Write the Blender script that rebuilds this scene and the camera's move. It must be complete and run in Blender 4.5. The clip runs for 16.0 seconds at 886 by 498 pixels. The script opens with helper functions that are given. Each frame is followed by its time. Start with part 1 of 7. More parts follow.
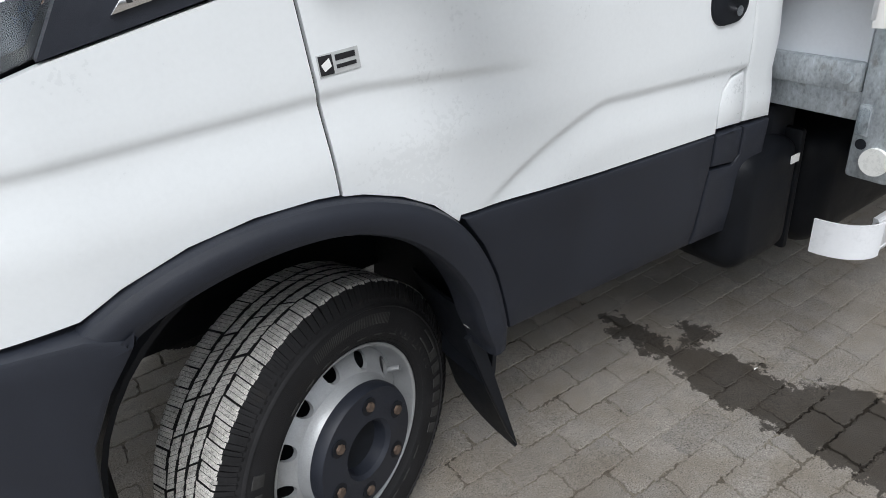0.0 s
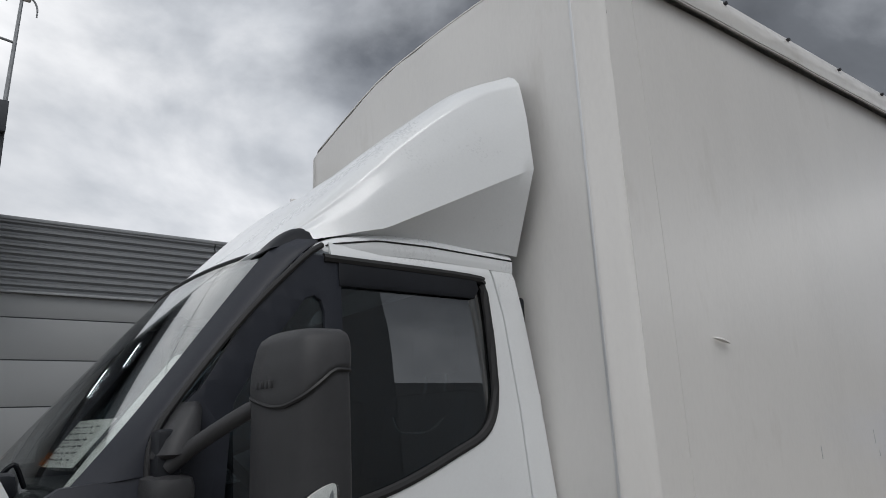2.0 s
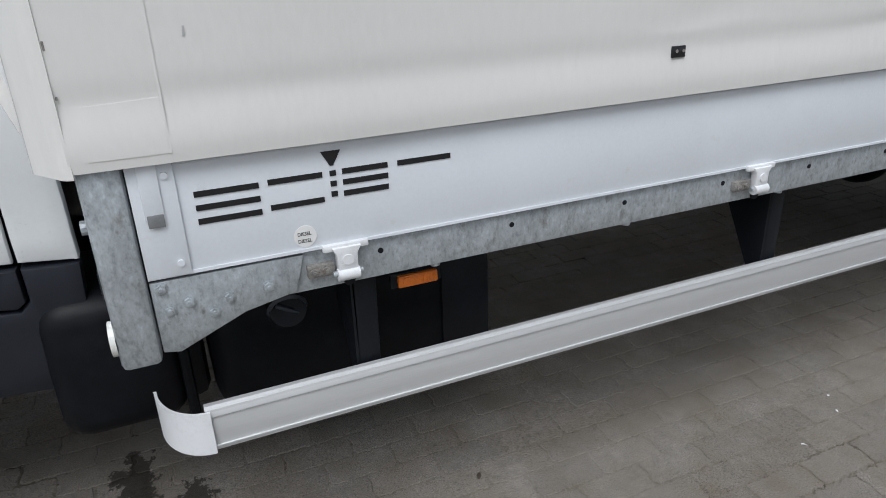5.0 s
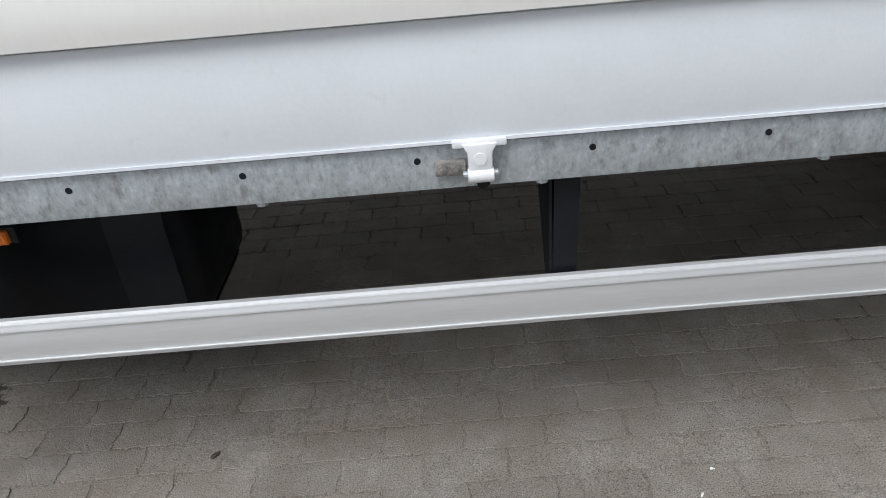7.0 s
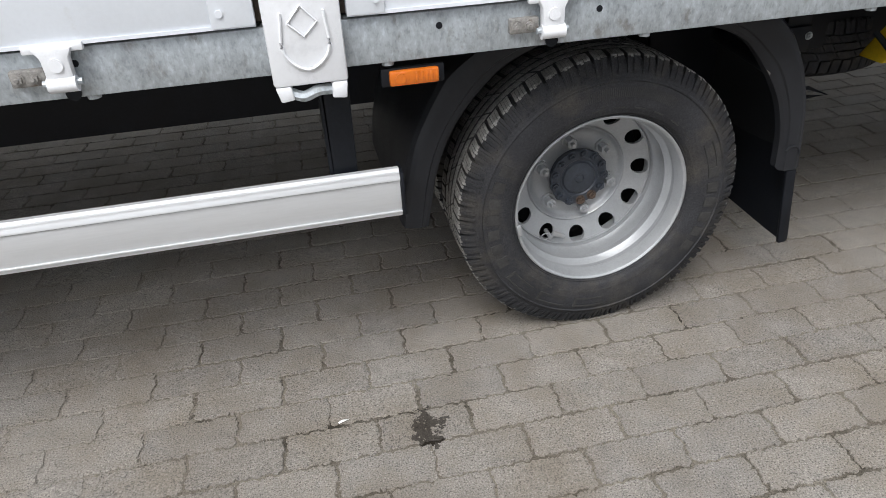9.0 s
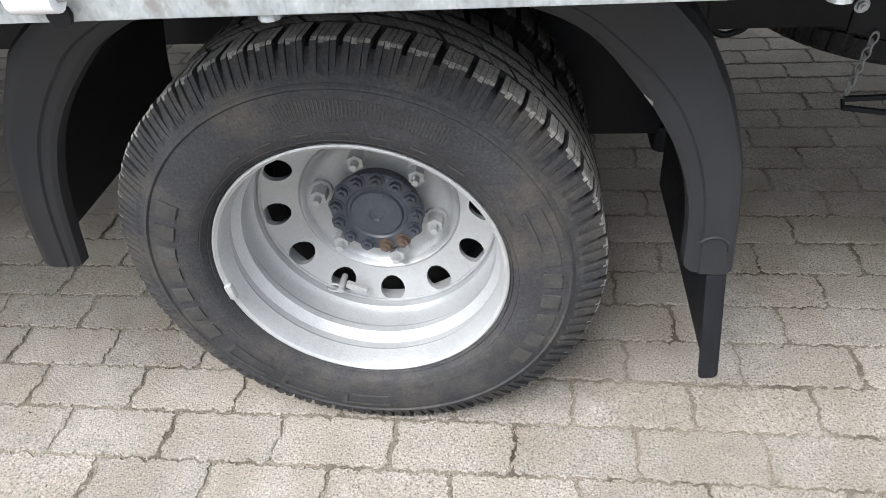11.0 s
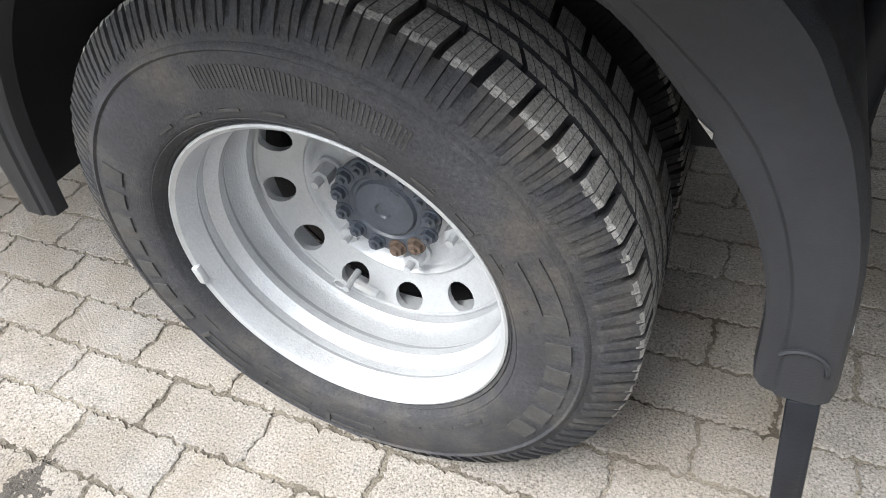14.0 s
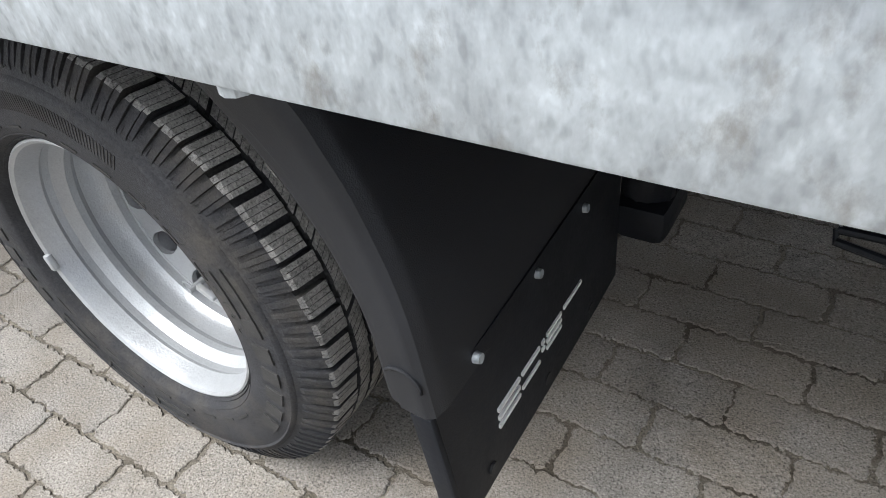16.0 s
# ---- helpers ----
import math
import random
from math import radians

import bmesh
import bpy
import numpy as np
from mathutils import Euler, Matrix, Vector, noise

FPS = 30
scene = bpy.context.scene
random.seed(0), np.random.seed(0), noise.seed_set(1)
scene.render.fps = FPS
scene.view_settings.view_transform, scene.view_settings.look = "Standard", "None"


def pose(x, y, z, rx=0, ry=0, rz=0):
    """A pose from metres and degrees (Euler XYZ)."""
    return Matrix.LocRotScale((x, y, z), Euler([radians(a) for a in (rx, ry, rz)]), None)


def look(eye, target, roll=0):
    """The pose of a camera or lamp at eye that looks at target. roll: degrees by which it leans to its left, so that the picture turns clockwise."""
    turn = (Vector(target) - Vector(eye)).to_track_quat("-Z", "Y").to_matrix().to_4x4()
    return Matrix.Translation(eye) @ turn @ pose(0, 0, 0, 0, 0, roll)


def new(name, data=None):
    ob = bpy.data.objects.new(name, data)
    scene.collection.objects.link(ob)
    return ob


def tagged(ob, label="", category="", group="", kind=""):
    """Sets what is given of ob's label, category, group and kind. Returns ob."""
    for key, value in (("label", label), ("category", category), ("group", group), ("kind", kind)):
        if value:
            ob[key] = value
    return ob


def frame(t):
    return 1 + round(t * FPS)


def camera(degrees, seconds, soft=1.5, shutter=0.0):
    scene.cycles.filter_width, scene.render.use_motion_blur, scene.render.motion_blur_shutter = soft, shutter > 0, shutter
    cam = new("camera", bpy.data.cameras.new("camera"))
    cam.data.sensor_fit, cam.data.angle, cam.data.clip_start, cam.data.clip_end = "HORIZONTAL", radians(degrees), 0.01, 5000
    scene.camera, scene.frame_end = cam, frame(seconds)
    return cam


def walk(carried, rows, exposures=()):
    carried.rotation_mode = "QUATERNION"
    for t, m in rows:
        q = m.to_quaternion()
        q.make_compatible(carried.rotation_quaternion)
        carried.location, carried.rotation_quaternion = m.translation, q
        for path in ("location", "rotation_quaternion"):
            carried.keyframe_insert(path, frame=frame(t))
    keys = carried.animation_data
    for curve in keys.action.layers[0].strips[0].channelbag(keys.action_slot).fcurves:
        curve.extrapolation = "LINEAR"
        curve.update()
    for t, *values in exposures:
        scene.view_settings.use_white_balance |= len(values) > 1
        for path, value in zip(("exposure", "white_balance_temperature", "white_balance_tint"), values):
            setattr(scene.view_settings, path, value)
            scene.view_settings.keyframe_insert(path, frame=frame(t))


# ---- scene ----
cam = camera(66.7, 16.0, 0.9)
PATH = [
    (0, (-1.342, -0.64, 1.443), (-0.423, 0.844, 0.468), -5.9),
    (0.3, (-1.394, -0.743, 1.508), (-0.379, 0.82, 0.782), -4.9),
    (0.5, (-1.41, -0.809, 1.532), (-0.357, 0.814, 1.027), -4.6),
    (1, (-1.419, -0.965, 1.583), (-0.363, 0.732, 1.666), -4.5),
    (1.5, (-1.411, -1.063, 1.601), (-0.383, 0.585, 2.079), -3.8),
    (2, (-1.331, -1.197, 1.609), (-0.15, 0.338, 2.108), -2.5),
    (2.5, (-1.077, -1.317, 1.572), (0.355, -0.006, 2.051), -1.5),
    (3, (-0.84, -1.358, 1.521), (0.706, -0.155, 1.925), -1.4),
    (3.5, (-0.538, -1.364, 1.465), (1.034, -0.139, 1.628), -0.7),
    (4, (-0.244, -1.384, 1.415), (1.247, -0.058, 1.273), -1.2),
    (4.5, (0.095, -1.293, 1.355), (1.288, 0.241, 0.88), -1.4),
    (4.7, (0.217, -1.248, 1.376), (1.219, 0.367, 0.749), -1.3),
    (6.8, (1.584, -1.041, 1.28), (1.49, 0.686, 0.276), -4.9),
    (7, (1.724, -1.068, 1.29), (1.708, 0.662, 0.286), -5.0),
    (7.5, (2.089, -1.093, 1.265), (2.3, 0.614, 0.245), -4.4),
    (8, (2.481, -1.127, 1.259), (2.83, 0.549, 0.226), -4.1),
    (8.5, (2.916, -1.184, 1.209), (3.272, 0.489, 0.173), -4.0),
    (9, (3.248, -1.18, 1.138), (3.572, 0.484, 0.076), -3.2),
    (9.5, (3.558, -1.097, 1.093), (3.784, 0.543, -0.028), -2.9),
    (10, (3.808, -0.953, 1.047), (3.819, 0.644, -0.156), -2.9),
    (10.2, (3.9, -0.872, 1.049), (3.842, 0.701, -0.185), -2.6),
    (12.3, (4.215, -0.328, 0.888), (3.852, 1.159, -0.399), -8.9),
    (12.5, (4.217, -0.323, 0.881), (3.851, 1.163, -0.406), -8.8),
    (13, (4.232, -0.313, 0.879), (3.764, 1.133, -0.42), -7.2),
    (13.5, (4.255, -0.304, 0.892), (3.641, 1.063, -0.434), -7.5),
    (14, (4.289, -0.29, 0.902), (3.583, 1.003, -0.45), -8.4),
    (14.5, (4.318, -0.286, 0.886), (3.56, 0.961, -0.481), -8.5),
    (15, (4.466, -0.359, 0.935), (3.706, 0.901, -0.42), -7.0),
    (15.5, (4.634, -0.265, 0.903), (3.78, 1.014, -0.376), -6.3),
    (16, (4.68, -0.197, 0.929), (3.769, 1.067, -0.326), -7.0),
]
EXPOSURES = [(0.0, 1.12, 6200, 10), (0.5, 1.08, 6200, 10), (1.0, 0.64, 6200, 10), (1.5, 0.08, 6350, 11), (2.0, 0.1, 6350, 11), (2.5, 0.09, 6250, 10), (3.0, 0.16, 6200, 10), (3.5, 0.28, 6200, 10), (4.0, 0.30, 6200, 10), (4.5, 0.52, 6150, 10), (7.0, 1.03, 6250, 10), (8.0, 1.06, 6300, 10), (9.0, 1.42, 6350, 11), (9.5, 1.70, 6350, 11), (10.0, 1.98, 6350, 11), (12.5, 3.0, 6300, 10), (13.0, 2.96, 6300, 10), (14.0, 2.80, 6350, 10), (14.5, 2.56, 6350, 10), (15.5, 2.38, 6300, 10), (16.0, 2.2, 6250, 10)]
walk(cam, [(t, look(eye, target, roll)) for t, eye, target, roll in PATH], EXPOSURES)
SKY_STRENGTH = 1.0
SUN_STRENGTH = 1.3

# ---- world, sun ----
SUN_DIR = Vector((-0.30, -0.50, 0.92)).normalized()
world = bpy.data.worlds.new("sky")
scene.world = world
world.use_nodes = True
wt = world.node_tree
wt.nodes.clear()


def nod(nt, kind, **kw):
    n = nt.nodes.new(kind)
    for k, v in kw.items():
        if k in n.inputs:
            n.inputs[k].default_value = v
    return n


def lk(nt, a, b):
    nt.links.new(a, b)


def ramp(nt, src, stops):
    r = nt.nodes.new("ShaderNodeValToRGB")
    e = r.color_ramp.elements
    while len(e) < len(stops):
        e.new(0.5)
    for el, (p, c) in zip(e, stops):
        el.position = p
        el.color = (*c, 1) if isinstance(c, tuple) else (c, c, c, 1)
    lk(nt, src, r.inputs[0])
    return r.outputs[0]


sky = wt.nodes.new("ShaderNodeTexSky")
sky.sky_type = "NISHITA"
sky.sun_disc = False
sky.sun_elevation = math.asin(SUN_DIR.z)
sky.sun_rotation = math.atan2(SUN_DIR.x, SUN_DIR.y)
tc = wt.nodes.new("ShaderNodeTexCoord")
cmap = nod(wt, "ShaderNodeMapping")
cmap.inputs["Scale"].default_value = (1.0, 1.0, 1.5)
cmap.inputs["Location"].default_value = (0.62, 0.15, 0.45)
lk(wt, tc.outputs["Generated"], cmap.inputs["Vector"])
n1 = nod(wt, "ShaderNodeTexNoise", Scale=2.3, Detail=8.0, Roughness=0.52, Distortion=0.25)
lk(wt, cmap.outputs[0], n1.inputs["Vector"])
n2 = nod(wt, "ShaderNodeTexNoise", Scale=1.6, Detail=4.0, Roughness=0.5)
lk(wt, cmap.outputs[0], n2.inputs["Vector"])
# a dark cloud bank stands high behind the lorry, with bright cumulus below it
sep = wt.nodes.new("ShaderNodeSeparateXYZ")
lk(wt, tc.outputs["Generated"], sep.inputs[0])
high = ramp(wt, sep.outputs["Z"], [(0.02, 0.36), (0.12, 0.44), (0.23, 0.55), (0.33, 0.02), (0.70, 0.20), (0.95, 0.5)])
rear = ramp(wt, sep.outputs["X"], [(0.42, 0.0), (0.72, 1.0)])
bank = nod(wt, "ShaderNodeMath")
bank.operation = "SUBTRACT"
bank.inputs[1].default_value = 0.5
lk(wt, high, bank.inputs[0])
bank2 = nod(wt, "ShaderNodeMath")
bank2.operation = "MULTIPLY"
lk(wt, bank.outputs[0], bank2.inputs[0])
lk(wt, rear, bank2.inputs[1])
bank3 = nod(wt, "ShaderNodeMath")
bank3.operation = "MULTIPLY"
bank3.inputs[1].default_value = 0.60
lk(wt, bank2.outputs[0], bank3.inputs[0])
addb = nod(wt, "ShaderNodeMath")
addb.operation = "ADD"
lk(wt, n1.outputs[0], addb.inputs[0])
lk(wt, bank3.outputs[0], addb.inputs[1])
cloudcol = ramp(wt, addb.outputs[0], [(0.04, (0.035, 0.038, 0.044)), (0.30, (0.145, 0.156, 0.172)), (0.43, (0.35, 0.367, 0.39)), (0.53, (0.56, 0.58, 0.60)), (0.68, (0.94, 0.94, 0.935))])
cover = ramp(wt, n2.outputs[0], [(0.30, 0.95), (0.42, 1.0)])
skys = nod(wt, "ShaderNodeVectorMath")
skys.operation = "SCALE"
skys.inputs["Scale"].default_value = 0.12
lk(wt, sky.outputs[0], skys.inputs[0])
cmix = wt.nodes.new("ShaderNodeMix")
cmix.data_type = "RGBA"
lk(wt, cover, cmix.inputs["Factor"])
lk(wt, skys.outputs[0], cmix.inputs["A"])
lk(wt, cloudcol, cmix.inputs["B"])
bg = nod(wt, "ShaderNodeBackground", Strength=SKY_STRENGTH)
lk(wt, cmix.outputs["Result"], bg.inputs["Color"])
wo = wt.nodes.new("ShaderNodeOutputWorld")
lk(wt, bg.outputs[0], wo.inputs["Surface"])

sun_data = bpy.data.lights.new("sun", "SUN")
sun_data.energy, sun_data.angle, sun_data.color = SUN_STRENGTH, radians(35), (1.0, 0.98, 0.95)
sun = new("sun", sun_data)
sun.matrix_world = look(SUN_DIR * 40, (0, 0, 0))


# ---- materials ----
def material(name, base, rough=0.5, metal=0.0, dark=0.75, light=1.12, scale=8.0, fine=120.0, bump=0.15, bump_scale=300.0,
             spots=None, spot_scale=14.0, spot_lo=0.60, spot_hi=0.70, coat=0.0, spec=0.5, stretch=(1, 1, 1), rvar=0.1, place=False, grit=0.35, grain=0.0, grain_scale=500.0):
    m = bpy.data.materials.new(name)
    m.use_nodes = True
    nt = m.node_tree
    b = nt.nodes["Principled BSDF"]
    co = nt.nodes.new("ShaderNodeTexCoord")
    mp = nod(nt, "ShaderNodeMapping")
    mp.inputs["Scale"].default_value = stretch
    if place:
        lk(nt, nt.nodes.new("ShaderNodeNewGeometry").outputs["Position"], mp.inputs["Vector"])
    else:
        lk(nt, co.outputs["Object"], mp.inputs["Vector"])
    a = nod(nt, "ShaderNodeTexNoise", Scale=scale, Detail=5.0, Roughness=0.6)
    f = nod(nt, "ShaderNodeTexNoise", Scale=fine, Detail=3.0, Roughness=0.6)
    lk(nt, mp.outputs[0], a.inputs["Vector"])
    lk(nt, mp.outputs[0], f.inputs["Vector"])
    mid = nod(nt, "ShaderNodeMath")
    mid.operation = "MULTIPLY_ADD"
    mid.inputs[1].default_value = grit
    lk(nt, f.outputs[0], mid.inputs[0])
    sc = nod(nt, "ShaderNodeMath")
    sc.operation = "MULTIPLY"
    sc.inputs[1].default_value = 1.0 - grit
    lk(nt, a.outputs[0], sc.inputs[0])
    lk(nt, sc.outputs[0], mid.inputs[2])
    lo = tuple(min(1, c * dark) for c in base)
    hi = tuple(min(1, c * light) for c in base)
    col = ramp(nt, mid.outputs[0], [(0.32, lo), (0.5, base), (0.68, hi)])
    if spots:
        s = nod(nt, "ShaderNodeTexNoise", Scale=spot_scale, Detail=6.0, Roughness=0.65)
        lk(nt, mp.outputs[0], s.inputs["Vector"])
        fac = ramp(nt, s.outputs[0], [(spot_lo, 0.0), (spot_hi, 1.0)])
        mx = nt.nodes.new("ShaderNodeMix")
        mx.data_type = "RGBA"
        lk(nt, fac, mx.inputs["Factor"])
        lk(nt, col, mx.inputs["A"])
        mx.inputs["B"].default_value = (*spots, 1)
        col = mx.outputs["Result"]
    if grain:
        gn = nod(nt, "ShaderNodeTexNoise", Scale=grain_scale, Detail=2.0, Roughness=0.7)
        lk(nt, mp.outputs[0], gn.inputs["Vector"])
        gm = nt.nodes.new("ShaderNodeMix")
        gm.data_type, gm.blend_type = "RGBA", "MULTIPLY"
        gm.inputs["Factor"].default_value = 1.0
        lk(nt, col, gm.inputs["A"])
        lk(nt, ramp(nt, gn.outputs[0], [(0.33, 1 - grain), (0.47, 1.0), (0.55, 1.0), (0.68, 1 + grain * 0.8)]), gm.inputs["B"])
        col = gm.outputs["Result"]
    lk(nt, col, b.inputs["Base Color"])
    b.inputs["Metallic"].default_value = metal
    b.inputs["Coat Weight"].default_value = coat
    b.inputs["Coat Roughness"].default_value = 0.06
    b.inputs["Specular IOR Level"].default_value = spec
    r = ramp(nt, mid.outputs[0], [(0.3, max(0.0, rough - rvar)), (0.7, min(1.0, rough + rvar))])
    lk(nt, r, b.inputs["Roughness"])
    if bump:
        g = nod(nt, "ShaderNodeTexNoise", Scale=bump_scale, Detail=4.0)
        lk(nt, mp.outputs[0], g.inputs["Vector"])
        bp = nod(nt, "ShaderNodeBump", Strength=bump, Distance=0.002)
        lk(nt, g.outputs[0], bp.inputs["Height"])
        lk(nt, bp.outputs[0], b.inputs["Normal"])
    return m


def wet_mask(nt):
    """A stain of oil and water on the stones: a wandering band and one small splash."""
    geo = nt.nodes.new("ShaderNodeNewGeometry")
    nz = nod(nt, "ShaderNodeTexNoise", Scale=11.0, Detail=5.0, Roughness=0.75)
    lk(nt, geo.outputs["Position"], nz.inputs["Vector"])
    off = nod(nt, "ShaderNodeVectorMath")
    off.operation = "SUBTRACT"
    off.inputs[1].default_value = (0.5, 0.5, 0.5)
    lk(nt, nz.outputs["Color"], off.inputs[0])
    offs = nod(nt, "ShaderNodeVectorMath")
    offs.operation = "SCALE"
    offs.inputs["Scale"].default_value = 0.30
    lk(nt, off.outputs[0], offs.inputs[0])
    pos = nod(nt, "ShaderNodeVectorMath")
    pos.operation = "ADD"
    lk(nt, geo.outputs["Position"], pos.inputs[0])
    lk(nt, offs.outputs[0], pos.inputs[1])
    last = None
    for (cx, cy, rx, ry) in ((0.20, 0.22, 0.13, 0.30), (0.16, 0.60, 0.07, 0.20), (0.32, 0.48, 0.07, 0.07), (0.28, -0.12, 0.18, 0.26), (3.40, -0.105, 0.026, 0.060)):
        d = nod(nt, "ShaderNodeVectorMath")
        d.operation = "SUBTRACT"
        d.inputs[1].default_value = (cx, cy, 0)
        lk(nt, pos.outputs[0], d.inputs[0])
        s = nod(nt, "ShaderNodeVectorMath")
        s.operation = "MULTIPLY"
        s.inputs[1].default_value = (1 / rx, 1 / ry, 0)
        lk(nt, d.outputs[0], s.inputs[0])
        ln = nod(nt, "ShaderNodeVectorMath")
        ln.operation = "LENGTH"
        lk(nt, s.outputs[0], ln.inputs[0])
        if last is None:
            last = ln.outputs["Value"]
        else:
            mn = nod(nt, "ShaderNodeMath")
            mn.operation = "MINIMUM"
            lk(nt, last, mn.inputs[0])
            lk(nt, ln.outputs["Value"], mn.inputs[1])
            last = mn.outputs[0]
    return ramp(nt, last, [(0.86, 1.0), (0.92, 0.0)])


def stone_material(name, base, per_object, wet_amount=1.0, dirt=(0.16, 0.13, 0.095)):
    m = material(name, base, rough=0.9, dark=0.66, light=1.22, scale=26.0, fine=330.0, bump=1.0, bump_scale=300.0, spots=dirt, spot_scale=6.5, spot_lo=0.43, spot_hi=0.66, place=True, grit=0.45, grain=0.62, grain_scale=260.0, spec=0.25)
    nt = m.node_tree
    b = nt.nodes["Principled BSDF"]
    col = b.inputs["Base Color"].links[0].from_socket
    if per_object is not None:
        if per_object:
            info = nt.nodes.new("ShaderNodeObjectInfo")
        else:
            info = nt.nodes.new("ShaderNodeNewGeometry")
        rnd = info.outputs["Random"] if per_object else info.outputs["Random Per Island"]
        tint = ramp(nt, rnd, [(0.0, (0.92, 0.915, 0.915)), (0.5, (1.0, 0.995, 0.985)), (1.0, (1.06, 1.045, 1.025))])
        mul = nt.nodes.new("ShaderNodeMix")
        mul.data_type, mul.blend_type = "RGBA", "MULTIPLY"
        mul.inputs["Factor"].default_value = 1.0
        lk(nt, col, mul.inputs["A"])
        lk(nt, tint, mul.inputs["B"])
        col = mul.outputs["Result"]
    geo = nt.nodes.new("ShaderNodeNewGeometry")
    soil = nod(nt, "ShaderNodeTexNoise", Scale=1.9, Detail=9.0, Roughness=0.72)
    lk(nt, geo.outputs["Position"], soil.inputs["Vector"])
    trod = nt.nodes.new("ShaderNodeMix")
    trod.data_type = "RGBA"
    lk(nt, ramp(nt, soil.outputs[0], [(0.47, 0.0), (0.66, 0.55)]), trod.inputs["Factor"])
    lk(nt, col, trod.inputs["A"])
    trod.inputs["B"].default_value = (0.150, 0.126, 0.098, 1)
    col = trod.outputs["Result"]
    w = wet_mask(nt)
    wet = nt.nodes.new("ShaderNodeMix")
    wet.data_type, wet.blend_type = "RGBA", "MULTIPLY"
    wf = nod(nt, "ShaderNodeMath")
    wf.operation = "MULTIPLY"
    wf.inputs[1].default_value = wet_amount
    lk(nt, w, wf.inputs[0])
    lk(nt, wf.outputs[0], wet.inputs["Factor"])
    lk(nt, col, wet.inputs["A"])
    wet.inputs["B"].default_value = (0.11, 0.098, 0.085, 1)
    lk(nt, wet.outputs["Result"], b.inputs["Base Color"])
    ro = b.inputs["Roughness"].links[0].from_socket
    rm = nt.nodes.new("ShaderNodeMix")
    rm.data_type = "FLOAT"
    lk(nt, wf.outputs[0], rm.inputs["Factor"])
    lk(nt, ro, rm.inputs["A"])
    rm.inputs["B"].default_value = 0.5
    lk(nt, rm.outputs["Result"], b.inputs["Roughness"])
    return m


def pane(name, tint, gloss=0.045):
    """Thin window glass: tinted see-through with a clear gloss that grows towards grazing."""
    m = bpy.data.materials.new(name)
    m.use_nodes = True
    nt = m.node_tree
    nt.nodes.clear()
    tr = nt.nodes.new("ShaderNodeBsdfTransparent")
    tr.inputs["Color"].default_value = (*tint, 1)
    gl = nt.nodes.new("ShaderNodeBsdfGlossy")
    gl.inputs["Roughness"].default_value = 0.01
    lw = nod(nt, "ShaderNodeLayerWeight", Blend=0.5)
    pw = nod(nt, "ShaderNodeMath")
    pw.operation = "POWER"
    pw.inputs[1].default_value = 3.6
    lk(nt, lw.outputs["Facing"], pw.inputs[0])
    ma = nod(nt, "ShaderNodeMath")
    ma.operation = "MULTIPLY_ADD"
    ma.inputs[1].default_value, ma.inputs[2].default_value = 0.85, gloss
    lk(nt, pw.outputs[0], ma.inputs[0])
    mx = nt.nodes.new("ShaderNodeMixShader")
    lk(nt, ma.outputs[0], mx.inputs[0])
    lk(nt, tr.outputs[0], mx.inputs[1])
    lk(nt, gl.outputs[0], mx.inputs[2])
    lk(nt, mx.outputs[0], nt.nodes.new("ShaderNodeOutputMaterial").inputs["Surface"])
    return m


def lit(name, col, strength):
    m = bpy.data.materials.new(name)
    m.use_nodes = True
    b = m.node_tree.nodes["Principled BSDF"]
    b.inputs["Base Color"].default_value = (*col, 1)
    b.inputs["Emission Color"].default_value = (*col, 1)
    b.inputs["Emission Strength"].default_value = strength
    return m


M = {}
M["paint"] = material("white_paint", (0.71, 0.73, 0.74), rough=0.3, dark=0.96, light=1.03, scale=3, bump=0.012, bump_scale=60, coat=0.35, rvar=0.05)
M["board"] = material("white_coated_board", (0.70, 0.73, 0.77), rough=0.38, dark=0.95, light=1.04, scale=5, bump=0.05, bump_scale=40, spots=(0.60, 0.61, 0.61), spot_scale=18, spot_lo=0.62, spot_hi=0.8)
M["white_metal"] = material("white_painted_casting", (0.74, 0.75, 0.77), rough=0.4, dark=0.88, light=1.03, scale=20, bump=0.25, bump_scale=250)
M["tarp"] = material("cream_vinyl_tarpaulin", (0.72, 0.71, 0.69), rough=0.17, dark=0.95, light=1.03, scale=1.3, fine=60, bump=0.012, bump_scale=400, spots=(0.55, 0.53, 0.495), spot_scale=2.6, spot_lo=0.60, spot_hi=0.90, stretch=(1.4, 1.4, 0.45), rvar=0.05, spec=0.55)
M["mirrorplastic"] = material("grained_grey_plastic", (0.036, 0.0365, 0.039), rough=0.48, dark=0.88, light=1.15, scale=9, bump=0.35, bump_scale=800, rvar=0.06, spec=0.35)
M["plastic"] = material("dark_grey_plastic", (0.0175, 0.0199, 0.0275), rough=0.42, dark=0.85, light=1.2, scale=6, bump=0.3, bump_scale=900, rvar=0.07, spec=0.30)
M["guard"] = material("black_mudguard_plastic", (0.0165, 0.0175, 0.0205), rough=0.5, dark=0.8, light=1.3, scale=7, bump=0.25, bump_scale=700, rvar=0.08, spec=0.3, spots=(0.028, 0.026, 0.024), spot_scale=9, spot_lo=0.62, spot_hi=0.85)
M["black"] = material("black_paint", (0.0085, 0.0098, 0.0130), rough=0.5, dark=0.7, light=1.5, scale=10, bump=0.15, spec=0.22)
M["tankskin"] = material("black_polyethylene", (0.0052, 0.0060, 0.0080), rough=0.5, dark=0.7, light=1.6, scale=14, bump=0.2, spec=0.16)
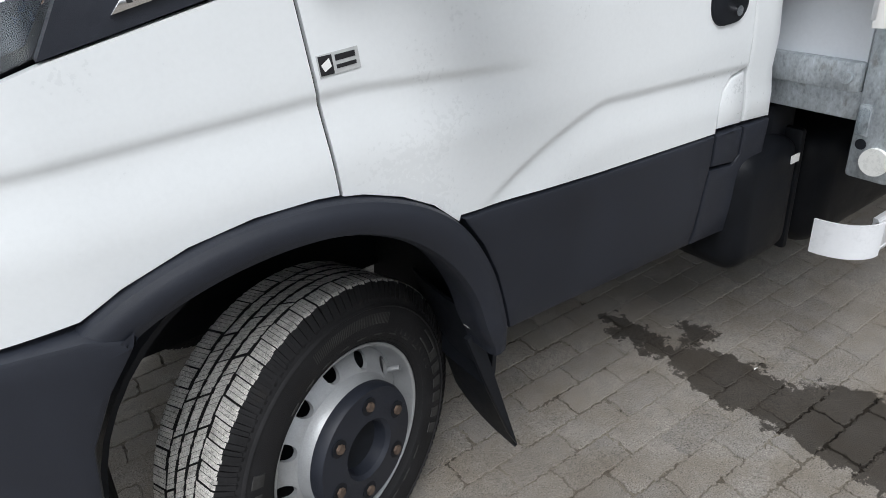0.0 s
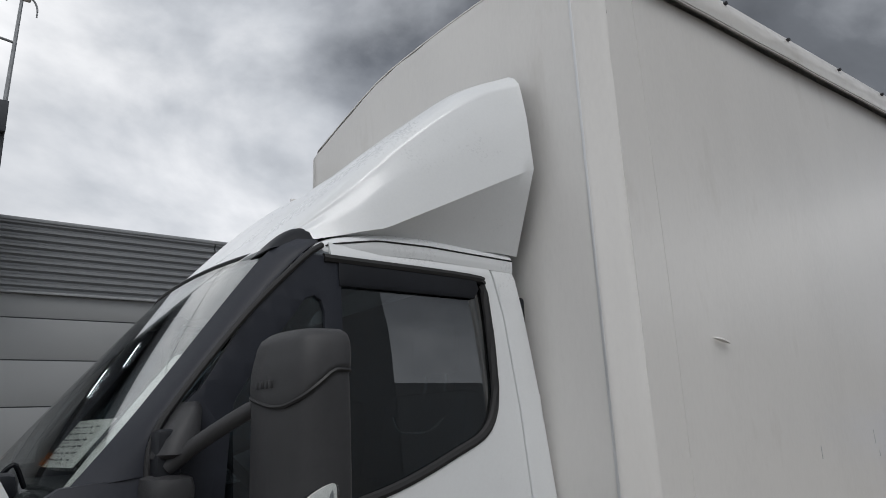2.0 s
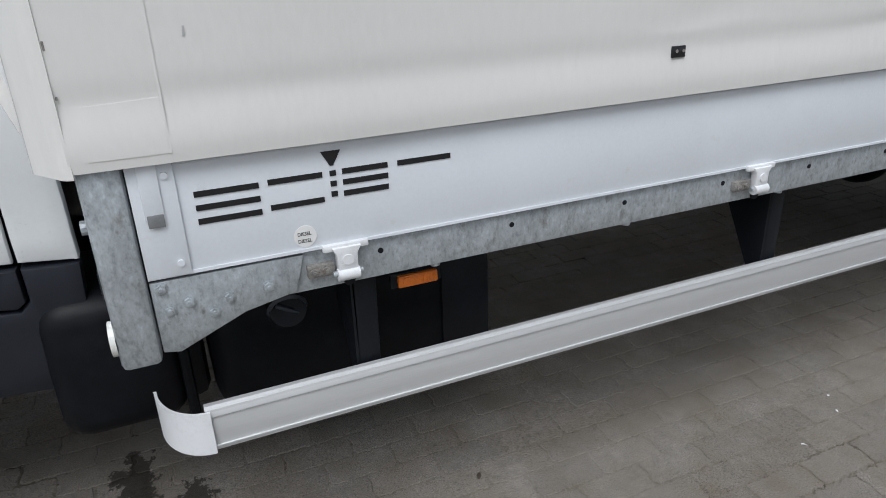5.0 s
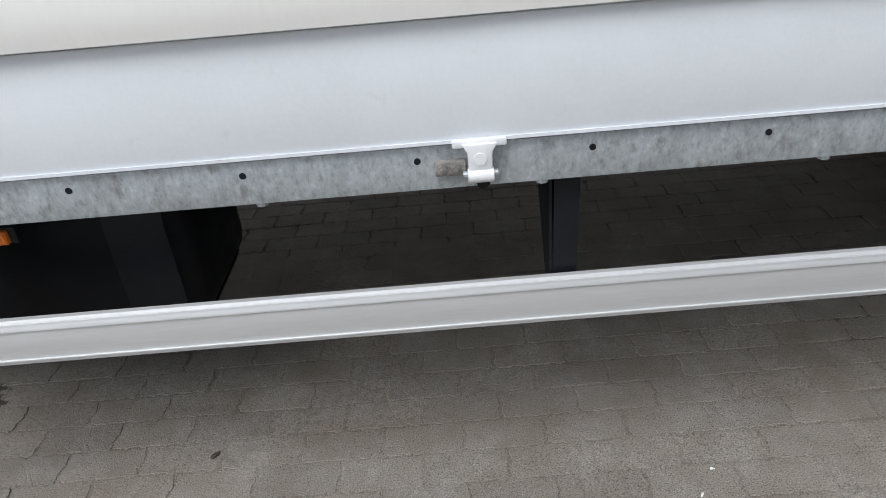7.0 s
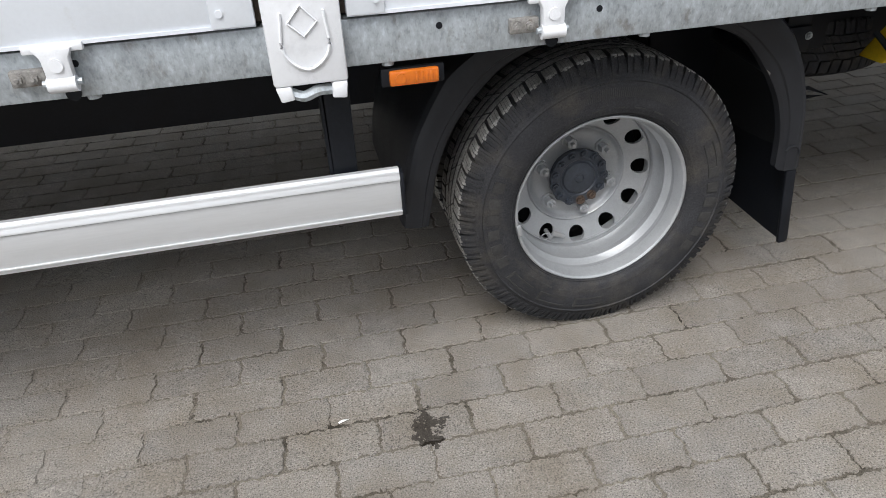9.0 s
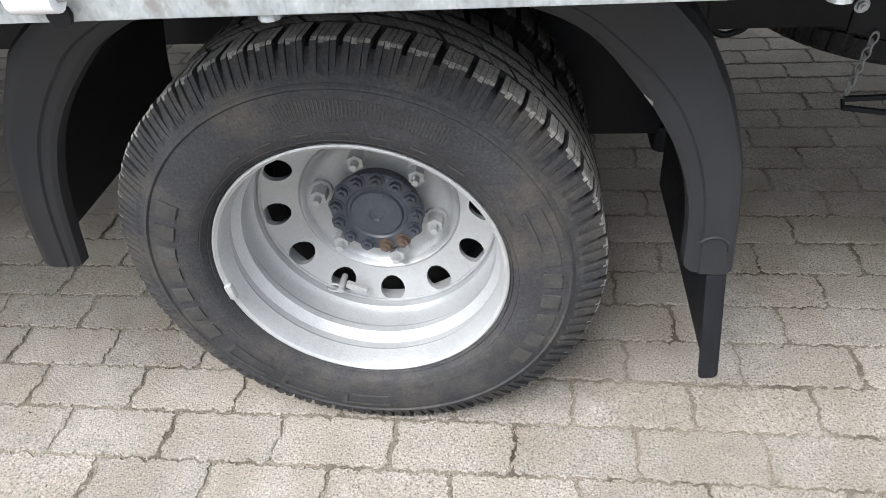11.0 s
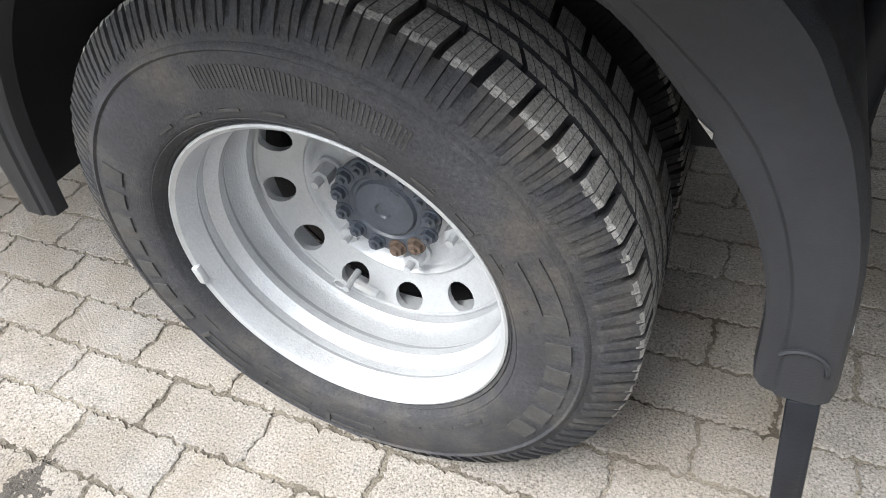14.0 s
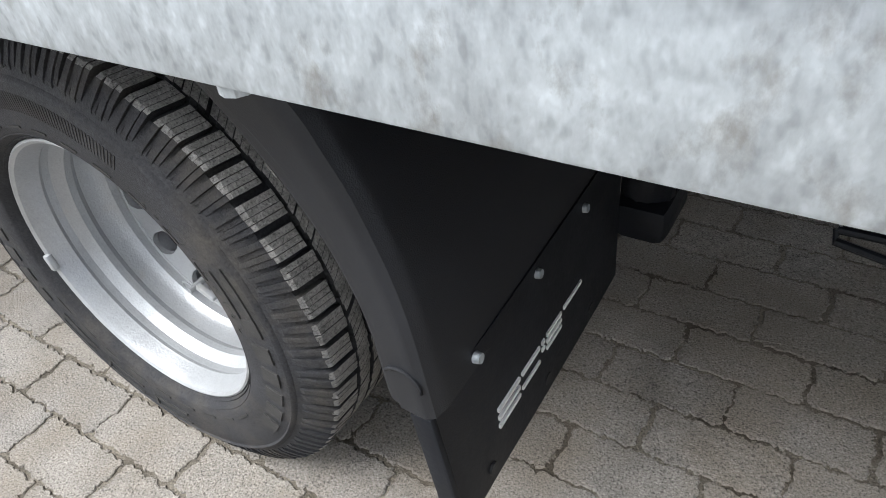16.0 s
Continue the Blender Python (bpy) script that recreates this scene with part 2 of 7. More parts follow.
M["rubber"] = material("tyre_rubber", (0.0305, 0.0308, 0.0335), rough=0.72, dark=0.6, light=1.6, scale=9, fine=220, bump=0.5, bump_scale=500, spots=(0.070, 0.063, 0.054), spot_scale=7, spot_lo=0.49, spot_hi=0.72, grit=0.5, spec=0.22, grain=0.3, grain_scale=300)
M["fronttread"] = material("pale_dusty_tread_rubber", (0.50, 0.485, 0.455), rough=0.9, dark=0.5, light=1.3, scale=40, fine=300, bump=0.6, bump_scale=420, grain=0.5, grain_scale=350, spec=0.2)
M["cleanrubber"] = material("clean_tyre_rubber", (0.0150, 0.0148, 0.0158), rough=0.66, dark=0.65, light=1.5, scale=9, fine=220, bump=0.5, bump_scale=500, spots=(0.034, 0.030, 0.026), spot_scale=8, spot_lo=0.58, spot_hi=0.8, spec=0.2)
M["tread"] = material("dusty_tread_rubber", (0.235, 0.228, 0.215), rough=0.9, dark=0.5, light=1.35, scale=30, fine=300, bump=0.6, bump_scale=420, grain=0.5, grain_scale=350, spec=0.2)
M["mark"] = material("raised_tyre_rubber", (0.040, 0.039, 0.038), rough=0.75, dark=0.6, light=1.5, scale=40, fine=200, bump=0.4, bump_scale=400, spec=0.25)
M["navy"] = material("navy_lamp_housing", (0.010, 0.016, 0.030), rough=0.12, dark=0.7, light=1.5, scale=12, bump=0.0, coat=0.6)
M["seal"] = material("rubber_seal", (0.012, 0.012, 0.013), rough=0.6, bump=0.1)
M["silver"] = material("silver_wheel_paint", (0.385, 0.395, 0.405), rough=0.37, metal=0.38, dark=0.86, light=1.08, scale=14, bump=0.3, bump_scale=260, spots=(0.40, 0.38, 0.35), spot_scale=11, spot_lo=0.60, spot_hi=0.80, grain=0.07, grain_scale=350)
M["galv"] = material("galvanised_steel", (0.415, 0.45, 0.475), rough=0.48, metal=0.45, dark=0.74, light=1.26, scale=26, fine=150, bump=0.35, bump_scale=160, spots=(0.27, 0.275, 0.27), spot_scale=34, spot_lo=0.56, spot_hi=0.70, stretch=(1, 1, 0.6), grit=0.4, grain=0.22, grain_scale=95)
M["alu"] = material("brushed_aluminium", (0.66, 0.67, 0.68), rough=0.5, metal=0.5, dark=0.92, light=1.05, scale=6, fine=200, bump=0.12, bump_scale=260, stretch=(0.06, 1, 1))
M["chrome"] = material("chrome", (0.80, 0.80, 0.82), rough=0.12, metal=1.0, dark=0.95, light=1.05, bump=0.0)
M["hub"] = material("blue_black_hub_paint", (0.038, 0.045, 0.058), rough=0.42, dark=0.7, light=1.5, scale=25, bump=0.3, bump_scale=200, spots=(0.13, 0.075, 0.04), spot_scale=30, spot_lo=0.68, spot_hi=0.76)
M["stained"] = material("rust_stained_zinc", (0.25, 0.240, 0.225), rough=0.75, metal=0.2, dark=0.55, light=1.4, scale=45, fine=180, bump=0.4, bump_scale=200, spots=(0.13, 0.095, 0.070), spot_scale=40, spot_lo=0.58, spot_hi=0.70)
M["rust"] = material("rusty_nut", (0.085, 0.058, 0.042), rough=0.8, dark=0.5, light=1.5, scale=60, bump=0.4)
M["orange"] = material("orange_lens", (0.56, 0.135, 0.010), rough=0.18, dark=0.85, light=1.1, scale=90, bump=0.3, bump_scale=250, coat=0.5)
M["red"] = material("red_lens", (0.5, 0.02, 0.02), rough=0.2, bump=0.1)
M["reflector"] = material("white_reflector", (0.75, 0.75, 0.72), rough=0.3, dark=0.95, light=1.02, scale=120, bump=0.2, bump_scale=600)
M["ink"] = material("black_print", (0.012, 0.012, 0.014), rough=0.4, bump=0)
M["label"] = material("white_print", (0.78, 0.78, 0.77), rough=0.5, dark=0.95, light=1.02, bump=0)
M["grey_label"] = material("grey_print", (0.45, 0.46, 0.46), rough=0.4, bump=0)
M["glass"] = pane("clear_glass", (0.91, 0.945, 0.935), 0.13)
M["tint"] = pane("tinted_glass", (0.37, 0.42, 0.45), 0.15)
M["lens"] = pane("lamp_lens", (0.93, 0.95, 0.96), 0.06)
M["cloth"] = material("dark_seat_cloth", (0.05, 0.053, 0.058), rough=0.9, scale=30, bump=0.4)
M["paper"] = material("paper", (0.78, 0.78, 0.76), rough=0.8, dark=0.93, light=1.02, scale=12, bump=0.05)
M["wall"] = material("grey_facade_panel", (0.27, 0.28, 0.285), rough=0.55, dark=0.93, light=1.05, scale=0.5, fine=30, bump=0.08, bump_scale=200)
M["clad"] = material("grey_profiled_cladding", (0.21, 0.22, 0.23), rough=0.4, metal=0.2, dark=0.93, light=1.05, scale=0.5, fine=20, bump=0.05)
M["darkclad"] = material("anthracite_cladding", (0.045, 0.05, 0.058), rough=0.5, scale=1, bump=0.1)
M["steel"] = material("grey_steel", (0.28, 0.29, 0.30), rough=0.45, metal=0.5, bump=0.1)
M["brick"] = material("pale_brick", (0.42, 0.38, 0.32), rough=0.85, dark=0.8, light=1.15, scale=9, bump=0.5, bump_scale=120)
M["mortar"] = material("mortar", (0.22, 0.21, 0.19), rough=0.95, bump=0.5)
M["redcloth"] = material("red_nylon_cover", (0.55, 0.06, 0.03), rough=0.6, scale=12, bump=0.3)
M["blue"] = material("blue_machine_paint", (0.02, 0.16, 0.52), rough=0.3, dark=0.85, light=1.15, scale=3, bump=0.05, coat=0.4)
M["fence"] = material("white_fence_paint", (0.72, 0.71, 0.66), rough=0.5, dark=0.88, light=1.04, scale=6, bump=0.15)
M["bluegrey"] = material("blue_grey_plastic_board", (0.10, 0.125, 0.15), rough=0.5, scale=4, bump=0.15)
M["timber"] = material("dark_weathered_timber", (0.085, 0.065, 0.05), rough=0.85, dark=0.6, light=1.4, scale=12, bump=0.5, stretch=(0.2, 1, 1))
M["leaf"] = material("leaves", (0.05, 0.075, 0.03), rough=0.7, dark=0.5, light=1.5, scale=3, bump=0.2)
M["bark"] = material("bark", (0.09, 0.07, 0.05), rough=0.9, scale=12, bump=0.6)
M["yellow"] = material("yellow_plastic", (0.75, 0.5, 0.02), rough=0.4, bump=0.05)
M["tankplastic"] = material("translucent_tank_plastic", (0.55, 0.54, 0.46), rough=0.4, bump=0.05)
M["copper"] = material("brown_plastic", (0.30, 0.15, 0.08), rough=0.5, bump=0.1)
M["dirt"] = stone_material("joint_sand", (0.185, 0.165, 0.135), None, 1.0, (0.040, 0.034, 0.025))
M["sand"] = stone_material("gritty_sand", (0.222, 0.203, 0.178), None, 0.9, (0.160, 0.140, 0.113))
M["paver"] = stone_material("concrete_paver", (0.240, 0.224, 0.203), True, 0.85, (0.195, 0.174, 0.147))
M["pavers"] = stone_material("concrete_pavers", (0.240, 0.224, 0.203), False, 0.85, (0.195, 0.174, 0.147))


# ---- mesh tools ----
def part(name, bm, mat, parent=None, label="", smooth=True, angle=35):
    bmesh.ops.recalc_face_normals(bm, faces=bm.faces)
    me = bpy.data.meshes.new(name)
    if smooth:
        for f in bm.faces:
            f.smooth = True
        for e in bm.edges:
            if len(e.link_faces) == 2 and e.calc_face_angle(0) > radians(angle):
                e.smooth = False
    bm.to_mesh(me)
    bm.free()
    me.materials.append(M[mat])
    ob = new(name, me)
    if parent is not None:
        ob.parent = parent
        ob.matrix_parent_inverse = parent.matrix_world.inverted()
    if label:
        tagged(ob, label)
    return ob


def thing(name, label, category, loc=(0, 0, 0), group="", kind=""):
    e = new(name)
    e.empty_display_size = 0.1
    e.location = loc
    e.matrix_world = Matrix.Translation(loc)
    return tagged(e, label, category, group, kind)


def box(x0, x1, y0, y1, z0, z1, bevel=0.0, bm=None, seg=2):
    own = bm is None
    b = bmesh.new()
    bmesh.ops.create_cube(b, size=1)
    bmesh.ops.scale(b, vec=(x1 - x0, y1 - y0, z1 - z0), verts=b.verts)
    bmesh.ops.translate(b, vec=((x0 + x1) / 2, (y0 + y1) / 2, (z0 + z1) / 2), verts=b.verts)
    if bevel:
        bmesh.ops.bevel(b, geom=b.edges[:], offset=bevel, segments=seg, affect="EDGES", profile=0.5)
    return b if own else merge(bm, b)


def merge(bm, other, m=None):
    if m is not None:
        bmesh.ops.transform(other, matrix=m, verts=other.verts)
    me = bpy.data.meshes.new("tmp")
    other.to_mesh(me)
    other.free()
    bm.from_mesh(me)
    bpy.data.meshes.remove(me)
    return bm


def moved(bm, m):
    bmesh.ops.transform(bm, matrix=m, verts=bm.verts)
    return bm


def cyl(p, q, r, r2=None, seg=20, caps=True):
    p, q = Vector(p), Vector(q)
    b = bmesh.new()
    bmesh.ops.create_cone(b, cap_ends=caps, segments=seg, radius1=r, radius2=r if r2 is None else r2, depth=(q - p).length)
    return moved(b, Matrix.Translation((p + q) / 2) @ (q - p).to_track_quat("Z", "Y").to_matrix().to_4x4())


def lathe(profile, seg=64, closed=False):
    """Revolves (radius, along) pairs about the y axis."""
    b = bmesh.new()
    rings = []
    for r, a in profile:
        rings.append([b.verts.new((r * math.cos(2 * math.pi * i / seg), a, r * math.sin(2 * math.pi * i / seg))) for i in range(seg)])
    pairs = list(zip(rings, rings[1:])) + ([(rings[-1], rings[0])] if closed else [])
    for u, v in pairs:
        for i in range(seg):
            j = (i + 1) % seg
            b.faces.new((u[i], u[j], v[j], v[i]))
    return b


def tube(points, r, seg=10, closed=False):
    pts = [Vector(p) for p in points]
    b = bmesh.new()
    rings = []
    n = len(pts)
    for i, p in enumerate(pts):
        d = (pts[min(i + 1, n - 1)] - pts[max(i - 1, 0)]).normalized()
        q = d.to_track_quat("Z", "Y")
        rings.append([b.verts.new(p + q @ Vector((r * math.cos(2 * math.pi * k / seg), r * math.sin(2 * math.pi * k / seg), 0))) for k in range(seg)])
    for u, v in zip(rings, rings[1:]):
        for i in range(seg):
            j = (i + 1) % seg
            b.faces.new((u[i], u[j], v[j], v[i]))
    b.faces.new(rings[0])
    b.faces.new(rings[-1])
    return b


def curve(points, n=6):
    """A smooth line through the points."""
    p = [Vector(v) for v in points]
    p = [2 * p[0] - p[1]] + p + [2 * p[-1] - p[-2]]
    out = []
    for i in range(1, len(p) - 2):
        for k in range(n):
            t = k / n
            out.append(0.5 * ((2 * p[i]) + (p[i + 1] - p[i - 1]) * t + (2 * p[i - 1] - 5 * p[i] + 4 * p[i + 1] - p[i + 2]) * t * t + (3 * p[i] - p[i - 1] - 3 * p[i + 1] + p[i + 2]) * t ** 3))
    return out + [p[-2]]


def panel(outline, yf, thick=0.02, step=0.06, round_edge=0.006):
    """A sheet cut to an outline of (x, z) pairs and laid on the surface y = yf(x, z), with its rim turned in."""
    b = bmesh.new()
    b.faces.new([b.verts.new((x + 1.3e-4, 0, z + 1.7e-4)) for x, z in outline])
    xs, zs = [p[0] for p in outline], [p[1] for p in outline]
    for k in range(math.ceil(min(xs) / step), math.floor(max(xs) / step) + 1):
        bmesh.ops.bisect_plane(b, geom=b.verts[:] + b.edges[:] + b.faces[:], plane_co=(k * step, 0, 0), plane_no=(1, 0, 0), dist=1e-5)
    for k in range(math.ceil(min(zs) / step), math.floor(max(zs) / step) + 1):
        bmesh.ops.bisect_plane(b, geom=b.verts[:] + b.edges[:] + b.faces[:], plane_co=(0, 0, k * step), plane_no=(0, 0, 1), dist=1e-5)
    bmesh.ops.triangulate(b, faces=[f for f in b.faces if len(f.verts) > 4])
    for v in b.verts:
        v.co.y = yf(v.co.x, v.co.z)
    ret = bmesh.ops.extrude_face_region(b, geom=b.faces[:])
    for g in ret["geom"]:
        if isinstance(g, bmesh.types.BMVert):
            g.co.y += thick
    if round_edge:
        bmesh.ops.recalc_face_normals(b, faces=b.faces)
        rim = [e for e in b.edges if len(e.link_faces) == 2 and e.calc_face_angle(0) > 1.0 and all(v.co.y < yf(v.co.x, v.co.z) + thick * 0.3 for v in e.verts)]
        bmesh.ops.bevel(b, geom=rim, offset=min(round_edge, thick * 0.45), segments=2, affect="EDGES", profile=0.5)
    return b


def sheet(fn, nu, nv, thick=0.0, closed=False):
    """A grid of points fn(u, v), u and v from 0 to 1, given a thickness along its normals."""
    b = bmesh.new()
    vs = [[b.verts.new(fn(i / nu, j / nv)) for j in range(nv + 1)] for i in range(nu + 1)]
    for i in range(nu):
        for j in range(nv):
            b.faces.new((vs[i][j], vs[i + 1][j], vs[i + 1][j + 1], vs[i][j + 1]))
    bmesh.ops.remove_doubles(b, verts=b.verts, dist=1e-5)
    if thick:
        bmesh.ops.recalc_face_normals(b, faces=b.faces)
        bmesh.ops.solidify(b, geom=b.faces[:], thickness=thick)
    return b


def prism(outline, a0, a1, axis="y", bevel=0.0):
    """An outline of pairs drawn out along an axis: (x, z) for y, (y, z) for x, (x, y) for z."""
    b = bmesh.new()
    put = {"y": lambda p, a: (p[0], a, p[1]), "x": lambda p, a: (a, p[0], p[1]), "z": lambda p, a: (p[0], p[1], a)}[axis]
    lo = [b.verts.new(put(p, a0)) for p in outline]
    hi = [b.verts.new(put(p, a1)) for p in outline]
    b.faces.new(lo)
    b.faces.new(hi)
    n = len(outline)
    for i in range(n):
        b.faces.new((lo[i], lo[(i + 1) % n], hi[(i + 1) % n], hi[i]))
    if bevel:
        bmesh.ops.recalc_face_normals(b, faces=b.faces)
        bmesh.ops.bevel(b, geom=b.edges[:], offset=bevel, segments=2, affect="EDGES", profile=0.5)
    return b


def rounded(x0, x1, z0, z1, r, n=5):
    out = []
    for cx, cz, a in ((x1 - r, z1 - r, 0), (x0 + r, z1 - r, 90), (x0 + r, z0 + r, 180), (x1 - r, z0 + r, 270)):
        for k in range(n + 1):
            t = radians(a + 90 * k / n)
            out.append((cx + r * math.cos(t), cz + r * math.sin(t)))
    return out


def lettering(text, size, depth):
    """Built-in letters as a mesh in the x-z plane, facing -y, from the left foot."""
    cu = bpy.data.curves.new("letters", "FONT")
    cu.body, cu.size, cu.extrude, cu.resolution_u = text, size, depth / 2, 2
    ob = bpy.data.objects.new("letters", cu)
    scene.collection.objects.link(ob)
    bpy.context.view_layer.update()
    me = bpy.data.meshes.new_from_object(ob.evaluated_get(bpy.context.evaluated_depsgraph_get()))
    b = bmesh.new()
    b.from_mesh(me)
    bpy.data.objects.remove(ob)
    bpy.data.meshes.remove(me)
    bpy.data.curves.remove(cu)
    return moved(b, Matrix.Rotation(radians(90), 4, "X"))


def bars(rects, y0, y1):
    """Plain bars of print: rows of x0, x1, z0, z1."""
    b = bmesh.new()
    for x0, x1, z0, z1 in rects:
        box(x0, x1, y0, y1, z0, z1, bm=b)
    return b


def hexnut(p, r, h, axis=(0, -1, 0)):
    a = Vector(axis)
    b = cyl(p, Vector(p) + a * h, r, seg=6)
    merge(b, cyl(Vector(p) + a * h * 0.9, Vector(p) + a * h * 1.5, r * 0.5, r * 0.42, seg=10))
    merge(b, cyl(Vector(p) - a * 0.001, Vector(p) + a * h * 0.18, r * 1.35, seg=16))
    return b


# ---- ground, hall ----
ground = part("ground", box(-400, 400, -400, 400, -0.5, -0.0036), "dirt", smooth=False)
tagged(ground, "sandy yard ground between and below the pavers", "ground", kind="structure")


def side_y(x, z):
    """The flank of the cab: widest at the wheel arch, leaning in towards the roof and curving in towards the nose."""
    y = np.interp(z, (0.35, 0.5, 0.62, 0.85, 1.05, 1.2, 1.35, 1.6, 1.9, 2.05, 2.13), (0.33, 0.30, 0.282, 0.272, 0.268, 0.274, 0.288, 0.304, 0.325, 0.340, 0.372))
    y += 0.75 * max(0.0, -1.32 - x) ** 1.7
    # two pressed shoulder lines
    s = lambda d, w: (lambda q: q * q * (3 - 2 * q))(min(1.0, max(0.0, 0.5 + d / w)))
    fade = s(-0.60 - x, 0.22)
    zu = 1.170 - 0.11 * max(0.0, x + 0.90)
    y += fade * (0.0056 * s(zu - z, 0.012) - 0.0100 * s(zu - z - 0.055, 0.11))
    zl = 1.022 - 0.07 * (x + 0.43) - 0.62 * max(0.0, -0.36 - x) ** 1.3
    y += s(x + 0.66, 0.14) * (0.0056 * s(zl - z, 0.012) - 0.0095 * s(zl - z - 0.050, 0.10))
    return float(y)


# ---- the lorry ----
lorry = thing("lorry", "white flatbed curtain-side lorry with a single cab and open bonnet", "lorry", (1.5, 1.17, 0))

ARCH_OUT = [(-1.36, 0.955), (-1.30, 0.985), (-1.20, 1.012), (-1.10, 1.022), (-1.00, 1.018), (-0.92, 1.0), (-0.85, 0.972), (-0.79, 0.935), (-0.74, 0.885), (-0.70, 0.82), (-0.67, 0.74), (-0.652, 0.65), (-0.648, 0.60)]
ARCH_IN = [(-0.70, 0.565), (-0.725, 0.62), (-0.745, 0.70), (-0.785, 0.78), (-0.84, 0.85), (-0.90, 0.90), (-0.98, 0.935), (-1.08, 0.945), (-1.18, 0.935), (-1.27, 0.91), (-1.345, 0.87), (-1.40, 0.82)]
MID = 1.17
CAB_MID = 1.10


def both(bm_fn, name, mat, label="", parent=None, middle=1.10, **kw):
    """A part on this flank and its twin on the other."""
    a = part(name, bm_fn(), mat, parent or lorry, label, **kw)
    b = moved(bm_fn(), Matrix.Translation((0, 2 * middle, 0)) @ Matrix.Diagonal((1, -1, 1, 1)))
    part(name, b, mat, parent or lorry, label, **kw)
    return a


fender_line = [(-1.70, 0.93), (-1.36, 0.962)] + [(x, z + 0.004) for x, z in ARCH_OUT[1:6] if x < -0.968] + [(-0.961, 1.016), (-0.966, 1.18), (-0.970, 1.340), (-1.12, 1.316), (-1.296, 1.288), (-1.44, 1.255), (-1.60, 1.215), (-1.70, 1.19)]
both(lambda: panel(fender_line, side_y, step=0.0075, round_edge=0), "front_fender", "paint", "white painted front wing")
both(lambda: panel([(-1.296, 1.292), (-0.98, 1.344), (-0.968, 1.38), (-0.957, 1.53), (-1.10, 1.515), (-1.17, 1.47), (-1.205, 1.425), (-1.25, 1.36)], lambda x, z: side_y(x, z) + 0.10 * max(0, z - 1.36) * float(np.interp(x, (-1.12, -0.96), (3.6, 0.4))) + 0.003, 0.03, step=0.015, round_edge=0), "cowl_panel", "plastic", "dark grey plastic cowl panel below the windscreen pillar")
door_line = [(-0.9645, 1.342), (-0.960, 1.18), (-0.955, 1.012)] + [(x, z + 0.004) for x, z in ARCH_OUT if x > -0.95 and z > 0.88] + [(-0.735, 0.90), (-0.38, 0.872), (0.0, 0.85), (0.0, 0.90), (0.012, 0.945), (0.045, 0.975), (0.098, 0.984), (0.102, 1.10), (0.097, 1.35), (0.085, 1.65), (0.06, 1.92), (0.028, 2.085), (-0.52, 2.085), (-0.52, 2.045), (-0.05, 2.040), (0.003, 2.015), (0.012, 1.94), (0.014, 1.78), (0.006, 1.66), (-0.043, 1.572), (-0.16, 1.518), (-0.36, 1.446), (-0.60, 1.394), (-0.83, 1.349), (-0.958, 1.335)]
door = both(lambda: panel(door_line, side_y, 0.012, step=0.0075, round_edge=0), "cab_door", "paint", "white painted cab door with pressed shoulder lines")
rear_line = [(0.105, 0.99), (0.108, 0.85), (0.216, 0.838), (0.212, 1.05), (0.203, 1.35), (0.18, 1.68), (0.15, 1.95), (0.128, 2.10), (0.036, 2.095), (0.067, 1.92), (0.092, 1.65), (0.104, 1.35)]
both(lambda: panel(rear_line, side_y, 0.04), "rear_pillar", "paint", "white rear corner panel of the cab")
both(lambda: panel([(0.006, 0.858), (0.099, 0.850), (0.099, 0.976), (0.05, 0.968), (0.02, 0.943), (0.006, 0.905)], side_y, 0.02), "fuel_flap", "paint", "white fuel flap")
sill_line = [(-0.733, 0.893), (-0.38, 0.866), (-0.005, 0.846), (-0.005, 0.775), (-0.02, 0.70), (-0.04, 0.56), (-0.30, 0.572), (-0.63, 0.592), (-0.642, 0.66), (-0.66, 0.74), (-0.69, 0.82)]
both(lambda: panel(sill_line, lambda x, z: side_y(x, z) - 0.006, 0.04), "sill_trim", "plastic", "dark plastic sill trim")
both(lambda: panel([(0.002, 0.846), (0.103, 0.839), (0.103, 0.765), (0.085, 0.752), (0.002, 0.765)], lambda x, z: side_y(x, z) - 0.006, 0.03), "filler_trim", "plastic")
both(lambda: panel([(0.110, 0.838), (0.216, 0.832), (0.205, 0.66), (0.165, 0.535), (0.08, 0.548), (-0.03, 0.556), (-0.012, 0.70), (0.0, 0.755), (0.09, 0.745), (0.110, 0.765)], lambda x, z: side_y(x, z) - 0.005, 0.05), "rear_sill_trim", "plastic")


def along(line, u):
    """The point a share u of the way along a smooth line of (x, z) pairs."""
    c = curve([(x, 0, z) for x, z in line], 6)
    d = u * (len(c) - 1)
    k = min(int(d), len(c) - 2)
    return c[k].lerp(c[k + 1], d - k)


FLARE = ((0.0, 0.012), (0.01, -0.012), (0.05, -0.020), (0.30, -0.030), (0.62, -0.031), (0.86, -0.025), (0.96, -0.012), (1.0, 0.008), (1.0, 0.070))
FLARE_OUT = [(-1.375, 0.944)] + ARCH_OUT + [(-0.650, 0.57)]
FLARE_IN = [(-1.37, 0.865), (-1.345, 0.872)] + ARCH_IN[9::-1] + [(-0.695, 0.545)]


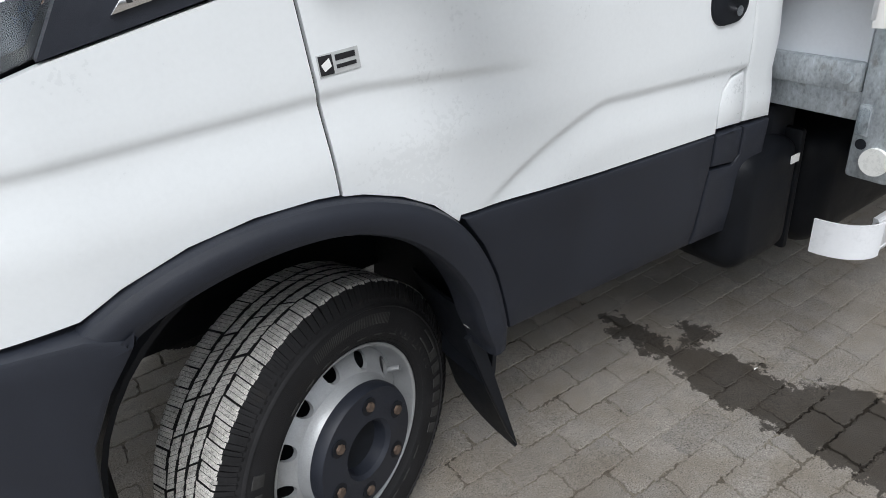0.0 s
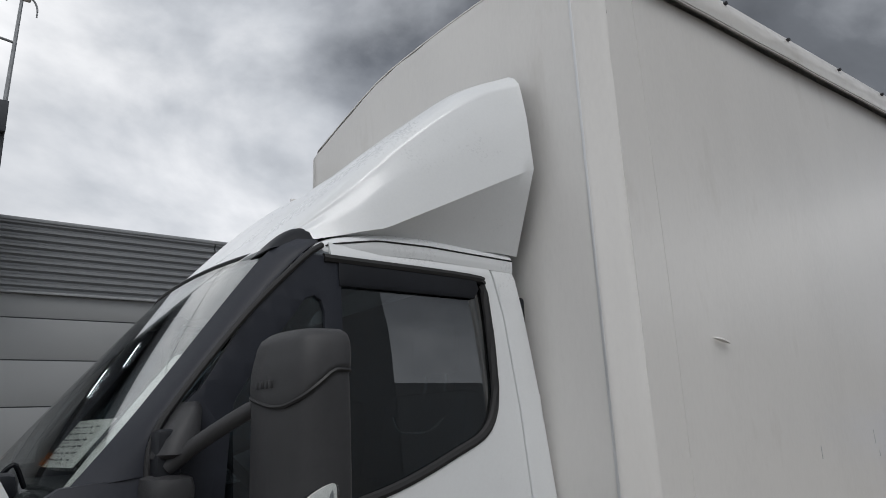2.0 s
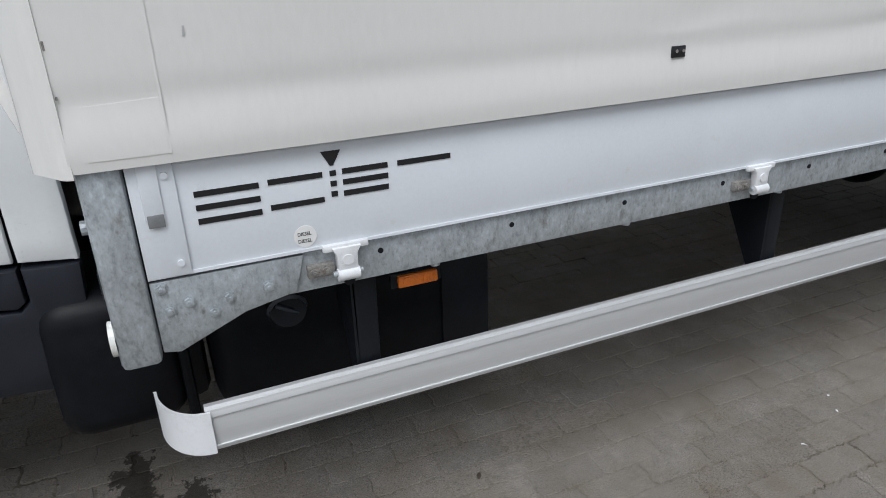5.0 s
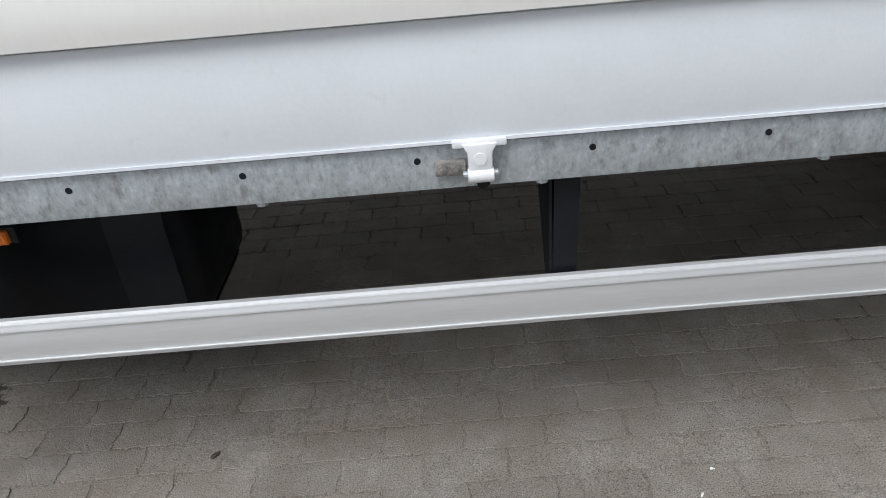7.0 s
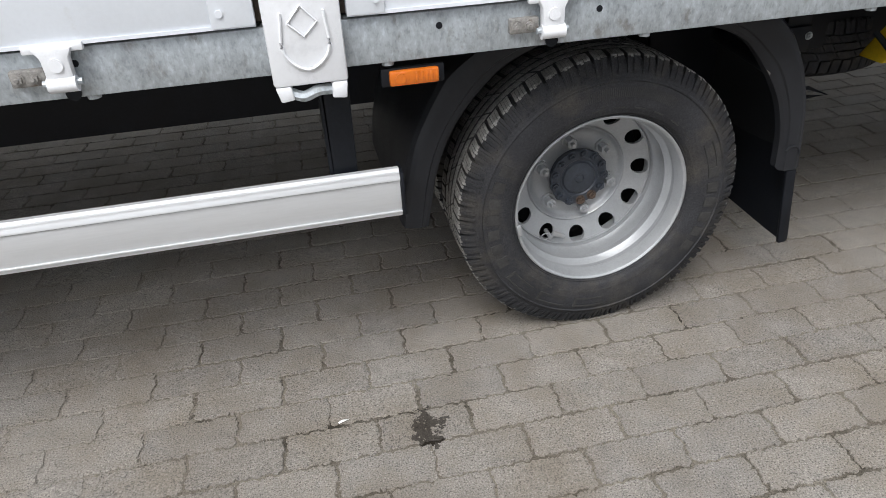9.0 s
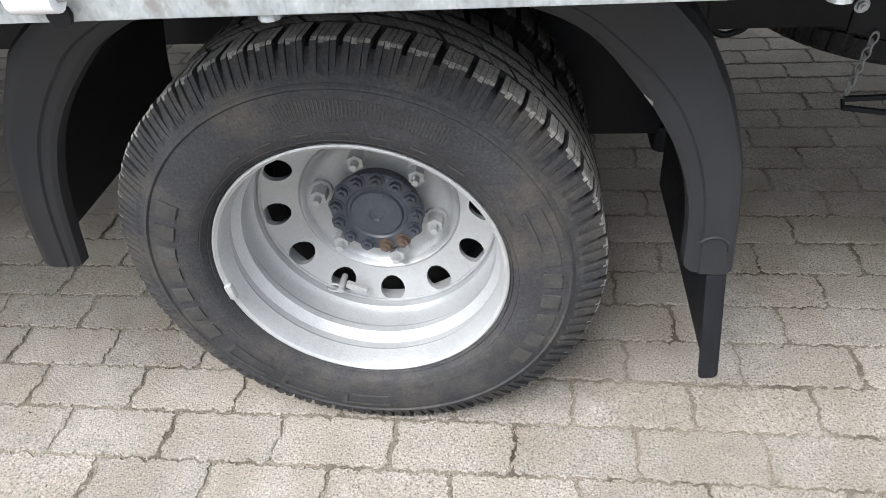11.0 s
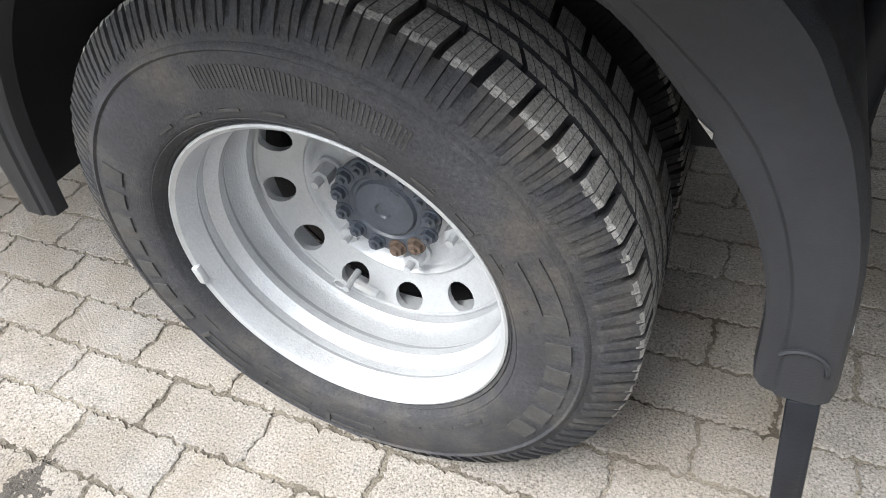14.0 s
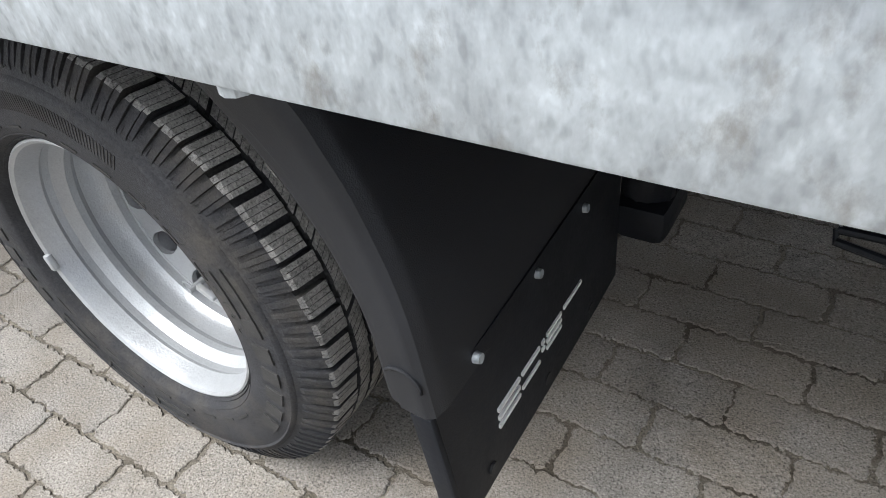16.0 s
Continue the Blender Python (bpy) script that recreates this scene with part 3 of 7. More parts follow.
def flare(u, v):
    o, n = along(FLARE_OUT, u), along(FLARE_IN, u)
    d = v * (len(FLARE) - 1)
    k = min(int(d), len(FLARE) - 2)
    w = FLARE[k][0] + (FLARE[k + 1][0] - FLARE[k][0]) * (d - k)
    y = FLARE[k][1] + (FLARE[k + 1][1] - FLARE[k][1]) * (d - k)
    q = o.lerp(n, w * 0.80)
    return (q.x, side_y(q.x, q.z) + y, q.z)


both(lambda: sheet(flare, 48, 16, 0.004), "wheel_arch_flare", "plastic", "dark plastic wheel arch flare")
both(lambda: panel([(-1.75, 0.92), (-1.365, 0.95), (-1.30, 0.925), (-1.36, 0.85), (-1.405, 0.76), (-1.43, 0.62), (-1.44, 0.45), (-1.75, 0.42)], lambda x, z: side_y(x, z) - float(np.interp(x, (-1.75, -1.45, -1.36), (0.012, 0.020, 0.036))), 0.07, round_edge=0.012), "bumper_end", "plastic", "dark plastic bumper corner")
part("bumper", box(-1.95, -1.72, 0.6, 1.74, 0.42, 0.92, 0.05), "plastic", lorry)
part("grille", box(-1.88, -1.70, 0.62, 1.72, 0.94, 1.34, 0.03), "plastic", lorry)
part("sill_step", box(-0.63, 0.14, 0.32, 0.5, 0.55, 0.60, 0.01), "galv", lorry, "pale metal sill edge")
# the dark shell behind the panels
part("cab_inner", prism([(-0.60, 0.58), (0.16, 0.57), (0.19, 0.85), (0.18, 1.3), (0.15, 1.42), (-0.93, 1.33), (-0.955, 1.05), (-0.76, 0.98), (-0.64, 0.85)], 0.335, 2 * CAB_MID - 0.335, "y"), "black", lorry)
part("wheel_house", sheet(lambda u, v: (-1.03 + 0.41 * math.cos(math.pi * (1.16 * u - 0.10)), 0.34 + 0.55 * v, 0.52 + 0.43 * math.sin(math.pi * (1.16 * u - 0.10))), 28, 4, 0.01), "black", lorry)
part("wheel_house_wall", prism([(-1.03 + 0.43 * math.cos(a * math.pi / 12), 0.5 + 0.47 * math.sin(a * math.pi / 12)) for a in range(13)], 0.86, 0.88), "black", lorry)
# pillars, windscreen, roof
PILLAR_IN = curve([(-0.957, 0, 1.53), (-0.953, 0, 1.60), (-0.90, 0, 1.69), (-0.75, 0, 1.88), (-0.61, 0, 2.035), (-0.545, 0, 2.088)], 6)
PILLAR_OUT = curve([(-1.085, 0, 1.512), (-1.0, 0, 1.615), (-0.92, 0, 1.72), (-0.755, 0, 1.945), (-0.665, 0, 2.055), (-0.59, 0, 2.10)], 6)


def pillar_point(u, v):
    """Up the pillar with u, from the door's edge to the windscreen's edge with v."""
    n = len(PILLAR_IN) - 1
    i = min(int(u * n), n - 1)
    f = u * n - i
    a = Vector(PILLAR_IN[i]).lerp(Vector(PILLAR_IN[i + 1]), f)
    c = Vector(PILLAR_OUT[i]).lerp(Vector(PILLAR_OUT[i + 1]), f)
    ya, yc = side_y(a.x, a.z) + 0.008, 0.365 + 0.045 * (c.z - 1.49) / 0.60
    p = a.lerp(c, v)
    return (p.x, ya + (yc - ya) * v - 0.010 * math.sin(math.pi * v ** 0.8), p.z)


near_pillar = lambda: sheet(pillar_point, 40, 10, 0.012)
part("windscreen_pillar", near_pillar(), "plastic", lorry, "dark plastic windscreen pillar")
part("windscreen_pillar", moved(near_pillar(), Matrix.Translation((0.10, 2 * CAB_MID - 0.05, 0)) @ Matrix.Diagonal((1, -1, 1, 1))), "plastic", lorry)
both(lambda: panel([(-0.955, 1.33), (-0.84, 1.345), (-0.60, 1.39), (-0.36, 1.445), (-0.16, 1.515), (-0.03, 1.565), (0.02, 1.65), (0.03, 1.78), (0.026, 1.95), (0.012, 2.06), (-0.06, 2.068), (-0.53, 2.068), (-0.565, 2.05), (-0.75, 1.85), (-0.90, 1.66), (-0.95, 1.59)], lambda x, z: side_y(x, z) + 0.0125, 0.005, round_edge=0), "window_glass", "tint", "dark tinted side window").visible_shadow = False
seal_out = [(-0.36, 1.455), (-0.16, 1.527), (-0.05, 1.578), (-0.003, 1.66), (0.006, 1.78), (0.004, 1.93), (-0.006, 2.008), (-0.05, 2.032), (-0.54, 2.038)]
both(lambda: tube(curve([(x, side_y(x, z) + 0.006, z) for x, z in [(-0.82, 1.357), (-0.6, 1.404)] + seal_out], 5), 0.013, 8), "window_seal", "seal")
both(lambda: panel([(-0.50, 1.965), (-0.045, 1.965), (-0.022, 1.995), (-0.03, 2.026), (-0.50, 2.03)], lambda x, z: side_y(x, z) - 0.001, 0.008, round_edge=0.003), "wind_deflector", "black", "smoked wind deflector over the side window")
both(lambda: panel([(-0.535, 2.03), (-0.50, 2.035), (-0.485, 1.39 + 0.05), (-0.515, 1.43)], lambda x, z: side_y(x, z) + 0.004, 0.02), "window_divider", "seal")
both(lambda: tube(curve([(x, side_y(x, z) + 0.002, z) for x, z in ((-0.955, 1.35), (-0.953, 1.50), (-0.945, 1.60), (-0.885, 1.70), (-0.74, 1.885), (-0.60, 2.03), (-0.54, 2.075))], 5), 0.008, 8), "door_frame_seal", "seal")
QUARTER = [(-0.492, 2.045), (-0.500, 1.40), (-0.545, 1.40), (-0.545, 1.895), (-0.553, 1.922), (-0.572, 1.934), (-0.596, 1.925), (-0.661, 1.838), (-0.741, 1.728), (-0.775, 1.672), (-0.785, 1.60), (-0.80, 1.40), (-0.86, 1.40), (-0.88, 1.66), (-0.75, 1.865), (-0.60, 2.045)]
both(lambda: panel(QUARTER, lambda x, z: side_y(x, z) + 0.003, 0.012, step=0.04, round_edge=0.002), "quarter_window_frame", "plastic", "dark plastic frame round the small front quarter window")
both(lambda: panel([(-0.95, 1.60), (-0.955, 1.35), (-0.835, 1.365), (-0.80, 1.62), (-0.86, 1.70)], lambda x, z: side_y(x, z) + 0.002, 0.02), "mirror_base_plate", "plastic")


def screen(u, v):
    z = 1.49 + 0.60 * v
    y0 = 0.372 + 0.045 * v
    y = y0 + (2 * CAB_MID - 2 * y0) * u
    bow = 1 - abs(2 * u - 1) ** 2.4
    return (-1.10 + 0.515 * v ** 1.05 - (0.075 + 0.03 * v) * bow, y, z)


part("windscreen", sheet(screen, 24, 10, 0.006), "glass", lorry, "sloping windscreen").visible_shadow = False
part("windscreen_top_seal", tube([screen(u / 24, 1.0) for u in range(25)], 0.006, 8), "seal", lorry)
part("scuttle", sheet(lambda u, v: (-1.28 + 0.19 * v - 0.04 * (1 - (2 * u - 1) ** 2), 0.42 + 1.5 * u, 1.452 + 0.035 * v), 12, 4, 0.02), "plastic", lorry, "black plastic scuttle panel")


def roof(u, v):
    a = 2 * v - 1
    front = screen(v, 1.0)[0] + 0.006
    x = front + (0.13 - front) * u
    y = CAB_MID + a * (CAB_MID - 0.38)
    edge = 1 - abs(a) ** 6
    return (x, y, 2.085 + 0.045 * min(1.0, u * 3.5) + 0.07 * edge * min(1.0, u * 3.0) - 0.01 * (1 - edge))


part("roof", sheet(roof, 14, 24, 0.02), "paint", lorry, "white cab roof")
RAIL_PROFILE = ((0.346, 2.068), (0.344, 2.086), (0.345, 2.106), (0.350, 2.120), (0.362, 2.133), (0.382, 2.141), (0.405, 2.144))


def roof_rail(u, v):
    x = -0.60 + 0.732 * u
    d = v * (len(RAIL_PROFILE) - 1)
    y, z = (float(np.interp(d, range(7), [p[k] for p in RAIL_PROFILE])) for k in (0, 1))
    drop = float(np.interp(x, (-0.60, -0.52, -0.40, -0.2, 0.13), (-0.034, -0.014, -0.003, 0.002, -0.006)))
    grow = float(np.interp(x, (-0.60, -0.50, -0.36), (0.25, 0.7, 1.0)))
    return (x, y + 0.03 * (1 - grow), 2.068 + (z - 2.068) * grow + drop)


both(lambda: sheet(roof_rail, 40, 24, 0.006), "roof_rail", "paint", "white roof edge over the door")
both(lambda: tube([(lambda p: (p[0], p[1] - 0.0005, p[2]))(roof_rail(0.10 + 0.9 * k / 30, 0.36)) for k in range(31)], 0.0028, 6), "roof_gutter", "seal")
# rear wall coloured black to stand for the shade between cab and box
part("cab_back", box(0.135, 0.185, 0.352, 1.848, 0.6, 1.99, 0.01), "black", lorry, "rear wall of the cab, blackened for the shade in the gap")
# roof marker lamp
part("marker_lamp", sheet(lambda u, v: (-0.665 + 0.20 * u, 0.40 + 0.13 * v, 2.062 + 0.065 * u + 0.052 * math.sin(math.pi * u) ** 0.7 * math.sin(math.pi * v) ** 0.6), 12, 10, 0.004), "black", lorry, "black roof marker lamp")


# air deflector
RIDGE = curve([(-0.66, 0, 2.095), (-0.56, 0, 2.205), (-0.32, 0, 2.455), (-0.06, 0, 2.665), (0.155, 0, 2.765)], 10)


def deflector(u, v):
    """u from the windscreen to the rear, v across from this flank to the middle."""
    w = -0.66 + 0.815 * u
    ridge = np.interp(w, [p.x for p in RIDGE], [p.z for p in RIDGE])
    low = np.interp(w, (-0.66, -0.55, 0.06, 0.155), (2.085, 2.115, 2.125, 2.12))
    crease = np.interp(w, (-0.66, -0.40, 0.155), (2.09, 2.14, 2.39))
    out = np.interp(w, (-0.66, -0.45, 0.155), (0.43, 0.335, 0.235))
    bottom_y = np.interp(w, (-0.66, -0.4, 0.155), (0.44, 0.385, 0.345))
    rad = 0.25 * (ridge - crease) + 0.004
    pts = [(bottom_y, low), (out, crease), (out + 0.015, 0.5 * crease + 0.5 * ridge)]
    pts += [(out + 0.03 + rad * (1 - math.cos(radians(a))), ridge - rad * (1 - math.sin(radians(a)))) for a in (0, 25, 45, 65, 90)]
    pts += [(out + 0.16 + rad, ridge - 0.012), (0.78, ridge - 0.045), (CAB_MID, ridge - 0.05)]
    d = v * (len(pts) - 1)
    i = min(int(d), len(pts) - 2)
    f = d - i
    y = pts[i][0] * (1 - f) + pts[i + 1][0] * f
    z = pts[i][1] * (1 - f) + pts[i + 1][1] * f
    x = w + (1 - u) * 0.10 * (min(1.0, abs(y - CAB_MID) / 0.72) ** 2.4 - 0.35)
    return x, float(y), float(z)


part("air_deflector", sheet(lambda u, v: deflector(u, v * 2) if v <= 0.5 else (lambda p: (p[0], 2 * CAB_MID - p[1], p[2]))(deflector(u, 2 - 2 * v)), 26, 80, 0.008), "paint", lorry, "white roof air deflector with a creased fin", angle=30)

# mirror
def soft_loop(pts, times=3):
    """Cuts the corners of a closed outline until it is round."""
    for _ in range(times):
        out = []
        for k, p in enumerate(pts):
            q = pts[(k + 1) % len(pts)]
            out += [(0.78 * p[0] + 0.22 * q[0], 0.78 * p[1] + 0.22 * q[1]), (0.22 * p[0] + 0.78 * q[0], 0.22 * p[1] + 0.78 * q[1])]
        pts = out
    return pts


def loft(sections):
    b = bmesh.new()
    rings = [[b.verts.new(p) for p in sec] for sec in sections]
    n = len(rings[0])
    for u, v in zip(rings, rings[1:]):
        for k in range(n):
            b.faces.new((u[k], u[(k + 1) % n], v[(k + 1) % n], v[k]))
    b.faces.new(rings[0])
    b.faces.new(rings[-1])
    return b


HEAD = soft_loop([(-0.826, 0.105), (-0.829, 0.02), (-0.806, -0.068), (-0.775, -0.088), (-0.708, -0.094), (-0.695, -0.07), (-0.692, 0.10), (-0.72, 0.122), (-0.81, 0.125)])
HC = (-0.762, 0.02)


def head_ring(z, k, dx=0.0):
    return [(HC[0] + (x - HC[0]) * k + dx, HC[1] + (y - HC[1]) * k, z) for x, y in HEAD]


mirror = part("door_mirror", loft([head_ring(1.360, 0.84, 0.006), head_ring(1.363, 0.90, 0.006), head_ring(1.371, 0.945, 0.005), head_ring(1.386, 0.965, 0.005), head_ring(1.45, 0.97, 0.004), head_ring(1.55, 0.97, 0.003), head_ring(1.65, 0.965, 0.002), head_ring(1.73, 0.945, 0.002), head_ring(1.765, 0.90, 0.005), head_ring(1.78, 0.84, 0.008), head_ring(1.786, 0.70, 0.012)]), "mirrorplastic", lorry, "tall dark plastic door mirror", angle=50)


def cap_point(u, v):
    d = u * len(HEAD)
    k = int(d) % len(HEAD)
    x, y = HEAD[k]
    side = max(0.0, min(1.0, (x + 0.815) / 0.075))
    foot = 1.652 + 0.062 * side + (0.02 * max(0.0, y) / 0.1)
    z = foot + (1.790 - foot) * v
    k2 = np.interp(z, (1.65, 1.70, 1.74, 1.765, 1.782, 1.790), (1.015, 0.995, 0.965, 0.915, 0.84, 0.70)) - (0.025 if v == 0 else 0.0)
    return (HC[0] + (x - HC[0]) * k2 + 0.002 + 0.010 * max(0.0, (z - 1.72) / 0.07), HC[1] + (y - HC[1]) * k2, z)


part("top_cap", sheet(cap_point, len(HEAD), 14), "mirrorplastic", mirror, "raised mirror cap with a moulded chevron edge", angle=60)
part("cap_groove", tube([(lambda p: (p[0], p[1], p[2] - 0.003))(cap_point(k / len(HEAD), 0.0)) for k in range(len(HEAD) + 1)], 0.0042, 6), "seal", mirror)
for y, w in ((0.062, 0.010), (0.046, 0.011), (0.031, 0.003), (0.022, 0.009), (0.008, 0.010)):
    part("raised_bar", moved(box(-0.002, 0.004, -w, 0, 0, 0.014, 0.001), pose(-0.826 + 0.10 * max(0, 0.03 - y), y, 1.684)), "mirrorplastic", mirror)
part("mirror_glass", box(-0.692, -0.689, -0.045, 0.085, 1.42, 1.70, 0.001), "chrome", mirror)
LAMP = soft_loop([(-0.808, 1.380), (-0.744, 1.378), (-0.737, 1.400), (-0.734, 1.50), (-0.738, 1.517), (-0.768, 1.508), (-0.798, 1.488), (-0.807, 1.462)], 2)
lamp_face = lambda x, z: float(np.interp(x, (-0.815, -0.79, -0.77, -0.70), (-0.066, -0.0795, -0.0845, -0.0895))) + 0.0005
part("indicator_rim", panel([(HC[0] + (x - HC[0]) * 1.03, 1.446 + (z - 1.446) * 1.025) for x, z in LAMP], lambda x, z: lamp_face(x, z) - 0.001, 0.008, 0.02, 0.002), "black", mirror)
part("indicator_backing", panel(LAMP, lambda x, z: lamp_face(x, z) - 0.002, 0.003, 0.012, 0), "reflector", mirror)
for k in range(15):
    z = 1.388 + 0.0066 * k
    x = -0.801 + 0.0012 * max(0, k - 11) * (k - 10)
    part("lamp_gap", panel([(x, z), (-0.778, z + 0.0006), (-0.778, z + 0.0026), (x, z + 0.0020)], lambda x, zz: lamp_face(x, zz) - 0.0045, 0.002, 0.012, 0), "steel", mirror)
for k, (x0, x1, z0, z1) in enumerate(((-0.776, -0.752, 1.386, 1.404), (-0.772, -0.756, 1.450, 1.478), (-0.748, -0.741, 1.400, 1.440), (-0.752, -0.741, 1.455, 1.500))):
    part("lamp_facet", panel([(x0, z0), (x1, z0 + 0.006), (x1 - 0.002, z1 + 0.004), (x0 + 0.003, z1 - 0.004)], lambda x, zz: lamp_face(x, zz) - 0.0045, 0.002, 0.012, 0), "steel" if k % 2 else "chrome", mirror)
part("indicator_bulb", cyl((-0.752, lamp_face(-0.752, 0) - 0.006, 1.432), (-0.752, lamp_face(-0.752, 0) - 0.002, 1.432), 0.008, seg=14), "orange", mirror)
part("side_indicator", panel(LAMP, lambda x, z: lamp_face(x, z) - 0.0105, 0.003, 0.012, 0.001), "lens", mirror, "clear ribbed turn signal").visible_shadow = False
def bracket_ring(z, x0, x1, y0):
    return [(x, y, z) for x, y in soft_loop([(x0, 0.335), (x0 + 0.004, y0 + 0.03), (x0 + 0.02, y0), (x1 - 0.02, y0), (x1, y0 + 0.03), (x1, 0.335)], 2)]


part("mirror_bracket", loft([bracket_ring(1.352, -0.955, -0.865, 0.25), bracket_ring(1.362, -0.962, -0.862, 0.235), bracket_ring(1.405, -0.965, -0.872, 0.222), bracket_ring(1.424, -0.962, -0.88, 0.226), bracket_ring(1.430, -0.958, -0.885, 0.25)]), "mirrorplastic", mirror, "dark plastic mirror bracket")
part("bracket_block", loft([bracket_ring(1.464, -0.960, -0.880, 0.235), bracket_ring(1.470, -0.968, -0.872, 0.218), bracket_ring(1.505, -0.970, -0.872, 0.214), bracket_ring(1.524, -0.968, -0.876, 0.220), bracket_ring(1.531, -0.958, -0.885, 0.25)]), "mirrorplastic", mirror)
part("bracket_block", loft([bracket_ring(1.562, -0.955, -0.875, 0.24), bracket_ring(1.570, -0.955, -0.868, 0.226), bracket_ring(1.60, -0.945, -0.862, 0.232), bracket_ring(1.66, -0.905, -0.850, 0.262), bracket_ring(1.675, -0.892, -0.850, 0.285)]), "mirrorplastic", mirror)
part("bracket_spine", box(-0.95, -0.90, 0.25, 0.33, 1.37, 1.62, 0.012), "black", mirror)
part("mirror_arm", tube(curve([(-0.925, 0.26, 1.545), (-0.88, 0.22, 1.59), (-0.80, 0.12, 1.655), (-0.74, 0.05, 1.675)], 6), 0.017, 12), "mirrorplastic", mirror)
part("mirror_arm", tube(curve([(-0.925, 0.25, 1.452), (-0.85, 0.17, 1.450), (-0.74, 0.06, 1.446)], 6), 0.016, 12), "mirrorplastic", mirror)

# door handle, stickers, badge
handle = part("door_handle", panel(rounded(-0.058, 0.068, 1.098, 1.322, 0.045), lambda x, z: side_y(x, z) - 0.008, 0.02), "black", lorry, "black oval door handle")
part("grip", sheet(lambda u, v: (0.012 + 0.016 * math.cos(2 * math.pi * v) + 0.004, side_y(0.01, 1.2) - 0.012 - 0.022 * math.sin(math.pi * u) - 0.010 * math.sin(2 * math.pi * v), 1.15 + 0.155 * u), 12, 12), "black", handle)
part("handle_recess", panel(rounded(-0.045, 0.005, 1.16, 1.30, 0.022), lambda x, z: side_y(x, z) - 0.0095, 0.002, round_edge=0), "seal", handle)
part("lock", cyl((0.022, side_y(0.02, 1.125) - 0.016, 1.125), (0.022, side_y(0.02, 1.125), 1.125), 0.011), "chrome", handle, "chrome door lock")
sticker = part("dealer_sticker", panel([(-0.955, 1.198), (-0.887, 1.200), (-0.887, 1.231), (-0.955, 1.229)], lambda x, z: side_y(x, z) - 0.0015, 0.001, round_edge=0), "grey_label", lorry, "small grey sticker with a dark square and bars")
part("dark_square", panel([(-0.953, 1.2), (-0.931, 1.2), (-0.931, 1.2275), (-0.953, 1.2275)], lambda x, z: side_y(x, z) - 0.0022, 0.0007, round_edge=0), "ink", sticker)
part("printed_arrow", panel([(-0.950, 1.215), (-0.936, 1.223), (-0.934, 1.211), (-0.946, 1.205)], lambda x, z: side_y(x, z) - 0.0028, 0.0006, round_edge=0), "label", sticker)
part("printed_bar", panel([(-0.926, 1.217), (-0.893, 1.218), (-0.893, 1.2265), (-0.926, 1.2255)], lambda x, z: side_y(x, z) - 0.0022, 0.0007, round_edge=0), "ink", sticker)
part("printed_bar", panel([(-0.926, 1.206), (-0.893, 1.207), (-0.893, 1.2125), (-0.926, 1.2115)], lambda x, z: side_y(x, z) - 0.0022, 0.0007, round_edge=0), "ink", sticker)
cowl_y = lambda x, z: side_y(x, z) + 0.10 * max(0, z - 1.36) * (1.0 if x < -1.0 else 0.3)
badge = part("model_badge", panel([(-1.203, 1.328), (-1.06, 1.352), (-1.043, 1.372), (-1.032, 1.408), (-1.043, 1.408), (-1.055, 1.382), (-1.072, 1.371), (-1.18, 1.351)], lambda x, z: cowl_y(x, z) - 0.004, 0.005, round_edge=0.0015), "chrome", lorry, "chrome model badge with a red edge")
part("red_edge", panel([(-1.178, 1.352), (-1.072, 1.372), (-1.056, 1.383), (-1.046, 1.407), (-1.050, 1.407), (-1.060, 1.386), (-1.073, 1.376), (-1.178, 1.3555)], lambda x, z: cowl_y(x, z) - 0.0045, 0.004, round_edge=0), "red", badge)
for k in range(8):
    if k == 2:
        continue
    x = -1.180 + 0.0140 * k
    part("printed_bar", moved(box(0, 0.0068, -0.001, 0.004, 0, 0.0085), pose(x, cowl_y(x, 1.35) - 0.0056, 1.339 + 0.0024 * k)), "ink", badge)
num = moved(lettering("72-210", 0.024, 0.002), pose(-1.163, cowl_y(-1.1, 1.375) - 0.003, 1.3645, 0, -10.5, 0) @ Matrix.Diagonal((1.28, 1, 1, 1)))
part("model_number", num, "label", badge)

# headlamp
lamp_y = lambda x, z: side_y(x, z) + 0.5 * max(0, z - 1.27) * 0.6
headlamp = both(lambda: panel([(-1.212, 1.418), (-1.245, 1.365), (-1.292, 1.296), (-1.44, 1.262), (-1.60, 1.222), (-1.70, 1.20), (-1.70, 1.30), (-1.55, 1.345), (-1.42, 1.38), (-1.30, 1.408)], lambda x, z: lamp_y(x, z) + 0.001, 0.006), "headlamp", "lens", "clear headlamp lens")
part("lamp_housing", panel([(-1.225, 1.408), (-1.255, 1.355), (-1.298, 1.302), (-1.44, 1.268), (-1.68, 1.21), (-1.68, 1.29), (-1.42, 1.37), (-1.30, 1.40)], lambda x, z: lamp_y(x, z) + 0.05, 0.01), "navy", headlamp)
for z0 in (0.0, 0.014, 0.030):
    part("lens_line", tube([(x, lamp_y(x, 1.40 + z0) + 0.010, float(np.interp(x, (-1.66, -1.42, -1.25), (1.262, 1.338, 1.366))) + z0) for x in np.linspace(-1.66, -1.25, 18)], 0.0016, 6), "chrome", headlamp)
for k in range(4):
    part("bowl_step", tube([(x, lamp_y(x, 1.30) + 0.006, 1.286 + 0.008 * k + 0.16 * (x + 1.40)) for x in np.linspace(-1.60, -1.385 - 0.006 * k, 10)], 0.0022, 6), "chrome", headlamp)
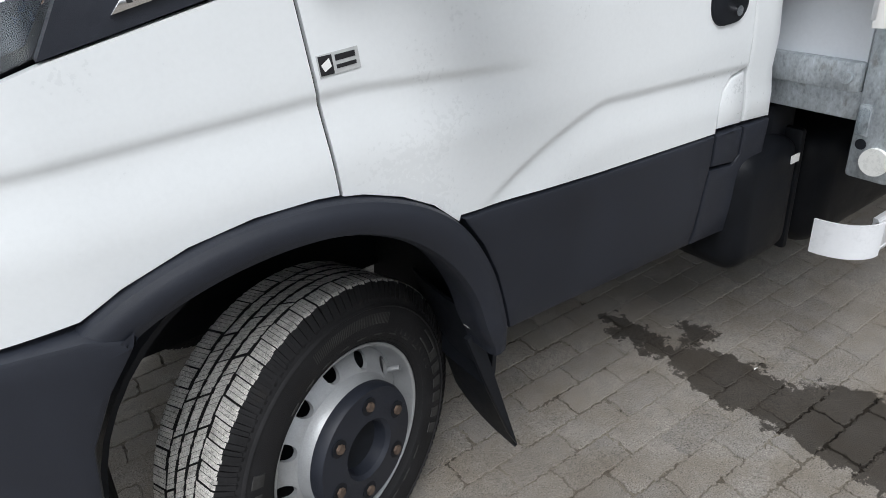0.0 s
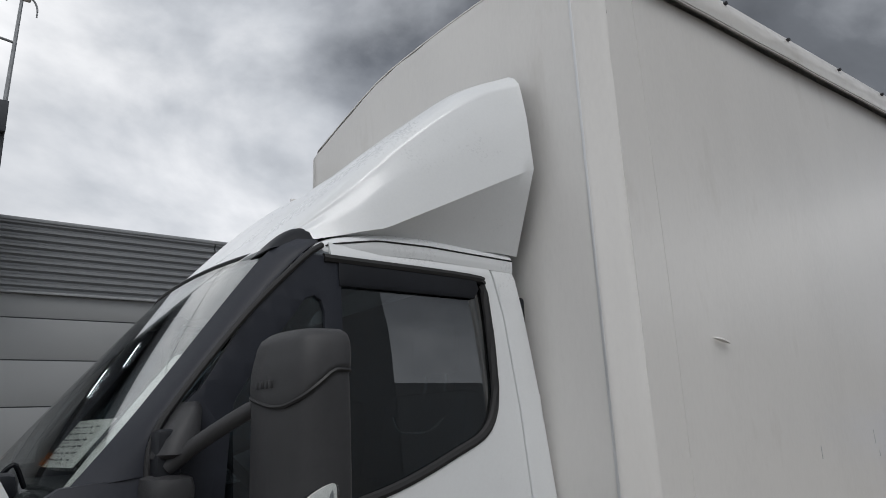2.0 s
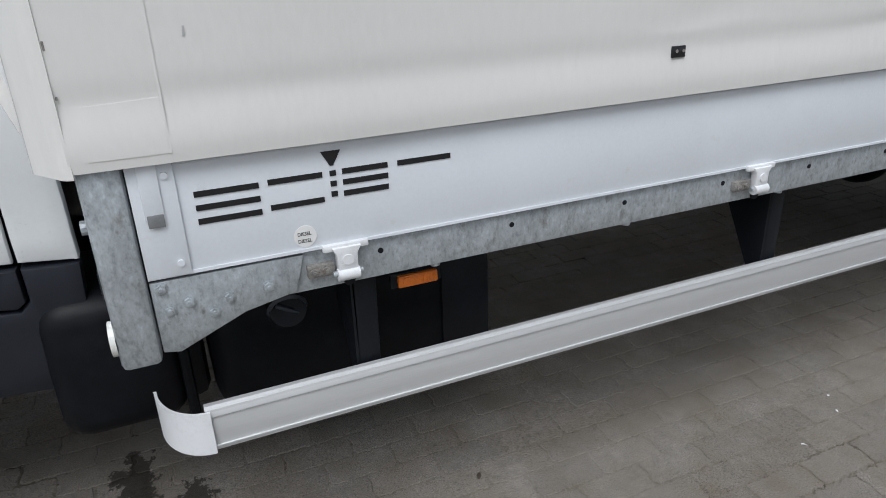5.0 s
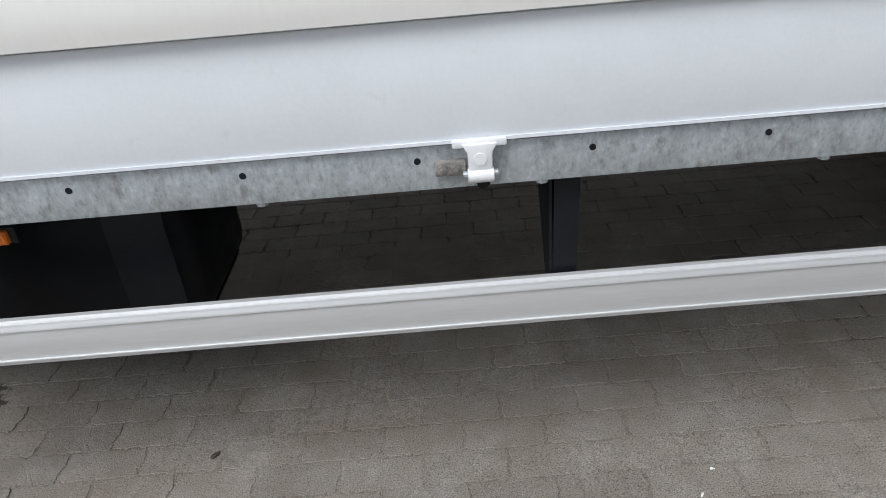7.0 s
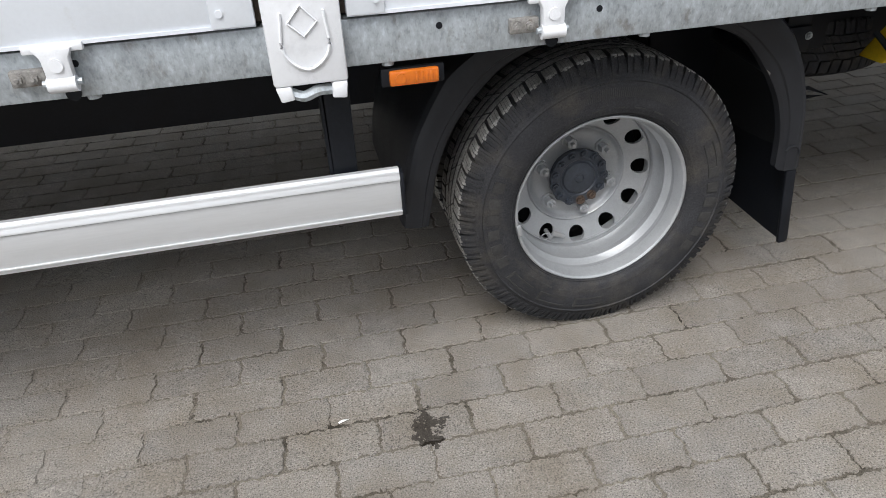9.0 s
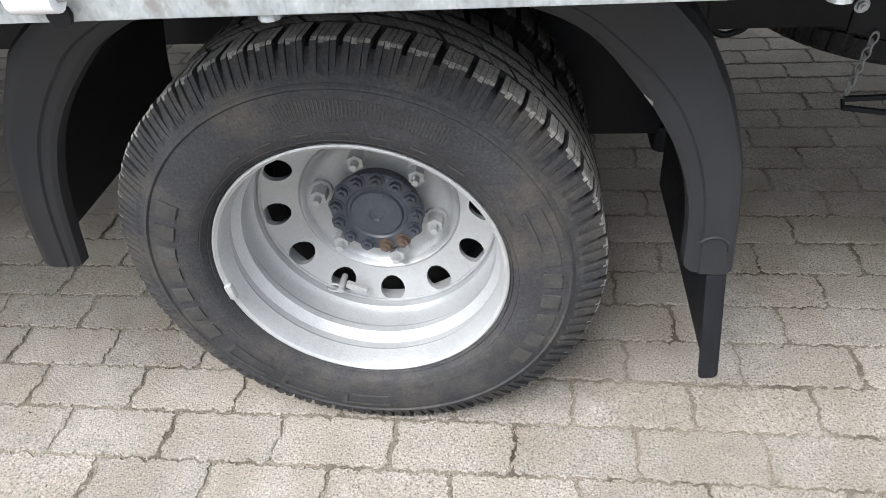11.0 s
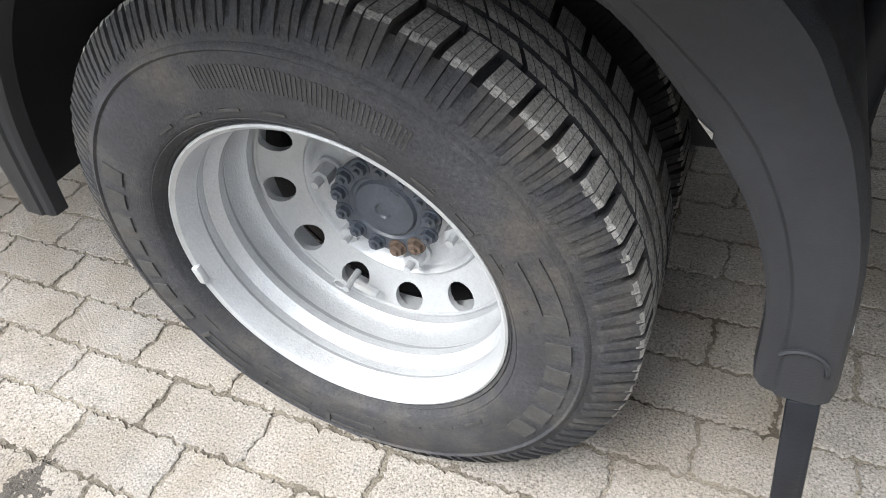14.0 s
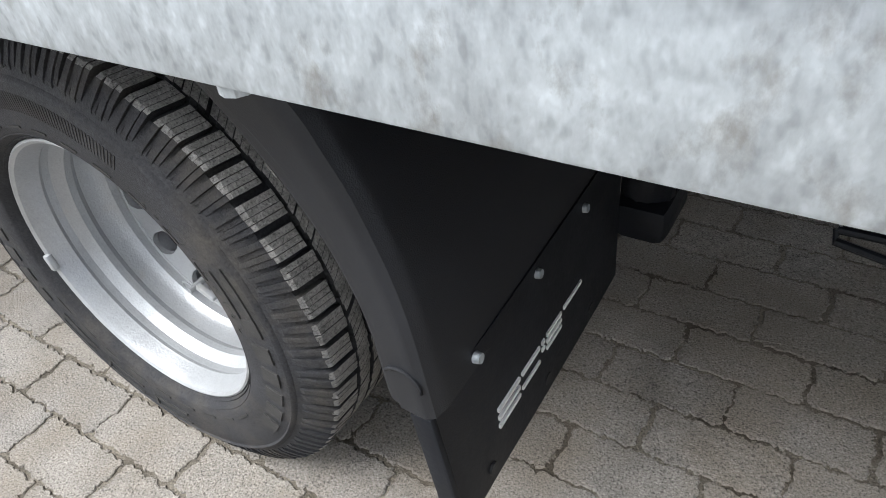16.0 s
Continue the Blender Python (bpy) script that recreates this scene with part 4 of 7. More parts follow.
part("reflector_bowl", panel([(-1.375, 1.285), (-1.36, 1.325), (-1.385, 1.352), (-1.52, 1.325), (-1.62, 1.29), (-1.60, 1.235)], lambda x, z: lamp_y(x, z) + 0.02 + 0.02 * math.sin((x + 1.5) * 30), 0.006), "chrome", headlamp, "chrome headlamp reflector")
part("upper_lens_edge", panel([(-1.216, 1.420), (-1.24, 1.408), (-1.42, 1.376), (-1.69, 1.300), (-1.69, 1.312), (-1.42, 1.390), (-1.28, 1.418)], lambda x, z: lamp_y(x, z) - 0.002, 0.010), "steel", headlamp, "clouded upper edge of the lens")
part("light_strip", panel([(-1.23, 1.400), (-1.24, 1.386), (-1.42, 1.358), (-1.66, 1.283), (-1.66, 1.295), (-1.42, 1.372)], lambda x, z: lamp_y(x, z) + 0.015, 0.006), "reflector", headlamp, "pale daytime light strip")

# bonnet, open
hood = [(-1.155, 1.462), (-1.285, 1.478), (-1.385, 1.572), (-1.60, 1.775), (-1.90, 2.03), (-1.95, 2.10), (-1.90, 2.135), (-1.62, 1.935), (-1.43, 1.775), (-1.335, 1.685), (-1.245, 1.60), (-1.195, 1.535)]


def hood_cross(u, v):
    n = len(hood)
    s = u * n
    i = int(s) % n
    f = s - int(s)
    x = hood[i][0] * (1 - f) + hood[(i + 1) % n][0] * f
    z = hood[i][1] * (1 - f) + hood[(i + 1) % n][1] * f
    bow = 1 - (2 * v - 1) ** 4
    return (x - 0.03 * bow, 0.385 + (2 * CAB_MID - 0.77) * v, z + 0.02 * bow)


part("bonnet", (lambda b: (bmesh.ops.holes_fill(b, edges=[e for e in b.edges if e.is_boundary], sides=0), b)[1])(sheet(hood_cross, 12, 16)), "paint", lorry, "white open bonnet", angle=28)
part("bonnet_liner", moved(box(-0.01, 0.01, 0.45, 1.9, -0.02, 0.7, 0.004), pose(-1.33, 0, 1.52, 0, -47, 0)), "black", lorry)
part("bonnet_hinge", prism([(-1.285, 1.40), (-1.262, 1.40), (-1.235, 1.48), (-1.255, 1.482)], 0.42, 0.44), "paint", lorry)
part("bonnet_hinge", prism([(-1.255, 1.40), (-1.16, 1.44), (-1.14, 1.475), (-1.165, 1.475), (-1.185, 1.452), (-1.255, 1.42)], 0.42, 0.44), "paint", lorry)
part("bonnet_strut", tube(curve([(-1.42, 0.62, 1.60), (-1.36, 0.6, 1.50), (-1.31, 0.58, 1.44)], 5), 0.008, 8), "black", lorry)
# engine bay
part("engine_bay_wall", box(-1.20, -1.14, 0.42, 1.92, 1.0, 1.45, 0.01), "black", lorry)
part("engine_block", box(-1.75, -1.22, 0.75, 1.6, 0.7, 1.36, 0.05), "black", lorry)
part("air_box", moved(box(-0.13, 0.13, -0.16, 0.16, -0.06, 0.06, 0.03, seg=3), pose(-1.31, 0.75, 1.42, 0, 8, 15)), "plastic", lorry, "black plastic air box")
part("intake_hose", tube(curve([(-1.50, 0.6, 1.36), (-1.40, 0.55, 1.40), (-1.31, 0.55, 1.42), (-1.25, 0.57, 1.385), (-1.26, 0.6, 1.33)], 6), 0.032, 12), "black", lorry)
part("intake_hose", tube(curve([(-1.62, 0.75, 1.33), (-1.50, 0.7, 1.40), (-1.38, 0.68, 1.43), (-1.30, 0.8, 1.45)], 6), 0.014, 8), "black", lorry)
part("fuse_box", box(-1.30, -1.245, 0.50, 0.58, 1.33, 1.385, 0.008), "copper", lorry, "brown plastic box in the engine bay")
reservoir = part("coolant_reservoir", box(-1.60, -1.345, 0.42, 0.60, 1.27, 1.355, 0.025, seg=3), "tankplastic", lorry, "translucent coolant reservoir")
cap = cyl((-1.375, 0.49, 1.355), (-1.375, 0.49, 1.372), 0.022, seg=20)
part("neck", cap, "tankplastic", reservoir)
cap = part("cap", cyl((-1.375, 0.49, 1.372), (-1.375, 0.49, 1.392), 0.027, 0.026, seg=24), "yellow", reservoir, "yellow ribbed filler cap")
for k in range(18):
    a = 2 * math.pi * k / 18
    part("rib", cyl((-1.375 + 0.027 * math.cos(a), 0.49 + 0.027 * math.sin(a), 1.373), (-1.375 + 0.027 * math.cos(a), 0.49 + 0.027 * math.sin(a), 1.391), 0.0022, seg=5), "yellow", cap)
for k in range(5):
    part("wiring_loom", tube(curve([(-1.70, 0.5 + 0.12 * k, 1.34), (-1.55 + 0.03 * k, 0.6 + 0.1 * k, 1.385 + 0.01 * k), (-1.40, 0.62 + 0.12 * k, 1.40 - 0.01 * k), (-1.22, 0.7 + 0.09 * k, 1.42)], 5), 0.006, 6), "black", lorry)
# wipers and washer hoses on the scuttle
part("wiper", tube([(-1.17, 0.62, 1.50), (-1.13, 0.9, 1.535), (-1.08, 1.25, 1.60)], 0.008, 6), "black", lorry, "black windscreen wiper")
part("wiper_arm_cover", box(-1.22, -1.15, 0.52, 0.66, 1.485, 1.545, 0.02), "black", lorry)
part("washer_hose", tube(curve([(-1.20, 0.6, 1.50), (-1.16, 0.58, 1.56), (-1.13, 0.62, 1.51)], 5), 0.006, 6), "black", lorry)
# interior
part("dashboard", box(-1.06, -0.68, 0.42, 1.92, 1.18, 1.475, 0.05), "black", lorry, "black dashboard")
part("steering_wheel", moved(lathe([(0.19 + 0.014 * math.cos(a * math.pi / 5), 0.014 * math.sin(a * math.pi / 5)) for a in range(10)], 32, True), pose(-0.60, 0.72, 1.42, 0, 0, 0) @ Matrix.Rotation(radians(55), 4, "Y") @ Matrix.Rotation(radians(90), 4, "X")), "black", lorry)
for y0 in (0.48, 1.22):
    part("seat_cushion", box(-0.50, 0.0, y0, y0 + 0.5, 0.95, 1.12, 0.05), "cloth", lorry)
    part("backrest", moved(box(-0.06, 0.06, y0, y0 + 0.5, 0, 0.62, 0.05), pose(-0.02, 0, 1.1, 0, 10, 0)), "cloth", lorry, "dark cloth seat back")
    part("headrest", moved(box(-0.04, 0.04, y0 + 0.12, y0 + 0.38, 0.68, 0.86, 0.035), pose(-0.02, 0, 1.1, 0, 10, 0)), "cloth", lorry)
    for dy in (0.19, 0.31):
        part("headrest_post", moved(cyl((0, y0 + dy, 0.6), (0, y0 + dy, 0.72), 0.006, seg=8), pose(-0.02, 0, 1.1, 0, 10, 0)), "steel", lorry)
    part("seat_piping", moved(tube(curve([(-0.062, y0 + 0.10, 0.52), (-0.068, y0 + 0.17, 0.48), (-0.068, y0 + 0.33, 0.48), (-0.062, y0 + 0.40, 0.53)], 5), 0.0035, 6), pose(-0.02, 0, 1.1, 0, 10, 0)), "grey_label", lorry, "pale seat piping")
part("cab_lining", box(0.10, 0.13, 0.42, 1.92, 1.0, 2.08, 0.01), "cloth", lorry)

# ---- load bed ----
BX0, BX1 = 0.345, 6.62
FAR = 2.34
part("bed_floor", box(0.30, 6.6, 0.03, FAR - 0.03, 0.875, 0.915), "timber", lorry, "plywood underside of the load floor")


def rail_bm():
    b = box(0.37, 6.45, 0.010, 0.050, 0.786, 0.868, 0.003)
    box(0.37, 6.45, 0.012, 0.10, 0.7865, 0.792, bm=b)
    return b


rail = both(rail_bm, "side_rail", "galv", "galvanised side rail with weathered zinc bloom", middle=MID)
for k in range(19):
    x = 0.475 + 0.302 * k
    if 3.19 < x < 3.33:
        continue
    hole = cyl((x, 0.0085, 0.842), (x, 0.011, 0.842), 0.006, seg=12)
    part("rail_hole", hole, "black", rail)
for k in range(12):
    x = 0.9 + 0.5 * k
    part("rail_bolt", cyl((x, 0.024, 0.787), (x, 0.024, 0.779), 0.011, seg=10), "galv", rail)


def side_board(x0, x1, name_label):
    board = part("drop_side", box(x0, x1, 0.0, 0.026, 0.874, 1.11, 0.003), "board", lorry, name_label)
    part("top_lip", box(x0, x1, -0.003, 0.0, 1.0745, 1.0775), "board", board)
    part("lower_edge", box(x0, x1, -0.003, 0.0, 0.874, 0.880), "board", board)
    return board


front_board = side_board(0.345, 3.185, "white aluminium drop side with a black printed mark")
back_board = side_board(3.335, 6.45, "white aluminium drop side")
for x0, x1, b in ((0.345, 0.42, front_board), (3.115, 3.185, front_board), (3.335, 3.40, back_board)):
    p = part("end_cap", box(x0, x1, -0.006, 0.0, 0.876, 1.108, 0.002), "board", b)
for x, b in ((0.404, front_board), (3.13, front_board), (3.385, back_board)):
    for z in (0.90, 1.06):
        part("rivet", cyl((x, -0.010, z), (x, -0.006, z), 0.006, seg=12), "board", b)
for x0, b in ((0.362, front_board), (3.15, front_board), (3.345, back_board)):
    latch = part("latch", box(x0, x0 + 0.032, -0.011, -0.006, 0.985, 1.108, 0.002), "board", b, "white recessed latch")
    part("latch_pocket", box(x0 + 0.003, x0 + 0.030, -0.0125, -0.0105, 0.972, 0.995, 0.001), "steel", b)
# mark of plain strokes on the board
T = 0.0105
for x0, x1, zs in ((0.445, 0.556, (1.012, 0.987, 0.962)), (0.572, 0.672, (1.014, 0.966)), (0.686, 0.698, (1.014, 0.994, 0.974)), (0.710, 0.800, (1.015, 0.994, 0.972)), (0.820, 0.932, (1.015,))):
    for z in zs:
        part("printed_bar", box(x0, x1, -0.0018, -0.0006, z, z + T), "ink", front_board, "plain black printed bar")
part("printed_triangle", prism([(0.672, 1.062), (0.710, 1.062), (0.694, 1.034), (0.688, 1.034)], -0.0018, -0.0006), "ink", front_board)
diesel = part("fuel_sticker", cyl((0.628, -0.0014, 0.905), (0.628, -0.0002, 0.905), 0.0215, seg=32), "label", front_board, "round white fuel sticker")
for z in (0.907, 0.893):
    part("sticker_words", moved(lettering("DIESEL", 0.0100, 0.0006), pose(0.613, -0.0018, z) @ Matrix.Diagonal((0.9, 1, 1, 1))), "ink", diesel)


def hinge(x):
    h = part("drop_side_hinge", box(x - 0.046, x + 0.046, -0.010, 0.002, 0.866, 0.880, 0.003), "white_metal", lorry, "white cast drop side hinge")
    part("strap", prism([(x - 0.030, 0.874), (x + 0.030, 0.874), (x + 0.021, 0.858), (x + 0.020, 0.812), (x - 0.020, 0.812), (x - 0.021, 0.858)], -0.016, 0.004, "y", 0.003), "white_metal", h)
    part("knuckle", cyl((x - 0.022, -0.010, 0.816), (x + 0.022, -0.010, 0.816), 0.013, seg=14), "white_metal", h)
    part("boss", cyl((x, -0.019, 0.848), (x, -0.014, 0.848), 0.011, seg=16), "white_metal", h)
    part("pin", cyl((x - 0.03, -0.008, 0.818), (x + 0.03, -0.008, 0.818), 0.006, seg=10), "galv", h)
    br = part("hinge_bracket", box(x - 0.078, x - 0.024, -0.004, 0.012, 0.815, 0.842, 0.003), "stained", h, "rust-stained zinc hinge bracket")
    for dx in (-0.066, -0.042):
        part("bolt", hexnut((x + dx, -0.004, 0.829), 0.008, 0.006), "stained", br)
    part("stop", cyl((x + 0.005, 0.004, 0.795), (x + 0.005, 0.02, 0.795), 0.012, seg=12), "black", h)


for x in (0.702, 1.79, 2.87, 3.70, 4.92, 6.10):
    hinge(x)
# middle stanchion
stan = part("side_stanchion", box(3.196, 3.324, -0.022, 0.03, 0.772, 1.084, 0.006), "white_metal", lorry, "white painted side stanchion")
part("stanchion_foot", prism([(3.198, 0.772), (3.225, 0.772), (3.228, 0.748), (3.205, 0.745)], -0.022, 0.02, "y", 0.003), "white_metal", stan)
part("stanchion_foot", prism([(3.295, 0.772), (3.322, 0.772), (3.318, 0.742), (3.293, 0.745)], -0.022, 0.02, "y", 0.003), "white_metal", stan)
part("lock_bar", tube(curve([(3.222, -0.004, 0.757), (3.245, -0.010, 0.750), (3.27, -0.010, 0.758), (3.298, -0.004, 0.756)], 5), 0.010, 8), "galv", stan)
part("moulded_rim", tube(curve([(3.225, -0.0245, 0.895), (3.222, -0.0245, 0.83), (3.26, -0.0245, 0.80), (3.297, -0.0245, 0.83), (3.295, -0.0245, 0.895)], 6), 0.003, 6), "white_metal", stan)
part("moulded_mark", tube([(3.235, -0.0245, 0.878), (3.259, -0.0245, 0.855), (3.283, -0.0245, 0.878), (3.259, -0.0245, 0.905), (3.235, -0.0245, 0.878)], 0.002, 6), "white_metal", stan)
# front corner post
post = part("front_corner_post", box(0.272, 0.342, -0.012, 0.092, 0.71, 1.10, 0.012), "galv", lorry, "galvanised front corner post")
lampf = part("post_lamp", box(0.262, 0.272, 0.058, 0.080, 0.825, 0.885, 0.009, seg=3), "lens", post, "small clear marker lamp")
part("lamp_base", box(0.268, 0.2725, 0.054, 0.084, 0.818, 0.892, 0.004), "galv", post)
part("post_hole", cyl((0.2712, 0.066, 0.798), (0.2725, 0.066, 0.798), 0.013, seg=16), "black", post)
part("round_reflector", cyl((0.262, 0.026, 0.765), (0.272, 0.026, 0.765), 0.033, seg=32), "reflector", post, "round white reflector")
gus = part("gusset", prism([(0.345, 0.868), (0.62, 0.868), (0.60, 0.795), (0.50, 0.775), (0.375, 0.722), (0.345, 0.728)], 0.000, 0.010, "y", 0.002), "galv", lorry, "galvanised gusset with bolts")
for x, z in ((0.362, 0.855), (0.37, 0.81), (0.405, 0.82), (0.445, 0.79), (0.475, 0.812), (0.548, 0.818)):
    part("bolt", hexnut((x, 0.0, z), 0.009, 0.007), "galv", gus)
# front wall of the box below the tarpaulin
part("front_wall", box(0.280, 0.305, 0.093, FAR - 0.09, 0.97, 1.25, 0.004), "board", lorry, "white front wall of the load bed")
fb = part("front_crossbeam", box(0.262, 0.33, 0.093, FAR - 0.09, 0.915, 0.985, 0.006), "galv", lorry, "galvanised front crossbeam")
for y in (0.12, 0.9, 1.6):
    part("beam_bolt", cyl((0.262, y, 0.95), (0.250, y, 0.95), 0.014, seg=10), "galv", fb)
part("front_lower_beam", box(0.285, 0.335, 0.093, FAR - 0.09, 0.845, 0.915, 0.004), "galv", lorry)


# ---- tarpaulin ----
def top_z(x):
    return 3.118 + 0.017 * x


def tarp_y(x, z):
    """Slack vinyl: broad waves, puckers, and a roll along the hem."""
    y = -0.018 - 0.010 * math.sin(x * 1.9 + 0.4) * math.sin((z - 1.0) * 1.5)
    y += 0.006 * noise.noise(Vector((x * 1.3, z * 1.1, 2.0))) + 0.0010 * noise.noise(Vector((x * 5, z * 2.2, 5.0)))
    y -= 0.004 * math.exp(-((z - 1.115) / 0.035) ** 2) - 0.003 * math.exp(-((z - 1.19) / 0.025) ** 2)
    for px, pz, w, h, a in ((0.64, 1.815, 0.035, 0.010, 0.012), (4.75, 1.985, 0.42, 0.022, 0.012), (4.9, 1.90, 0.40, 0.07, -0.008), (5.5, 1.75, 0.5, 0.10, 0.006), (2.3, 1.22, 0.25, 0.012, -0.004), (3.1, 1.235, 0.20, 0.010, -0.004), (1.55, 1.25, 0.12, 0.012, -0.004), (5.6, 1.22, 0.4, 0.03, 0.01)):
        y -= a * math.exp(-((x - px) / w) ** 2 - ((z - pz - 0.02 * math.sin((x - px) * 5)) / h) ** 2)
    return y


XS = sorted(set([0.27 + 0.025 * k for k in range(30)] + [1.0 + 0.045 * k for k in range(125)] + [6.62]))
ZS = sorted(set([1.083 + 0.012 * k for k in range(14)] + [1.26 + 0.03 * k for k in range(60)]))


def curtain_bm():
    b = bmesh.new()
    grid = [[b.verts.new((x, tarp_y(x, z), z + (0.02 * (x - 0.27) if z > 3.0 else 0))) for z in ZS] for x in XS]
    for i in range(len(XS) - 1):
        for j in range(len(ZS) - 1):
            b.faces.new((grid[i][j], grid[i + 1][j], grid[i + 1][j + 1], grid[i][j + 1]))
    bmesh.ops.recalc_face_normals(b, faces=b.faces)
    bmesh.ops.solidify(b, geom=b.faces[:], thickness=0.004)
    return b


curtain = part("side_curtain", curtain_bm(), "tarp", lorry, "cream vinyl side curtain, slack and scuffed", angle=60)
part("far_curtain", box(0.27, 6.62, FAR - 0.01, FAR + 0.01, 1.083, 2.93, 0.003), "tarp", lorry)
for x0 in (0.42,):
    part("welded_seam", panel([(x0, 1.10), (x0 + 0.004, 1.10), (x0 + 0.004, 3.05), (x0, 3.05)], lambda x, z: tarp_y(x, z) - 0.0016, 0.0014, 0.05, 0), "tarp", curtain)
part("welded_patch", panel([(0.30, 1.10), (0.42, 1.10), (0.42, 1.19), (0.30, 1.185)], lambda x, z: tarp_y(x, z) - 0.0009, 0.0008, 0.02, 0), "tarp", curtain)
part("pinched_fold", sheet(lambda u, v: (0.600 + 0.095 * u, tarp_y(0.65, 1.82) - 0.001 - 0.006 * math.sin(math.pi * u) ** 0.7 * math.sin(math.pi * v), 1.828 - 0.014 * u ** 1.6 + 0.013 * (v - 0.5) * math.sin(math.pi * (0.08 + 0.84 * u))), 14, 8), "tarp", curtain, "small pinched fold in the curtain")
part("repair_patch", panel([(3.02, 1.50), (3.28, 1.50), (3.28, 1.86), (3.02, 1.86)], lambda x, z: tarp_y(x, z) - 0.0016, 0.0014, 0.03, 0), "tarp", curtain, "square welded repair patch")
rs = random.Random(21)
for k in range(26):
    z = rs.uniform(1.15, 3.0)
    part("edge_fleck", moved(box(-0.0016, 0.0016, -0.0008, 0.0008, 0, rs.uniform(0.004, 0.016)), pose(0.2752 + rs.uniform(0, 0.003), -0.0215, z, 0, rs.uniform(-8, 8), 0)), "stained", curtain)
for x, z, h in ((1.21, 1.43, 0.045), (1.68, 1.46, 0.05), (1.70, 1.41, 0.02), (3.08, 1.58, 0.07), (0.47, 1.28, 0.015), (3.2, 1.62, 0.03)):
    part("scuff", panel([(x, z), (x + 0.004, z), (x + 0.005, z + h), (x + 0.002, z + h)], lambda a, c: tarp_y(a, c) - 0.0012, 0.001, 0.02, 0), "grey_label", curtain)
for x in (1.47, 2.68, 3.95, 5.25, 6.3):
    plate = part("curtain_plate", box(x - 0.018, x + 0.018, tarp_y(x, 1.18) - 0.006, tarp_y(x, 1.18) - 0.001, 1.168, 1.192, 0.001), "ink", curtain, "small dark buckle plate")
    for dx in (-0.009, 0.009):
        part("stud", cyl((x + dx, tarp_y(x, 1.18) - 0.010, 1.182), (x + dx, tarp_y(x, 1.18) - 0.004, 1.182), 0.004, seg=8), "chrome", plate)
# front corner of the box: chamfered wrap and keder strip
wrap = part("corner_wrap", sheet(lambda u, v: (np.interp(u, (0, 0.15, 0.85, 1), (0.213, 0.212, 0.262, 0.275)), np.interp(u, (0, 0.15, 0.85, 1), (0.068, 0.058, -0.016, -0.02)) + 0.002 * noise.noise(Vector((u * 2, 3, v * 9))), 1.075 + 2.03 * v), 10, 60, 0.004), "tarp", lorry, "cream vinyl wrapped round the front corner", angle=50)
part("keder_strip", box(0.207, 0.222, 0.062, 0.074, 1.09, 3.10, 0.003), "alu", lorry, "thin aluminium corner strip")


def nose_x(y, z):
    x = 0.212 + 0.006 * noise.noise(Vector((y * 1.2, z * 1.2, 8))) + 0.0045 * noise.noise(Vector((y * 7, z * 2.2, 3))) * min(1.0, max(0.0, (z - 2.3) * 2)) * min(1.0, y * 2) - 0.012 * math.exp(-((z - 1.24) / 0.05) ** 2) * (0.5 + 0.5 * noise.noise(Vector((y * 5, z * 4, 1))))
    return x + 0.004 * math.exp(-((z - 1.34) / 0.05) ** 2) + 0.55 * max(0.0, y - 1.93)


def crown(y):
    return 0.085 * (1 - ((y - MID) / MID) ** 2) - 0.17 * max(0.0, y - 1.25) - 0.03 * min(1.0, max(0.0, y) / 1.3)


part("front_tarpaulin", sheet(lambda u, v: (nose_x(0.07 + 2.2 * u, 1.165 + 1.93 * v), 0.07 + 2.2 * u, 1.165 - 0.02 * u + (1.972 + crown(0.07 + 2.2 * u)) * v), 60, 60, 0.004), "tarp", lorry, "cream vinyl front tarpaulin with a creased hem", angle=60)
part("roof_tarpaulin", sheet(lambda u, v: (0.2125 + 0.55 * max(0.0, (FAR + 0.05) * v - 1.96) + 6.44 * u, -0.035 + (FAR + 0.05) * v, top_z(0.2 + 6.44 * u) + 0.018 + crown(min(2.3, (FAR) * v))), 40, 20, 0.006), "tarp", lorry, "cream roof tarpaulin")


def valance(u, v):
    x = 0.20 + 6.45 * u
    wob = 0.004 * noise.noise(Vector((x * 8 + v * 3, v * 4, 4))) + 0.0045 * noise.noise(Vector((x * 24 + v * 4, v * 3, 9)))
    return (x, -0.040 - 0.016 * math.sin(v * 2.8) + wob * min(1, v * 3) * (1.2 - v), top_z(x) + 0.035 - (0.125 + 0.003 * noise.noise(Vector((x * 3, 0, 0)))) * v)


